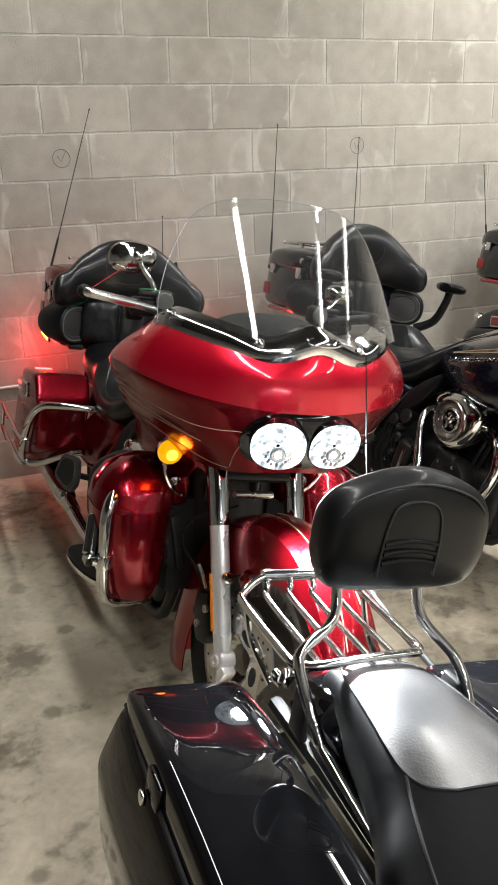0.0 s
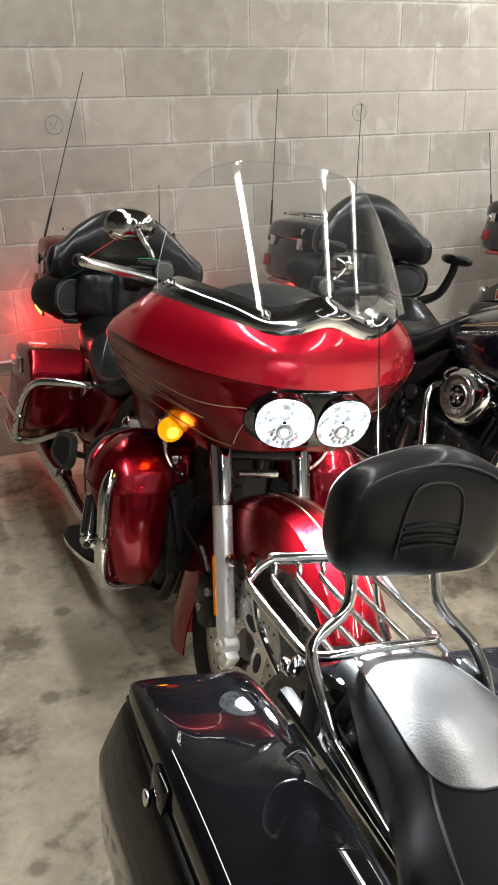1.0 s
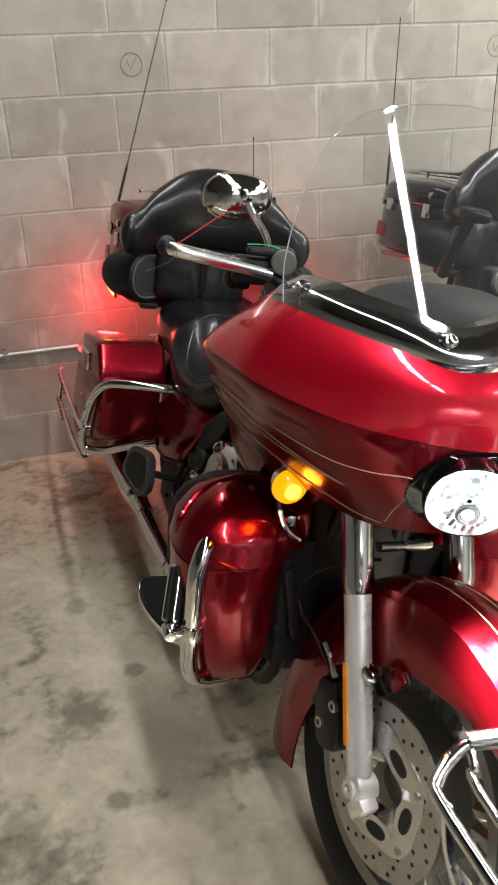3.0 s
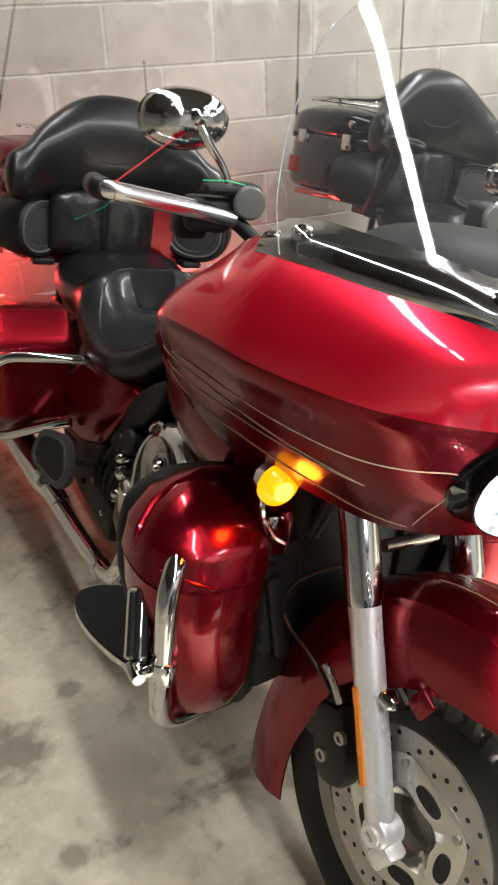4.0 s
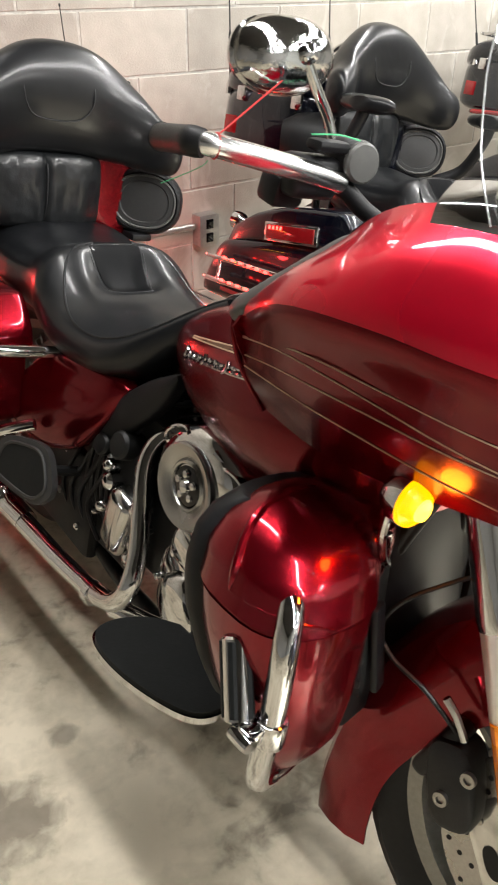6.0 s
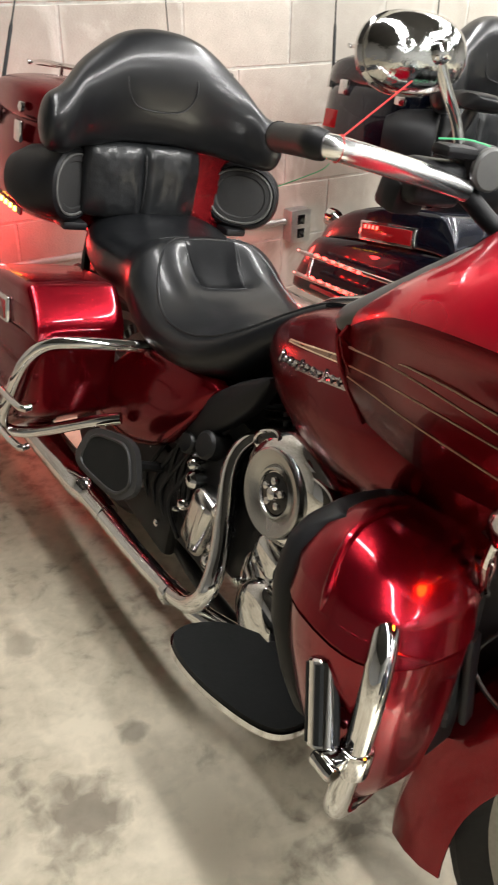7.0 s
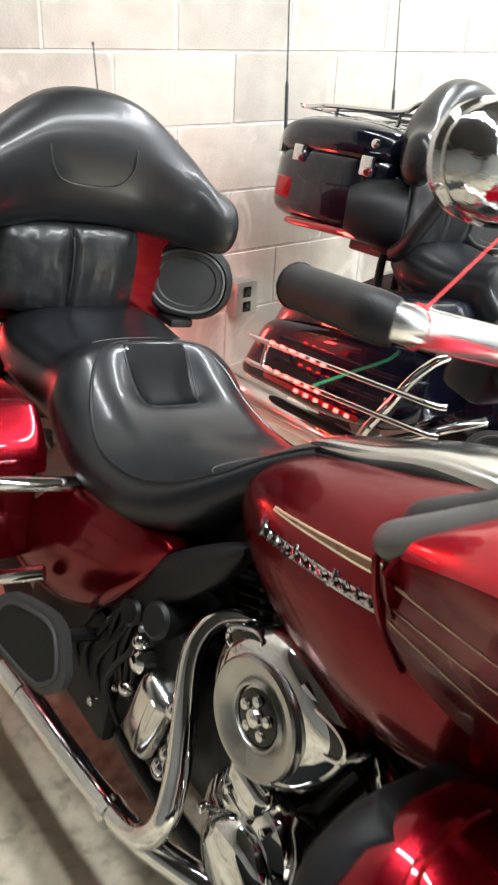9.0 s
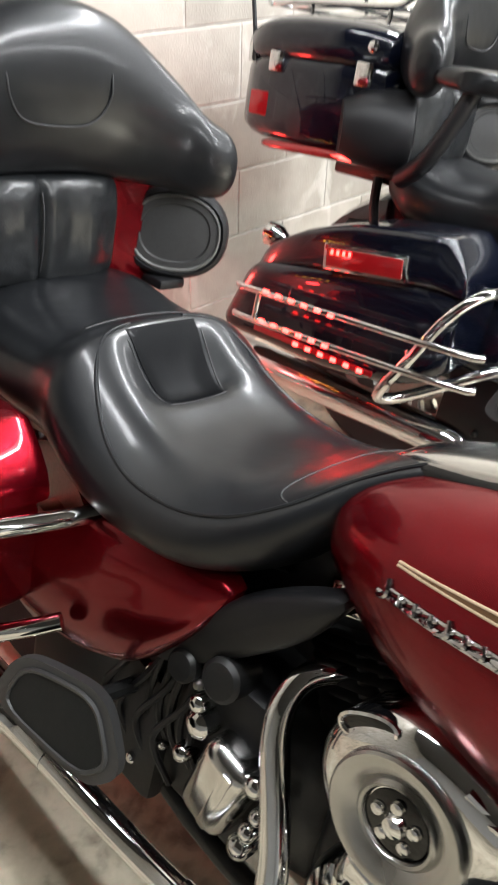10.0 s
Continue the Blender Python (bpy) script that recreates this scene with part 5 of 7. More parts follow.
    for (ax_, ay_, az_), q in antennas:
            a = Vector((ax_, ay_, az_))
            b = Vector(q)
            an = part("antenna", tube(B(), [a, a.lerp(b, 0.22), a.lerp(b, 0.24), b], [0.0055, 0.005, 0.0024, 0.0016], 8, 1), PLASTIC, root, "thin black whip antenna")
            part("antenna_tip", lathe(B(), b, b - a, [(0.0025, -0.004), (0.0032, 0), (0.002, 0.005)], 8), PLASTIC, an)
            part("antenna_base", lathe(B(), a + Vector((0, 0, -0.03)), (0, 0.1, 1), [(0.014, 0), (0.012, 0.03), (0.007, 0.045)], 12), CHROME, an)


def saddlebag(root, s, paint, lit, lid_paint, rail_lit, rail_z=(0.485, 0.395), under=0.27):
    """One hard saddlebag: s is -1 for the right one."""
    yf, yr = 0.540, 1.17
    secs = [(yf, s * 0.312, 0.072, 0.45, 0.600), (yf + 0.01, s * 0.314, 0.092, 0.425, 0.618), (0.63, s * 0.318, 0.102, 0.375, 0.614), (0.80, s * 0.320, 0.106, 0.285, 0.596), (1.00, s * 0.318, 0.104, 0.282, 0.566), (yr - 0.03, s * 0.314, 0.094, 0.31, 0.535), (yr, s * 0.312, 0.06, 0.38, 0.50)]
    def raked(bm):
        for v in bm.verts:
            if v.co.y > 0.80:
                v.co.y -= 0.115 * min(1.0, max(0.0, (v.co.z - 0.36) / 0.26)) * (v.co.y - 0.80) / 0.37
        return bm

    secs = [q[:3] + (max(q[3], under), q[4]) for q in secs]
    bag = part("saddlebag", raked(loft_y(secs, 6.0, 36, 3)), paint, root, "painted hard saddlebag with chrome rails")
    secs = [(yf - 0.006, s * 0.312, 0.096, 0.604, 0.622), (yf + 0.004, s * 0.314, 0.100, 0.600, 0.655), (yf + 0.045, s * 0.316, 0.103, 0.600, 0.705), (0.625, s * 0.318, 0.106, 0.600, 0.712), (0.80, s * 0.320, 0.111, 0.582, 0.690), (1.00, s * 0.314, 0.100, 0.552, 0.646), (yr - 0.04, s * 0.306, 0.084, 0.520, 0.590), (yr, s * 0.302, 0.05, 0.51, 0.545)]
    part("lid", raked(loft_y(secs, 8.0, 40, 2)), lid_paint, bag)
    sig = part("rear_signal", lathe(B(), (s * 0.335, 1.075, 0.588), (s * 0.1, 1, 0.05), [(0.012, -0.03), (0.024, -0.015), (0.029, 0.0), (0.029, 0.022), (0.026, 0.024)], 20), CHROME, bag, "chrome rear turn signal with red lens")
    part("signal_lens", lathe(B(), (s * 0.337, 1.097, 0.589), (s * 0.1, 1, 0.05), [(0.026, 0), (0.020, 0.007), (0.004, 0.010)], 20), REDLENS, sig)
    front = [(s * 0.232, yf + 0.0035, 0.634), (s * 0.396, yf + 0.0035, 0.634), (s * 0.392, yf + 0.040, 0.696), (s * 0.240, yf + 0.040, 0.696)]
    part("lid_front", plate(B(), rounded(front, 2), 0.006, (0, -0.86, 0.5)), lid_paint, bag, "sloping lid front")
    lt = part("latch", box(B(), (s * 0.430, 0.765, 0.618), (0.012, 0.21, 0.058), 0.006, (-7, 0, 0)), CHROME, bag, "chrome-framed latch")
    part("latch_lens", box(B(), (s * 0.436, 0.765, 0.618), (0.006, 0.19, 0.042), 0.003, (-7, 0, 0)), REDLENS, lt)
    for k in range(4):
        part("diode", box(B(), (s * 0.440, 0.80 + 0.015 * k, 0.626 - 0.002 * k), (0.004, 0.006, 0.010), 0.001), lit, lt)
    for z in rail_z:
        r = part("side_rail", tube(B(), [(s * 0.445, 0.452, z + 0.014), (s * 0.470, 0.50, z + 0.010), (s * 0.478, 0.98, z - 0.012), (s * 0.470, 1.065, z - 0.015)], 0.0075, 10, 4), CHROME, bag, "chrome side rail with red diodes")
        for k in range(6):
            part("diode", box(B(), (s * 0.486, 0.79 + 0.036 * k, z - 0.004), (0.005, 0.014, 0.008), 0.001), rail_lit, r)
    low = rail_z[1] - 0.048
    part("lower_strip", box(B(), (s * 0.428, 0.86, low), (0.010, 0.34, 0.014), 0.003), REDLENS, bag, "red diode strip")
    for k in range(6):
        part("diode", box(B(), (s * 0.434, 0.72 + 0.036 * k, low), (0.006, 0.014, 0.009), 0.001), rail_lit, bag)
    part("rail_end", tube(B(), [(s * 0.476, 0.995, rail_z[0] - 0.012), (s * 0.476, 1.000, rail_z[1] - 0.012)], 0.0065, 8, 1), CHROME, bag)
    g = part("bag_guard", tube(B(), [(s * 0.17, 0.455, 0.615), (s * 0.24, 0.462, 0.621), (s * 0.34, 0.490, 0.620), (s * 0.395, 0.520, 0.605), (s * 0.425, 0.560, 0.55), (s * 0.438, 0.610, 0.45), (s * 0.436, 0.655, 0.372), (s * 0.418, 0.662, 0.340), (s * 0.370, 0.620, 0.350), (s * 0.285, 0.490, 0.432), (s * 0.24, 0.45, 0.455)], 0.0135, 14, 6), CHROME, root, "bent chrome saddlebag guard")
    part("guard_clip", lathe(B(), (s * 0.433, 0.61, 0.47), (s, 0, 0), [(0.008, 0), (0.008, 0.012), (0.004, 0.015)], 10), CHROME, g)
    part("guard_clip", lathe(B(), (s * 0.437, 0.64, 0.39), (s, 0, 0), [(0.008, 0), (0.008, 0.012), (0.004, 0.015)], 10), CHROME, g)


# bright: finish of the covers; dark metal there stands in for shade
def engine(root, bright):
    bm = B()
    box(bm, (0, -0.13, 0.30), (0.26, 0.36, 0.26), 0.05, None, 3)
    box(bm, (0, 0.17, 0.33), (0.24, 0.30, 0.24), 0.05, None, 3)
    part("crankcase", bm, DARKMETAL, root, "black and chrome v-twin engine")
    for sgn in (-1, 1):
        lean = radians(22.5) * sgn
        d = Vector((0, math.sin(lean), math.cos(lean)))
        o = Vector((0, -0.09 + 0.045 * sgn, 0.40))
        cyl = part("cylinder", lathe(B(), o, d, [(0.07, 0), (0.07, 0.27)], 20), DARKMETAL, root, "finned black cylinder")
        for k in range(16):
            c = o + d * (0.02 + 0.0165 * k)
            w = 0.104 if k < 7 else 0.118
            u = Vector((0, d.z, -d.y))
            part("fin", skin_rings([oval(c + d * h, (1, 0, 0), u, w * g, w * g, 3.2, 24) for h, g in ((0, 0.96), (0.003, 1), (0.006, 0.96))]), DARKMETAL, cyl)
        bm = B()
        c = o + d * 0.295
        u = Vector((0, d.z, -d.y))
        skin(bm, [oval(c + d * h, (1, 0, 0), u, 0.10 * g, 0.085 * g, 4, 28) for h, g in ((-0.025, 0.97), (-0.02, 1.0), (0.012, 1.0), (0.03, 0.92), (0.036, 0.8))])
        part("rocker_cover", bm, bright, cyl)
        for q in (-0.016, 0.016):
            bm = B()
            a = Vector((-0.115, -0.10 + 0.035 * sgn + q, 0.36))
            b = o + d * 0.26 + Vector((-0.092, q, 0))
            tube(bm, [a, a.lerp(b, 0.5), b], 0.0095, 10, 2)
            lathe(bm, a, b - a, [(0.014, 0), (0.014, 0.02), (0.010, 0.024)], 12)
            part("pushrod_tube", bm, DARKMETAL, cyl)
    # air cleaner
    u = Vector((0, -0.90, 0.43)).normalized()
    v = Vector((0, 0.43, 0.90)).normalized()
    ax = Vector((-1, 0, 0.06)).normalized()
    c = Vector((-0.138, -0.080, 0.569))
    rings = []
    for h, g in ((-0.02, 0.90), (0.0, 0.98), (0.03, 1.0), (0.045, 0.985), (0.058, 0.93), (0.068, 0.80), (0.072, 0.62)):
        ring = []
        for i in range(44):
            t = 2 * math.pi * i / 44
            x, y = math.cos(t), math.sin(t)
            a = 0.146 if x > 0 else 0.112
            b = 0.106 * (1 - 0.32 * max(0, x) ** 2)
            ring.append(c + ax * h + u * (a * g * x) + v * (b * g * y))
        rings.append(ring)
    ac = part("air_cleaner", skin_rings(rings), CHROME, root, "chrome teardrop air cleaner cover")
    q = Vector((-0.205, -0.088, 0.575)) + ax * 0.012
    part("cover_insert", lathe(B(), q, ax, [(0.079, -0.008), (0.078, 0.004), (0.075, 0.0065), (0.067, 0.0055), (0.056, 0.001), (0.048, -0.004), (0.046, -0.0015), (0.0435, 0.0005), (0.040, -0.001), (0.037, -0.007), (0.034, -0.012), (0.004, -0.012)], 48), TURNED, ac)
    part("insert_plate", lathe(B(), q, ax, [(0.0375, -0.010), (0.036, -0.004), (0.025, -0.002), (0.004, -0.001)], 30), BLACK, ac)
    for k in range(5):
        t = 2 * math.pi * k / 5
        part("insert_stud", lathe(B(), q + (u * math.cos(t) + v * math.sin(t)) * 0.0225 - ax * 0.002, ax, [(0.008, 0), (0.0065, 0.004), (0.002, 0.0055)], 12), CHROME, ac)
    part("insert_stud", lathe(B(), q - ax * 0.001, ax, [(0.014, 0), (0.011, 0.006), (0.003, 0.009)], 14), CHROME, ac)
    # raised black ovals, the shade of the cover's pockets put into their colour
    for cu, cv, a, b, tilt in ((0.110, 0.004, 0.042, 0.022, -0.45), (-0.020, 0.088, 0.036, 0.015, 0.1)):
        o = c + u * cu + v * cv
        lu, lv = (u + v * tilt).normalized(), (v - u * tilt).normalized()
        pocket = part("pocket_patch", skin_oval(o, lu, lv, ax, [(a, b, 0.040), (a, b, 0.0625), (a * 0.9, b * 0.85, 0.0635)], True), BLACK, ac)
        part("pocket_lip", tube(B(), [q2 + ax * 0.0635 for q2 in oval(o, lu, lv, a, b, 2.4, 22)] + [oval(o, lu, lv, a, b, 2.4, 22)[0] + ax * 0.0635], 0.0035, 6, 1), CHROME, ac)
    for f in (0.35, 0.62):
        part("cover_rib", tube(B(), [c + ax * 0.062 + u * (0.05 + 0.06 * f) + v * 0.055, c + ax * 0.052 + u * (0.11 + 0.03 * f) + v * 0.01], 0.006, 8, 1), CHROME, ac)
    # cam cover and gearbox side
    bm = B()
    ax2 = Vector((-1, 0, -0.05)).normalized()
    skin(bm, [oval(Vector((-0.12, -0.085, 0.335)) + ax2 * h, (0, 1, 0), (0, 0, 1), 0.095 * g, 0.105 * g, 2.4, 32) for h, g in ((0, 1), (0.04, 1), (0.058, 0.93), (0.066, 0.75))])
    lathe(bm, (-0.175, -0.095, 0.315), ax2, [(0.072, 0), (0.070, 0.018), (0.062, 0.03), (0.045, 0.036), (0.004, 0.038)], 30)
    box(bm, (-0.165, -0.07, 0.42), (0.05, 0.09, 0.07), 0.018, (12, 0, 0), 3)
    cam_c = part("cam_cover", bm, bright, root, "polished cam cover")
    for k in range(6):
        t = 2 * math.pi * k / 6
        part("cover_bolt", lathe(B(), Vector((-0.19, -0.088 + 0.082 * math.cos(t), 0.33 + 0.09 * math.sin(t))), (-1, 0, 0), [(0.007, -0.01), (0.007, 0.004), (0.003, 0.006)], 10), CHROME, cam_c)
    bm = B()
    box(bm, (-0.165, 0.165, 0.352), (0.07, 0.085, 0.15), 0.024, (14, 0, 0), 3)
    gb = part("gearbox_cover", bm, BRUSHED if bright is CHROME else bright, root, "smooth rounded gearbox cover")
    part("cover_rib", box(B(), (-0.1965, 0.152, 0.350), (0.010, 0.018, 0.125), 0.004, (14, 0, 0)), BRUSHED, gb)
    for y, z, r in ((0.105, 0.41, 0.016), (0.10, 0.33, 0.014), (0.11, 0.29, 0.018), (0.215, 0.42, 0.02), (0.235, 0.35, 0.014), (0.09, 0.37, 0.012), (0.22, 0.455, 0.014)):
        part("fitting", lathe(B(), (-0.15, y, z), (-1, 0, 0.1), [(r, 0), (r, 0.035), (r * 0.7, 0.042), (r * 0.3, 0.045)], 14), bright, root)
    for y, z, r in ((0.20, 0.50, 0.030), (0.27, 0.47, 0.024)):
        part("plug", lathe(B(), (-0.13, y, z), (-1, -0.1, 0.3), [(r, 0), (r, 0.05), (r * 0.8, 0.056), (r * 0.2, 0.058)], 20), DARKMETAL, root)
    for k in range(5):
        y = 0.215 + 0.022 * k
        part("cable", tube(B(), [(-0.14, y, 0.27), (-0.17, y + 0.02, 0.36), (-0.16, y + 0.01, 0.47), (-0.12, y - 0.04, 0.58)], 0.006, 7, 5), PLASTIC, root)
    # exhaust
    ex = part("exhaust_header", tube(B(), [(-0.085, 0.070, 0.578), (-0.125, 0.100, 0.572), (-0.155, 0.108, 0.548), (-0.176, 0.098, 0.508), (-0.197, 0.062, 0.440), (-0.216, 0.030, 0.365), (-0.237, 0.014, 0.305), (-0.246, 0.038, 0.258), (-0.246, 0.085, 0.232), (-0.246, 0.17, 0.216), (-0.255, 0.30, 0.215), (-0.268, 0.46, 0.228)], [0.017, 0.0175, 0.018, 0.0185, 0.0190, 0.0195, 0.020, 0.0205, 0.021, 0.021, 0.022, 0.024], 16, 5), CHROME, root, "chrome exhaust header pipe")
    part("header_clamp", lathe(B(), (-0.246, 0.118, 0.217), (0, 1, -0.06), [(0.0235, 0), (0.0265, 0.003), (0.0265, 0.02), (0.0235, 0.023)], 18), CHROME, ex)
    part("exhaust_header", tube(B(), [(-0.09, -0.20, 0.56), (-0.13, -0.27, 0.52), (-0.14, -0.28, 0.42), (-0.15, -0.20, 0.27), (-0.20, -0.05, 0.235), (-0.235, 0.06, 0.225)], 0.022, 12, 5), CHROME, root)
    for s in (-1, 1):
        mf = part("muffler", tube(B(), [(s * 0.262, 0.42, 0.226), (s * 0.268, 0.50, 0.232), (s * 0.274, 0.56, 0.24), (s * 0.285, 0.80, 0.245), (s * 0.29, 1.30, 0.245), (s * 0.29, 1.37, 0.245)], [0.027, 0.03, 0.042, 0.044, 0.044, 0.040], 20, 4), CHROME, root, "long chrome muffler")
        part("muffler_tip", lathe(B(), (s * 0.29, 1.365, 0.245), (0, 1, 0), [(0.03, -0.01), (0.041, 0), (0.041, 0.02), (0.034, 0.02), (0.03, -0.01)], 20), DARKMETAL, mf)


def rounded(pts, times=3):
    """A closed outline with its corners cut round."""
    p = [Vector(q) for q in pts]
    for _ in range(times):
        p = [q for a, b in zip(p, p[1:] + p[:1]) for q in (a.lerp(b, 0.2), a.lerp(b, 0.8))]
    return p


def panel(outline, s, rise, times):
    """A domed moulded panel with the given outline, bulging to the side."""
    rim = rounded(outline, times)
    c = sum(rim, Vector()) / len(rim)
    rings = []
    for g, h in ((0.97, -0.03), (1.0, -0.008), (0.985, 0.15 * rise), (0.93, 0.5 * rise), (0.80, 0.78 * rise), (0.5, 0.95 * rise), (0.02, rise)):
        rings.append([c + (q - c) * g + Vector((s * h, 0, 0)) for q in rim])
    return skin_rings(rings)


def chassis(root, paint):
    bm = B()
    for s in (-1, 1):
        tube(bm, [(s * 0.05, -0.50, 0.82), (s * 0.08, -0.43, 0.60), (s * 0.11, -0.40, 0.35), (s * 0.13, -0.33, 0.20), (s * 0.13, 0.0, 0.165), (s * 0.13, 0.30, 0.19), (s * 0.13, 0.42, 0.35), (s * 0.11, 0.38, 0.58), (s * 0.08, 0.20, 0.66)], 0.018, 10, 4)
        tube(bm, [(s * 0.12, 0.30, 0.345), (s * 0.12, 0.80, 0.345)], 0.02, 8, 1)
        tube(bm, [(s * 0.11, 0.40, 0.62), (s * 0.13, 0.70, 0.64), (s * 0.14, 1.0, 0.62)], 0.016, 8, 3)
    tube(bm, [(0, -0.52, 0.90), (0, -0.47, 0.76)], 0.035, 14, 1)
    tube(bm, [(0, -0.47, 0.80), (0, -0.1, 0.70), (0, 0.3, 0.66)], 0.03, 10, 3)
    part("frame", bm, DARKMETAL, root, "black tube frame")
    # added block, fills the dark gap so no floor shows through
    part("front_fill", box(B(), (0, -0.41, 0.56), (0.25, 0.10, 0.40), 0.03, (-6, 0, 0), 3), PLASTIC, root, "black block added behind the fork to close the gap")
    part("oil_cooler", box(B(), (0, -0.455, 0.42), (0.16, 0.03, 0.14), 0.008, (-10, 0, 0)), DARKMETAL, root)
    part("regulator", box(B(), (0, -0.455, 0.30), (0.13, 0.04, 0.08), 0.008, (-10, 0, 0)), PLASTIC, root)
    # rear fender
    bm = B()
    rings = []
    for k in range(25):
        t = radians(10 + 150 * k / 24)
        prof = [(-0.11, 0.27), (-0.112, 0.33), (-0.10, 0.375), (-0.05, 0.392), (0, 0.395), (0.05, 0.392), (0.10, 0.375), (0.112, 0.33), (0.11, 0.27)]
        prof += [(x * 0.95, r - 0.006) for x, r in prof[::-1]]
        rings.append([RC + Vector((x, r * math.cos(t), r * math.sin(t))) for x, r in prof])
    skin(bm, rings)
    part("rear_fender", bm, paint, root)
    # plain black box, added to block the view through the engine
    part("under_tank_fill", box(B(), (0, 0.02, 0.60), (0.15, 0.62, 0.20), 0.03, (6, 0, 0), 3), PLASTIC, root)
    for s in (-1, 1):
        # added dark block with made-up bolts and hoses, hides the floor behind
        tc = part("engine_backing", box(B(), (s * 0.135, 0.30, 0.36), (0.04, 0.34, 0.28), 0.015, (0, 0, 0), 2), PLASTIC, root, "black block added behind the engine to close the gap")
        random.seed(5)
        for k in range(9):
            y, z, r = random.uniform(0.16, 0.44), random.uniform(0.25, 0.47), random.uniform(0.005, 0.011)
            part("cover_bolt", lathe(B(), (s * 0.153, y, z), (s, 0, random.uniform(-0.2, 0.3)), [(r, 0), (r, 0.014), (r * 0.6, 0.019), (r * 0.2, 0.020)], 10), (CHROME, DARKMETAL, CAST)[k % 3], tc)
        for k in range(4):
            y = 0.27 + 0.04 * k
            part("hose", tube(B(), [(s * 0.16, y, 0.24), (s * 0.178, y + 0.03, 0.32), (s * 0.172, y - 0.02, 0.42), (s * 0.14, y - 0.06, 0.53)], 0.0055, 7, 5), PLASTIC, tc)
    for s in (-1, 1):
        # second added dark block, keeps the floor from showing past the engine
        sw = part("lower_backing", box(B(), (s * 0.150, 0.46, 0.30), (0.045, 0.34, 0.25), 0.02, (4, 0, 0), 2), PLASTIC, root, "black block added behind the passenger board")
        for k in range(3):
            part("cover_bolt", lathe(B(), (s * 0.172, 0.34 + 0.09 * k, 0.24 + 0.05 * (k % 2)), (s, 0, 0), [(0.009, 0), (0.009, 0.008), (0.005, 0.011)], 10), (CHROME, CAST, DARKMETAL)[k], sw)
    part("battery_box", box(B(), (0, 0.40, 0.48), (0.27, 0.28, 0.26), 0.03), PLASTIC, root)
    for s in (-1, 1):
        out = [(s * 0.150, 0.205, 0.636), (s * 0.180, 0.36, 0.640), (s * 0.192, 0.50, 0.612), (s * 0.224, 0.60, 0.50), (s * 0.226, 0.625, 0.40), (s * 0.205, 0.46, 0.385), (s * 0.190, 0.335, 0.435), (s * 0.172, 0.25, 0.545)]
        part("side_cover", panel(out, s, 0.026, 2), paint, root, "painted side cover")
        out = [(s * 0.146, 0.055, 0.722), (s * 0.150, 0.105, 0.625), (s * 0.160, 0.255, 0.482), (s * 0.166, 0.33, 0.440), (s * 0.166, 0.35, 0.465), (s * 0.158, 0.22, 0.618), (s * 0.148, 0.135, 0.682)]
        part("heat_deflector", panel(out, s, 0.012, 2), PLASTIC, root, "matt black heat deflector")
        # floorboards
        out = [(s * 0.225, -0.345, 0.322), (s * 0.30, -0.362, 0.322), (s * 0.347, -0.335, 0.321), (s * 0.380, -0.24, 0.317), (s * 0.388, -0.15, 0.313), (s * 0.372, -0.092, 0.311), (s * 0.325, -0.076, 0.310), (s * 0.265, -0.098, 0.311), (s * 0.225, -0.145, 0.313)]
        rim = spline([Vector(q) for q in out], 5)
        fb = part("floorboard", plate(B(), rim, 0.012, (0, 0, 1)), CHROME, root, "black rubber floorboard with chrome rim")
        cen = Vector((s * 0.305, -0.215, 0.323))
        part("rubber_mat", plate(B(), [cen + (Vector((q.x, q.y, q.z + 0.008)) - cen) * 0.965 for q in rim], 0.012, (0, 0, 1)), TREAD, fb)
        part("board_hinge", box(B(), (s * 0.20, -0.205, 0.298), (0.07, 0.10, 0.03), 0.008), DARKMETAL, fb)
        out = [Vector(q) for q in ((s * 0.334, 0.470, 0.352), (s * 0.312, 0.432, 0.456), (s * 0.286, 0.275, 0.494), (s * 0.300, 0.212, 0.414), (s * 0.318, 0.260, 0.362))]
        rim = rounded([q for a, b in zip(out, out[1:] + out[:1]) for q in (a.lerp(b, 0.18), a.lerp(b, 0.82))], 2)
        pb = part("passenger_board", plate(B(), rim, 0.018, (s * 0.88, -0.33, 0.34)), GREYTRIM, root, "folded passenger footboard with grey rubber frame")
        cen = sum(out, Vector()) / 5
        part("rubber_pad", plate(B(), [cen + (q - cen) * 0.76 for q in rim], 0.022, (s * 0.88, -0.33, 0.34)), TREAD, pb)
        part("pad_bead", tube(B(), [cen + Vector((s * 0.009, -0.003, 0.003)) + (Vector(q) - cen) * 0.80 for q in rim + rim[:1]], 0.004, 6, 1), GREYTRIM, pb)
        part("board_arm", tube(B(), [(s * 0.17, 0.36, 0.37), (s * 0.28, 0.35, 0.40)], 0.012, 8, 1), DARKMETAL, pb)
    part("side_stand", tube(B(), [(0.13, -0.12, 0.20), (0.20, -0.18, 0.10), (0.265, -0.215, -0.045)], 0.012, 10, 3), DARKMETAL, root)


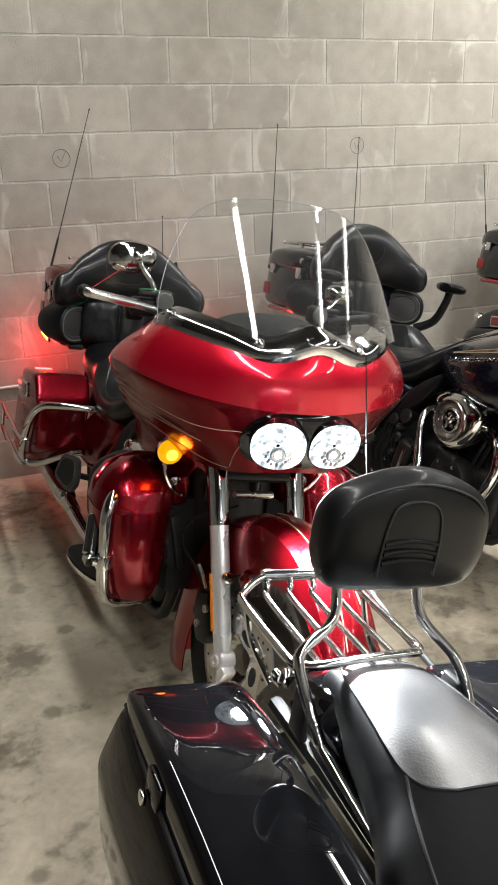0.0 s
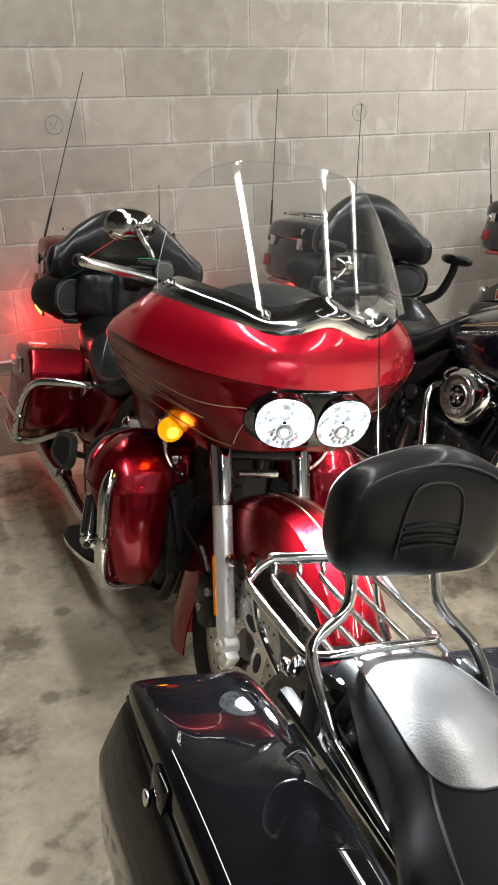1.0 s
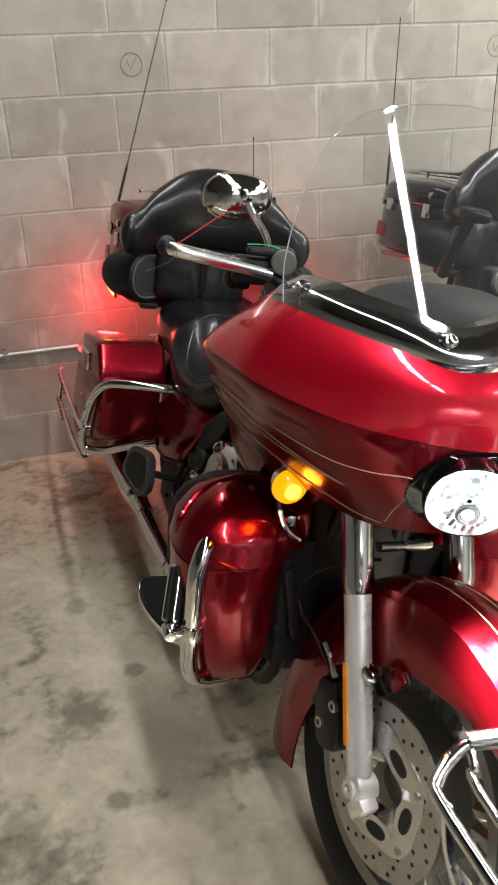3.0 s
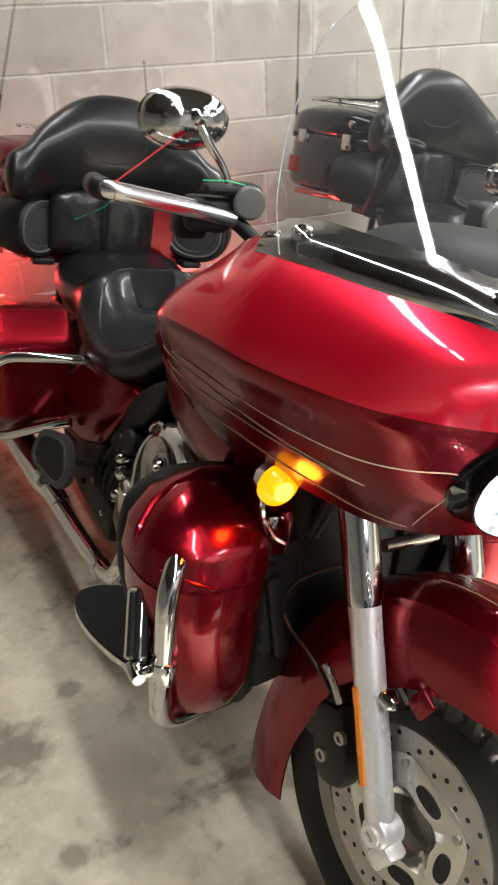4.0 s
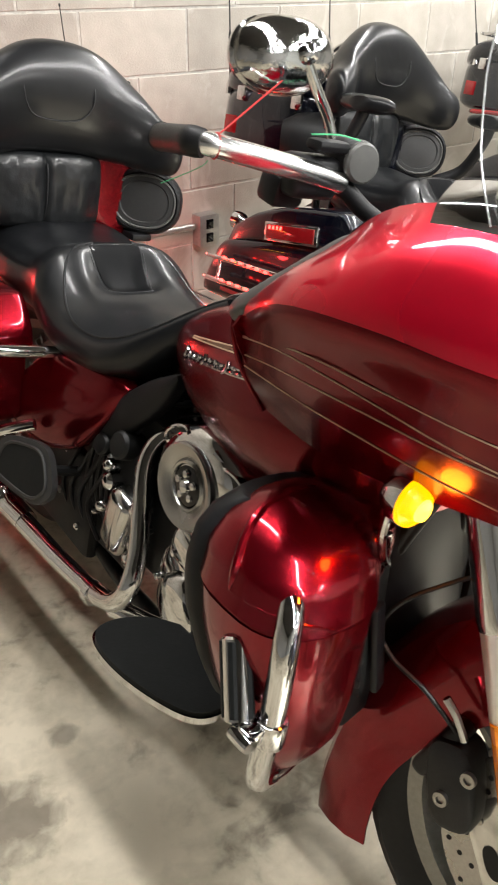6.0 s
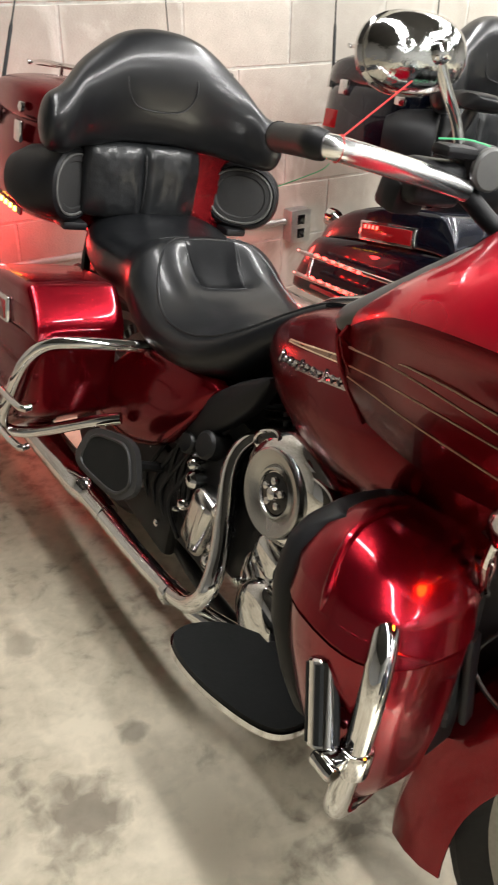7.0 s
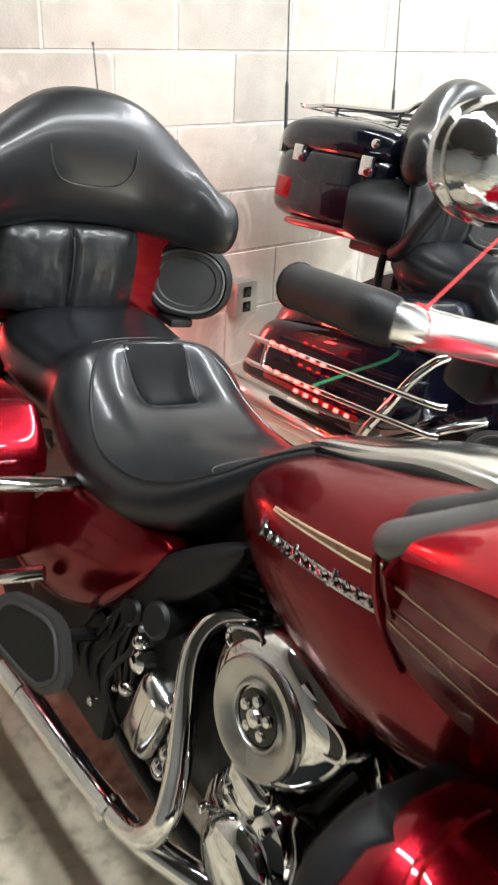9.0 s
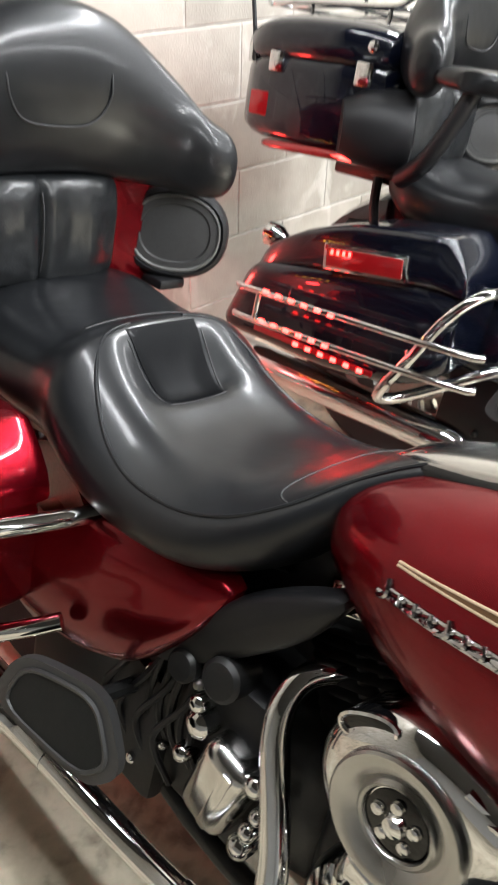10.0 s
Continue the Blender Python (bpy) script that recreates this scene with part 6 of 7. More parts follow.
def handlebar(root, cords):
    hb = part("handlebar", tube(B(), [(-0.250, -0.345, 1.133), (-0.32, -0.341, 1.144), (-0.39, -0.335, 1.154), (-0.430, -0.326, 1.159), (-0.4425, -0.308, 1.159), (-0.438, -0.285, 1.157)], [0.0135, 0.0135, 0.0130, 0.0128, 0.012, 0.011], 16, 5), POLISHED, root, "chrome swept-back handlebar with black grips")
    for s in (-1, 1):
        part("inner_bar", tube(B(), [(s * 0.12, -0.43, 1.06), (s * 0.2, -0.37, 1.095), (s * 0.24, -0.346, 1.125), (s * 0.262, -0.345, 1.134)], 0.0115, 12, 5), PLASTIC, hb)
    # left outer bar in black, its dim look put into the material
    part("outer_bar", tube(B(), mirror_pts([(-0.262, -0.341, 1.140), (-0.33, -0.33, 1.15), (-0.415, -0.318, 1.160)]), [0.0125, 0.0125, 0.012], 16, 5), PLASTIC, hb)
    part("riser", tube(B(), [(-0.12, -0.43, 1.07), (-0.05, -0.46, 1.05), (0.05, -0.46, 1.05), (0.12, -0.43, 1.07)], 0.012, 12, 5), PLASTIC, hb)
    for s in (-1, 1):
        a, b = Vector((s * 0.4425, -0.306, 1.159)), Vector((s * 0.419, -0.208, 1.149))
        g = part("grip", tube(B(), [(s * 0.4375, -0.321, 1.159), (s * 0.4415, -0.314, 1.159), a, a.lerp(b, 0.25), a.lerp(b, 0.92), a.lerp(b, 0.97), b], [0.0150, 0.0162, 0.0165, 0.0162, 0.0162, 0.0172, 0.013], 18, 4), PLASTIC, hb, "black rubber grip")
        part("grip_cap", lathe(B(), b, b - a, [(0.014, -0.002), (0.014, 0.003), (0.004, 0.005)], 16), GREYTRIM, g)
        res = part("brake_reservoir", box(B(), (s * 0.232, -0.332, 1.158), (0.052, 0.042, 0.050), 0.012, (0, 0, s * 8), 3), PLASTIC, root, "black brake fluid reservoir with round cap")
        part("reservoir_cap", lathe(B(), (s * 0.233, -0.352, 1.158), (s * 0.15, -1, 0.06), [(0.021, 0), (0.024, 0.003), (0.024, 0.009), (0.021, 0.012), (0.004, 0.013)], 24), GREYBAND, res)
        bm = B()
        box(bm, (s * 0.285, -0.325, 1.135), (0.07, 0.045, 0.05), 0.012, (0, 0, s * 6), 3)
        box(bm, (s * 0.30, -0.30, 1.115), (0.05, 0.04, 0.04), 0.01, (10, 0, 0))
        box(bm, (s * 0.275, -0.34, 1.172), (0.05, 0.03, 0.014), 0.006)
        part("switch_housing", bm, PLASTIC, root)
        # mirror: oval chrome shell on a bent stem
        c = Vector((-0.314, -0.282, 1.258)) if s < 0 else Vector((0.338, -0.262, 1.214))
        ax = Vector((s * 0.12, -0.98, 0.16)).normalized()
        u = Vector((1, s * 0.12, s * -0.06)).normalized()
        v = ax.cross(u).normalized()
        k = 1.0 if s < 0 else 0.68
        # left shell is darker chrome, its dim reflection put into the metal
        mr = part("mirror", skin_oval(c, u, v, ax, [(w * k, h * k, d) for w, h, d in ((0.060, 0.038, -0.020), (0.066, 0.0425, -0.016), (0.067, 0.043, -0.010), (0.0635, 0.0405, -0.006), (0.0635, 0.0405, -0.003), (0.065, 0.0415, 0.0), (0.062, 0.0395, 0.010), (0.050, 0.032, 0.021), (0.030, 0.019, 0.028), (0.006, 0.005, 0.030))], True), DENTCHROME if s < 0 else DARKCHROME, root, "oval chrome rear-view mirror on a bent stem")
        part("mirror_glass", skin_oval(c, u, v, ax, [(0.059 * k, 0.037 * k, -0.0205), (0.057 * k, 0.035 * k, -0.0215)], True), REFLECTOR, mr)
        part("mirror_stem", tube(B(), [c + v * -0.006 + ax * 0.026 + u * -s * 0.012, Vector((s * 0.286, -0.315, c.z - 0.03)), Vector((s * 0.262, -0.318, c.z - 0.06)), Vector((s * 0.250, -0.325, 1.165))], 0.0065, 10, 5), CHROME, mr)
        part("stem_ball", lathe(B(), c + ax * 0.026 + u * -s * 0.012, ax, [(0.011, -0.004), (0.013, 0.004), (0.010, 0.011), (0.003, 0.014)], 12), CHROME, mr)
    if cords:
        part("red_cord", tube(B(), [(-0.428, -0.331, 1.170), (-0.345, -0.322, 1.232)], 0.0009, 6, 1), STRING_R, root, "red cord tied between grip and mirror")
        part("red_cord", lathe(B(), (-0.426, -0.3265, 1.1585), (-1, 0.25, 0.05), [(0.0132, -0.0012), (0.0146, 0), (0.0132, 0.0012)], 14), STRING_R, root)
        part("green_tape", tube(B(), [(-0.432, -0.325, 1.143), (-0.437, -0.322, 1.136), (-0.452, -0.31, 1.124), (-0.472, -0.30, 1.112)], 0.0016, 6, 4, 0.3), STRING_G, root, "green tape hanging from the grip")
        part("green_tape", tube(B(), [(-0.30, -0.335, 1.182), (-0.27, -0.35, 1.186), (-0.245, -0.36, 1.183)], 0.0013, 6, 4, 0.4), STRING_G, root)


def steer(root, degrees):
    """Turn wheel, fork and fender about the steering axis."""
    p, d = Vector((0, -0.72, 0.345)), Vector((0, 0.487, 1)).normalized()
    m = Matrix.Translation(p) @ Matrix.Rotation(radians(degrees), 4, d) @ Matrix.Translation(-p)
    for ob in root.children:
        if ob.name.split(".")[0] in ("front_wheel", "fork_leg", "front_fender", "fork_brace", "brake_hose_end"):
            ob.matrix_local = Matrix.Translation((0, 0.017 if ob.name.startswith(("fork_leg", "brake_hose")) else 0, 0)) @ m


def place(root, x, y, lean, heading):
    root.matrix_world = Matrix.Translation((x, y, 0)) @ Matrix.Rotation(radians(heading), 4, "Z") @ Matrix.Rotation(radians(lean), 4, "Y")


# the red touring motorcycle, leaning on its side stand with its back to the wall
red = thing("touring_motorcycle", "candy red touring motorcycle with lit headlamps beside the wall", "motorcycle", "parked motorcycles")
place(red, -0.385, -1.55, 10.5, 0)
wheel(red, "front_wheel", FC, 0.322, 0.062, 0.238, (-1, 1))
wheel(red, "rear_wheel", RC, 0.345, 0.085, 0.215, ())
fork(red)
front_fender(red, WINE)
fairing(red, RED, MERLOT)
signals(red, LIT_AMBER)
lower_fairings(red, DEEPRED)
tank(red, MERLOT)
seat(red)
trunk(red, MERLOT, LIT_GOLD, [((-0.296, 1.215, 1.0), (-0.133, 1.471, 1.728)), ((0.25, 1.30, 1.0), (0.26, 1.48, 1.31))])
# lid redder than the merlot bag, its front's glare put into the paint
saddlebag(red, -1, MERLOT, LIT_RED, DEEPRED, REDLENS)
engine(red, CHROME)
chassis(red, MERLOT)
handlebar(red, True)
steer(red, 10)

# the dark blue-black touring motorcycle beside it
dark = thing("touring_motorcycle", "dark blue-black touring motorcycle with trunk and chrome rails", "motorcycle", "parked motorcycles")
place(dark, 0.797, -1.56, 10.5, 6)
wheel(dark, "front_wheel", FC, 0.322, 0.062, 0.238, (-1, 1))
wheel(dark, "rear_wheel", RC, 0.345, 0.085, 0.215, ())
fork(dark)
front_fender(dark, NAVY)
tank(dark, NAVY)
seat(dark)
trunk(dark, NAVY, LIT_RED, [((-0.282, 1.262, 0.985), (-0.235, 1.465, 1.626)), ((0.188, 1.265, 1.05), (0.222, 1.425, 1.639))], True, 2, True)
saddlebag(dark, -1, NAVY, LIT_RED, NAVY, LIT_RED, (0.504, 0.434), 0.345)
# covers dark, not chrome: the neighbours' shadow is put into the metal
engine(dark, DARKMETAL)
chassis(dark, NAVY)

# a further touring motorcycle, of which the trunk shows
far = thing("touring_motorcycle", "black touring motorcycle with trunk further along the wall", "motorcycle", "parked motorcycles")
place(far, 1.98, -1.47, 10.5, 0)
wheel(far, "rear_wheel", RC, 0.345, 0.085, 0.215, ())
wheel(far, "front_wheel", FC, 0.322, 0.062, 0.238, (-1, 1))
fork(far)
trunk(far, NAVY, REDLENS, [((-0.295, 1.22, 0.985), (-0.306, 1.37, 1.377))], shallow=True)
saddlebag(far, -1, NAVY, REDLENS, NAVY, REDLENS)
seat(far)
tank(far, NAVY)
chassis(far, NAVY)
engine(far, DARKMETAL)
front_fender(far, NAVY)

# ---- the black motorcycle in front, seen from above its saddlebag and seat ----
def luggage_bike():
    root = thing("cruiser_motorcycle", "black motorcycle with hard saddlebags, sissy bar and luggage rack", "motorcycle", "parked motorcycles")
    # saddlebags
    for s in (-1, 1):
        rings = []
        for y, g, dz in ((-0.375, 0.80, 0.03), (-0.365, 0.97, 0.01), (-0.15, 1.0, 0), (0.10, 1.0, 0), (0.20, 0.98, 0.005), (0.235, 0.93, 0.015), (0.245, 0.80, 0.03)):
            out = [(0.205, 0.602), (0.408, 0.602), (0.424, 0.590), (0.452, 0.500), (0.454, 0.470), (0.425, 0.300), (0.380, 0.265), (0.240, 0.265), (0.205, 0.30)]
            rim = rounded([(s * (0.325 + (x - 0.325) * g), y + 0.05 * (0.60 - z), max(z, 0.265 + dz)) for x, z in out], 2)
            rings.append(rim)
        bag = part("saddlebag", skin_rings(rings), BLACK, root, "gloss black hard saddlebag with latched lid")
        part("lid", loft_y([(-0.375, s * 0.310, 0.085, 0.605, 0.635), (-0.365, s * 0.312, 0.106, 0.600, 0.652), (-0.15, s * 0.313, 0.111, 0.598, 0.668), (0.05, s * 0.312, 0.110, 0.598, 0.664), (0.19, s * 0.311, 0.107, 0.596, 0.650), (0.240, s * 0.310, 0.098, 0.594, 0.630), (0.252, s * 0.310, 0.080, 0.60, 0.615)], 5.0, 40, 3), BLACK, bag)
        part("lid_groove", tube(B(), [(s * 0.408, 0.235, 0.600), (s * 0.420, 0.05, 0.604), (s * 0.423, -0.15, 0.604), (s * 0.420, -0.36, 0.603)], 0.006, 8, 4), PLASTIC, bag)
        lt = part("latch", box(B(), (s * 0.425, 0.0, 0.622), (0.014, 0.060, 0.045), 0.006), BLACK, bag)
        part("latch_keeper", box(B(), (s * 0.436, 0.02, 0.592), (0.010, 0.02, 0.02), 0.004), CHROME, lt)
        part("side_reflector", box(B(), (s * 0.455, -0.26, 0.46), (0.010, 0.14, 0.026), 0.004), AMBER, bag, "amber side reflector")
    # wheel, fender
    w = Vector((0, 0.02, 0.33))
    wheel(root, "rear_wheel", w, 0.33, 0.085, 0.215, (-1,))
    bm = B()
    rings = []
    for k in range(25):
        t = radians(-5 + 150 * k / 24)
        prof = [(-0.115, 0.28), (-0.117, 0.33), (-0.105, 0.37), (-0.05, 0.388), (0, 0.392), (0.05, 0.388), (0.105, 0.37), (0.117, 0.33), (0.115, 0.28)]
        prof += [(x * 0.95, r - 0.006) for x, r in prof[::-1]]
        rings.append([w + Vector((x, r * math.cos(t), r * math.sin(t))) for x, r in prof])
    skin(bm, rings)
    part("rear_fender", bm, BLACK, root, "gloss black rear fender")
    # seat
    bm = loft_y([(0.16, 0, 0.06, 0.655, 0.690), (0.14, 0, 0.09, 0.640, 0.715), (0.08, 0, 0.105, 0.620, 0.735), (0.0, 0, 0.118, 0.605, 0.745), (-0.10, 0, 0.138, 0.59, 0.742), (-0.18, 0, 0.16, 0.58, 0.722), (-0.26, 0, 0.196, 0.59, 0.70), (-0.38, 0, 0.2, 0.58, 0.665), (-0.52, 0, 0.19, 0.58, 0.675), (-0.66, 0, 0.14, 0.60, 0.71), (-0.74, 0, 0.08, 0.65, 0.74)], 3.0, 56, 6)
    skin_of = BVHTree.FromBMesh(bm)

    def upon(x, y, lift):
        return (x, y, skin_of.ray_cast(Vector((x, y, 1.2)), Vector((0, 0, -1)))[0].z + lift)

    st = part("seat", bm, PILLION, root, "black two-up seat with embossed pillion panel")
    edge = [(0.132, 0.045), (0.115, 0.070), (0.085, 0.082), (0.04, 0.091), (0.0, 0.097), (-0.05, 0.104), (-0.10, 0.110), (-0.145, 0.108), (-0.175, 0.090), (-0.190, 0.050)]
    rows = [[upon(w * i / 8, y, 0.0015) for i in range(-8, 9)] for y, w in edge]
    part("seat_panel", sheet(B(), rows, 2, 0.003), GRIPSKIN, st, "embossed leather panel")
    for s in (-1, 1):
        part("piping", tube(B(), [upon(s * w, y, 0.001) for y, w in edge], 0.0028, 6, 4), STITCH, st)
        part("piping", tube(B(), [upon(s * x, y, 0.0) for x, y in ((0.108, -0.150), (0.118, -0.18), (0.130, -0.22), (0.142, -0.27), (0.150, -0.33))], 0.0028, 6, 4), STITCH, st)
    part("piping", tube(B(), [upon(0.05 * i / 3, -0.190, 0.001) for i in range(-3, 4)], 0.0028, 6, 3), STITCH, st)
    # whip antenna on the back of the right-hand bag
    whip = part("antenna", tube(B(), [(0.205, 0.491, 0.675), (0.192, 0.491, 0.73), (0.135, 0.491, 0.966), (0.077, 0.491, 1.21)], [0.0045, 0.0022, 0.0016, 0.0012], 8, 3), PLASTIC, root, "thin black whip antenna")
    part("antenna_bracket", tube(B(), [(0.205, 0.495, 0.68), (0.208, 0.45, 0.662), (0.215, 0.33, 0.64), (0.23, 0.22, 0.62)], 0.007, 8, 3), DARKMETAL, whip)
    # sissy bar, pad and rack
    bar = part("sissy_bar", tube(B(), [(-0.140, 0.025, 0.640), (-0.158, 0.070, 0.70), (-0.168, 0.098, 0.748), (-0.158, 0.110, 0.770), (-0.108, 0.128, 0.800), (-0.094, 0.140, 0.830), (-0.090, 0.155, 0.87), (-0.07, 0.165, 0.97), (0.05, 0.165, 0.97), (0.070, 0.155, 0.87), (0.074, 0.140, 0.825), (0.088, 0.125, 0.795), (0.130, 0.105, 0.757), (0.148, 0.090, 0.735), (0.160, 0.065, 0.70), (0.165, 0.025, 0.640)], 0.0100, 14, 5), CHROME, root, "bent chrome sissy bar")
    for s in (-1, 1):
        part("bar_mount", tube(B(), [(s * 0.140, 0.045, 0.632), (s * 0.140, 0.01, 0.632), (s * 0.142, -0.09, 0.625), (s * 0.146, -0.19, 0.622), (s * 0.15, -0.30, 0.615)], [0.013, 0.017, 0.013, 0.008, 0.006], 12, 4), CHROME, bar)
        part("dock_bracket", box(B(), (s * 0.15, 0.09, 0.66), (0.016, 0.05, 0.09), 0.006), DARKMETAL, bar)
    half = [(0.164, 0.150, 0.012, 0.945, 0.995), (0.158, 0.148, 0.030, 0.905, 1.018), (0.138, 0.146, 0.038, 0.873, 1.042), (0.100, 0.144, 0.041, 0.864, 1.062), (0.05, 0.143, 0.042, 0.862, 1.078)]
    rows = [(0.009 - x, y, d, a, b) for x, y, d, a, b in half] + [(0.009, 0.142, 0.043, 0.860, 1.085)] + [(0.009 + x, y, d, a, b) for x, y, d, a, b in half[::-1]]
    pad = part("backrest_pad", padshape(rows, 30), PADSKIN, root, "black oval stitched backrest pad")
    part("pad_piping", tube(B(), [(-0.140, 0.117, 0.925), (-0.142, 0.117, 0.985), (-0.10, 0.112, 1.040), (0.009, 0.108, 1.066), (0.118, 0.112, 1.040), (0.160, 0.117, 0.985), (0.158, 0.117, 0.925)], 0.0024, 6, 6), STITCH, pad)
    part("pad_stitch", tube(B(), [(-0.056, 0.0995, 0.905), (-0.054, 0.0995, 0.98), (-0.040, 0.1015, 1.026), (0, 0.1025, 1.038), (0.040, 0.1015, 1.026), (0.054, 0.0995, 0.98), (0.056, 0.0995, 0.905)], 0.0022, 6, 6), STITCH, pad)
    for k in range(3):
        z = 0.968 - 0.017 * k
        part("pad_ridge", tube(B(), [(-0.052, 0.0995, z - 0.006), (-0.02, 0.0985, z), (0.02, 0.0985, z), (0.052, 0.0995, z - 0.006)], 0.004, 8, 5), PADSKIN, pad)
    rk = part("luggage_rack", tube(B(), [(-0.160, 0.112, 0.736), (-0.12, 0.106, 0.737), (-0.036, 0.114, 0.740), (0.06, 0.120, 0.740), (0.088, 0.124, 0.740), (0.098, 0.145, 0.738), (0.100, 0.20, 0.736), (0.100, 0.345, 0.735), (0.092, 0.375, 0.740), (0.060, 0.400, 0.749), (0.02, 0.407, 0.752), (-0.085, 0.407, 0.752), (-0.125, 0.398, 0.745), (-0.158, 0.375, 0.730), (-0.168, 0.345, 0.728), (-0.169, 0.20, 0.732), (-0.168, 0.13, 0.735), (-0.160, 0.112, 0.736)], 0.0082, 12, 5), CHROME, root, "chrome luggage rack with slanting bars")
    part("rack_edge", tube(B(), [(-0.105, 0.409, 0.752), (0.045, 0.409, 0.752)], 0.0125, 12, 1), CHROME, rk)
    for sx in (-0.110, -0.058, -0.006, 0.046):
        part("rack_bar", tube(B(), [(sx + 0.01, 0.407, 0.750), (sx + 0.008, 0.385, 0.738), (sx, 0.355, 0.726), (sx - 0.004, 0.115, 0.732)], 0.0062, 10, 4), CHROME, rk)
    for s in (-1, 1):
        part("rack_strut", tube(B(), [(s * 0.13 - 0.035, 0.34, 0.73), (s * 0.13 - 0.02, 0.32, 0.66), (s * 0.125, 0.26, 0.60)], 0.007, 8, 4), CHROME, rk)
    for k in range(9):
        random.seed(k)
        part("hardware", lathe(B(), (-0.11 + 0.012 * k, 0.24 + 0.02 * math.sin(k * 2.1), 0.60 + 0.012 * math.cos(k * 1.7)), (random.uniform(-1, 1), random.uniform(-0.5, 1), 1), [(0.012, 0), (0.014, 0.015), (0.009, 0.03), (0.004, 0.034)], 12), CHROME, root)
    bm = B()
    for s in (-1, 1):
        tube(bm, [(s * 0.14, -0.45, 0.35), (s * 0.13, 0.02, 0.33)], 0.022, 8, 1)
        tube(bm, [(s * 0.12, -0.5, 0.55), (s * 0.13, -0.2, 0.60), (s * 0.14, 0.2, 0.60)], 0.016, 8, 3)
    box(bm, (0, -0.42, 0.40), (0.22, 0.3, 0.28), 0.04)
    part("frame", bm, DARKMETAL, root)
    part("side_stand", tube(B(), [(0.13, -0.35, 0.30), (0.22, -0.42, 0.12), (0.27, -0.46, -0.05)], 0.012, 10, 3), DARKMETAL, root)
    # front half: wheel, fork, tank, bars, lamp
    built = set(root.children)
    wheel(root, "front_wheel", FC, 0.322, 0.062, 0.238, (-1, 1))
    fork(root)
    front_fender(root, BLACK)
    tank(root, BLACK)
    handlebar(root, False)
    lamp = part("headlamp", lathe(B(), (0, -0.56, 0.90), (0, -1, 0), [(0.02, 0), (0.06, 0.02), (0.085, 0.07), (0.088, 0.10), (0.080, 0.105)], 28), CHROME, root, "round chrome headlamp")
    part("lens", lathe(B(), (0, -0.66, 0.90), (0, -1, 0), [(0.080, 0), (0.06, 0.012), (0.005, 0.02)], 28), LENSGLASS, lamp)
    part("crankcase", box(B(), (0, -0.10, 0.33), (0.26, 0.50, 0.30), 0.06, None, 3), DARKMETAL, root)
    for lean in (-22.5, 22.5):
        part("cylinder", box(B(), (0, -0.09 + 0.0035 * lean, 0.54), (0.17, 0.17, 0.26), 0.04, (-lean, 0, 0), 3), DARKMETAL, root)
    for ob in set(root.children) - built:
        ob.location.y -= 0.78
    return root


black = luggage_bike()
place(black, -0.49, -3.08, 11.5, 0)

# ---- fixtures on the wall ----
pipe = tagged(new("conduit", finish(tube(B(), [(-5.4, -0.03, 0.48), (0.60, -0.03, 0.48)], 0.0125, 12, 1), "conduit", GALV)), "thin galvanised conduit along the block wall", "conduit")
for sx in (-2.2, -0.95, 0.30):
    part("pipe_strap", box(B(), (sx, -0.024, 0.48), (0.02, 0.035, 0.042), 0.003), GALV, pipe)
outlet = thing("outlet_box", "grey metal outlet box with double socket on the wall", "outlet")
part("box_body", box(B(), (0.655, -0.028, 0.462), (0.085, 0.055, 0.12), 0.006), GALV, outlet)
face = part("face_plate", box(B(), (0.655, -0.058, 0.462), (0.088, 0.004, 0.122), 0.002), GALV, outlet)
for dz in (-0.026, 0.026):
    part("socket", box(B(), (0.655, -0.061, 0.462 + dz), (0.032, 0.004, 0.036), 0.0015), BLACK, face)

# pencil rings on the blocks
for mx, mz in ((-0.333, 1.52), (1.199, 1.535)):
    ring = [(mx + 0.040 * math.cos(a * 0.55), -0.0015, mz + 0.040 * math.sin(a * 0.55)) for a in range(13)]
    mk = tagged(new("pencil_mark", finish(tube(B(), ring, 0.0011, 5, 2), "pencil_mark", PENCIL)), "pencilled ring with a tick on the block wall", "wall mark", "wall marks")
    part("tick", tube(B(), [(mx - 0.016, -0.0015, mz + 0.012), (mx - 0.004, -0.0015, mz - 0.016), (mx + 0.020, -0.0015, mz + 0.026)], 0.0011, 5, 1), PENCIL, mk)

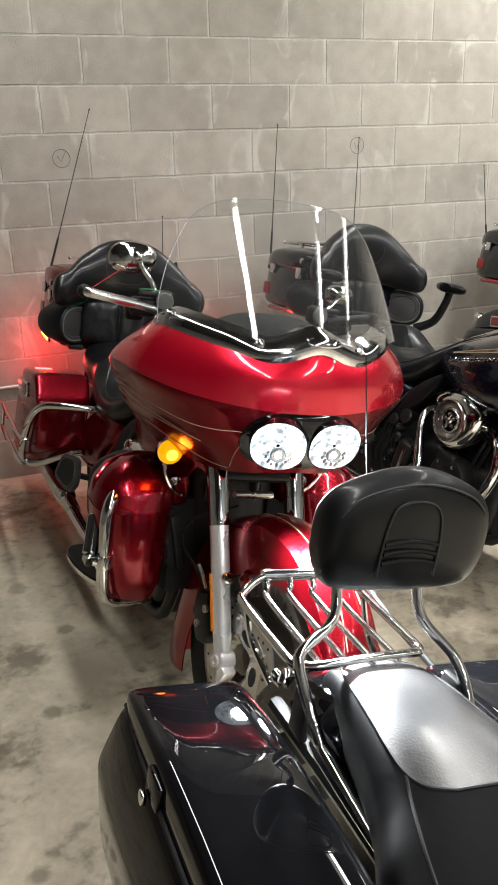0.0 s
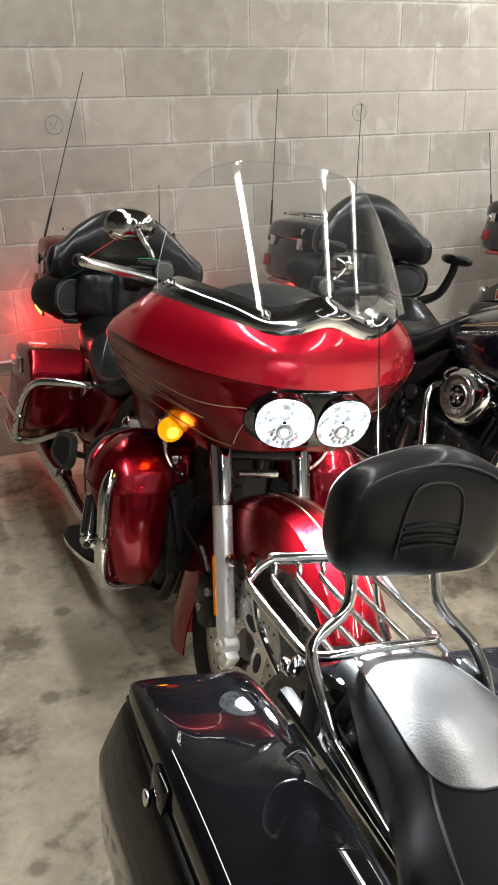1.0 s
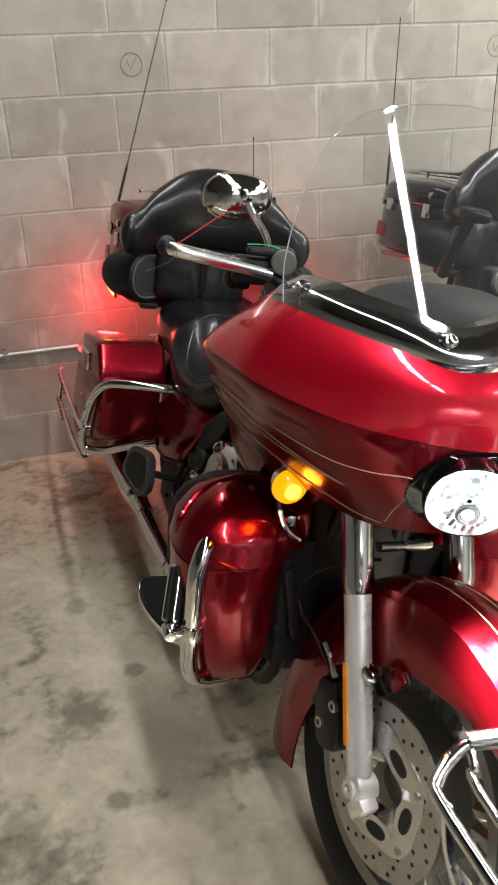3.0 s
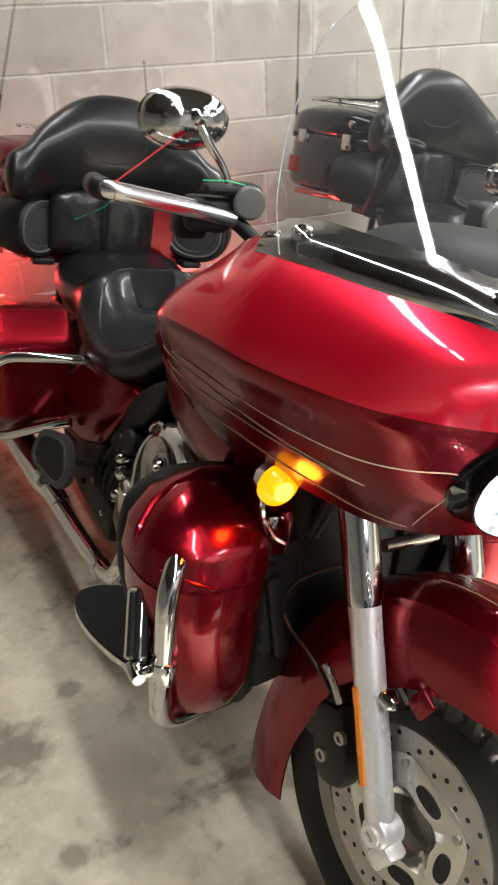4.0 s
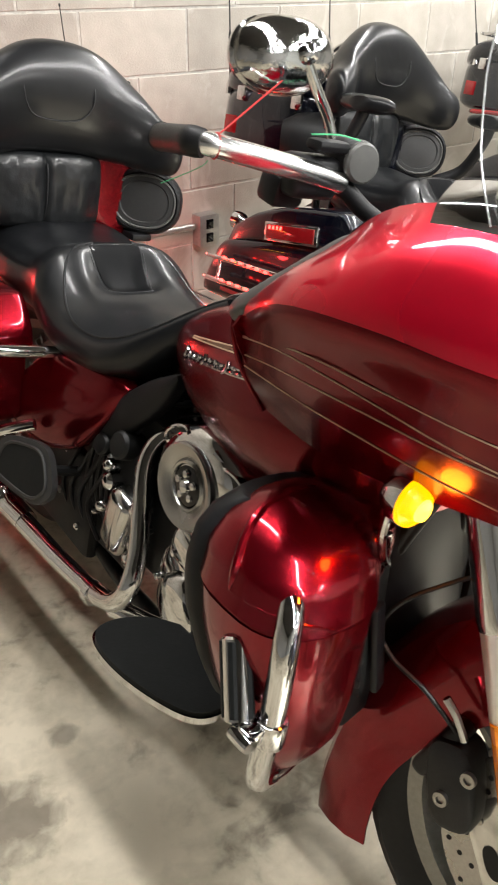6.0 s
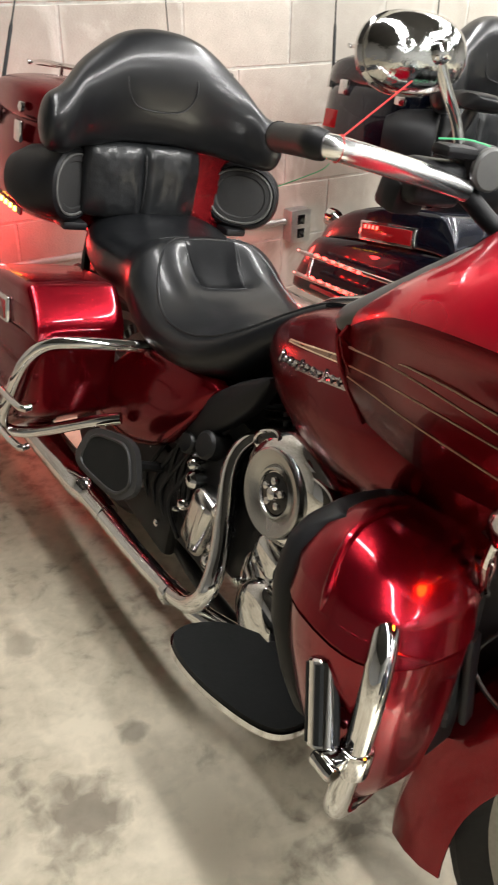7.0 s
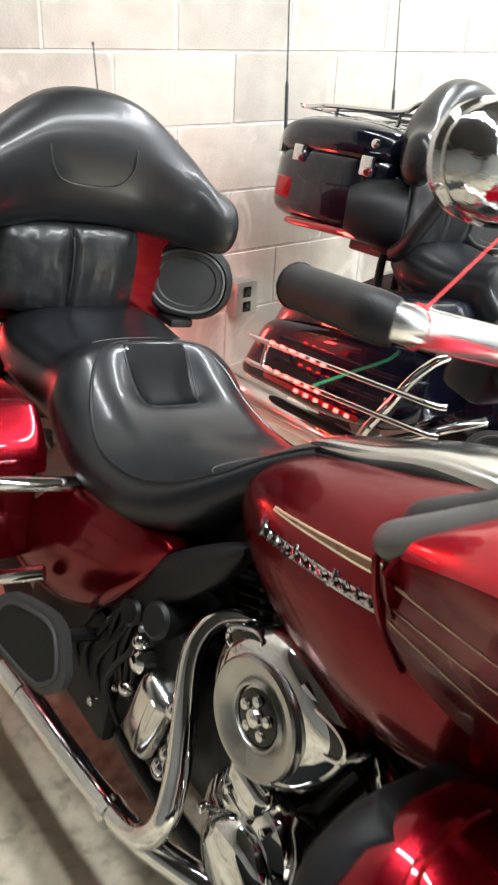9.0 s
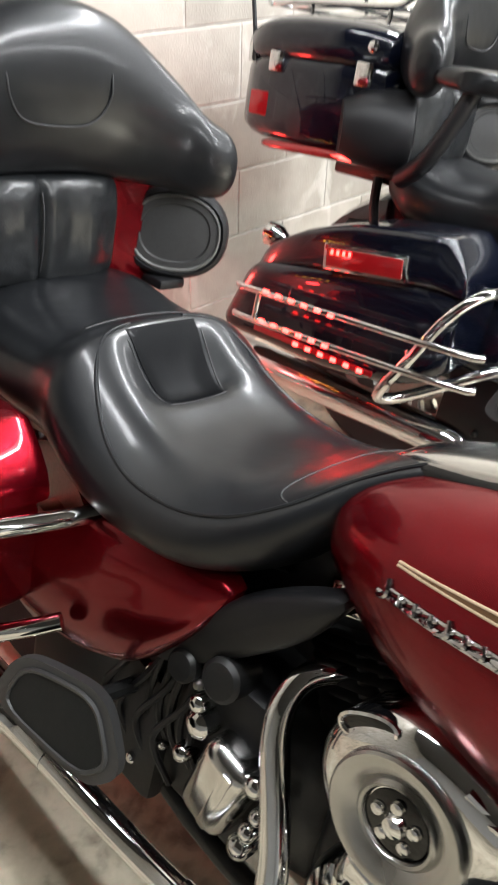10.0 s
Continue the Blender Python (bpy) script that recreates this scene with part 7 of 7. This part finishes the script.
# lamps of the motorcycles
for hx, hz, dx in ((-0.290, 0.915, 0.26), (-0.148, 0.89, 0.22)):
    spot("headlight_beam", (hx, -2.428, hz), (hx + dx, -3.2, 0.42), 230, 136, (0.92, 0.97, 1.0), 0.6)
point("signal_glow", (-0.474, -2.150, 0.832), 0.3, (1.0, 0.20, 0.01), 0.02)
point("diode_glow", (-0.53, -0.16, 0.66), 2.8, (1.0, 0.03, 0.03), 0.04)
point("diode_glow", (0.22, -0.14, 0.55), 2.6, (1.0, 0.04, 0.03), 0.04)

# ---- the block wall, piece by piece ----
def block_mesh(w, name="block"):
    """One block face with a rounded edge, 10 mm joint all round."""
    h, d, c = 0.2032 - 0.007, 0.014, 0.0022
    ww = w - 0.007
    bm = B()
    skin(bm, [[(-ww / 2, 0.014, -h / 2), (ww / 2, 0.014, -h / 2), (ww / 2, 0.014, h / 2), (-ww / 2, 0.014, h / 2)],
              [(-ww / 2, c, -h / 2), (ww / 2, c, -h / 2), (ww / 2, c, h / 2), (-ww / 2, c, h / 2)],
              [(-ww / 2 + c, 0, -h / 2 + c), (ww / 2 - c, 0, -h / 2 + c), (ww / 2 - c, 0, h / 2 - c), (-ww / 2 + c, 0, h / 2 - c)]])
    return bm


shared = finish(block_mesh(0.4064), "block", BLOCK, 20)
rest = B()
random.seed(5)
for row in range(15):
    z = 0.2032 * (row + 0.5)
    off = 0.0 if row % 2 == 0 else 0.2032
    for k in range(-13, 17):
        x = off + 0.4064 * (k + 0.5)
        dy = random.uniform(-0.0008, 0.0008)
        if -1.9 < x < 3.3 and row < 12:
            ob = new("block", shared)
            ob.parent = wall_back
            ob.location = (x, dy, z)
        else:
            b2 = block_mesh(0.4064)
            bmesh.ops.translate(b2, vec=(x, dy, z), verts=b2.verts)
            me = bpy.data.meshes.new("tmp")
            b2.to_mesh(me)
            b2.free()
            rest.from_mesh(me)
            bpy.data.meshes.remove(me)
far_blocks = new("far_blocks", finish(rest, "far_blocks", BLOCK, 20))
far_blocks.parent = wall_back
tagged(far_blocks, kind="stuff")
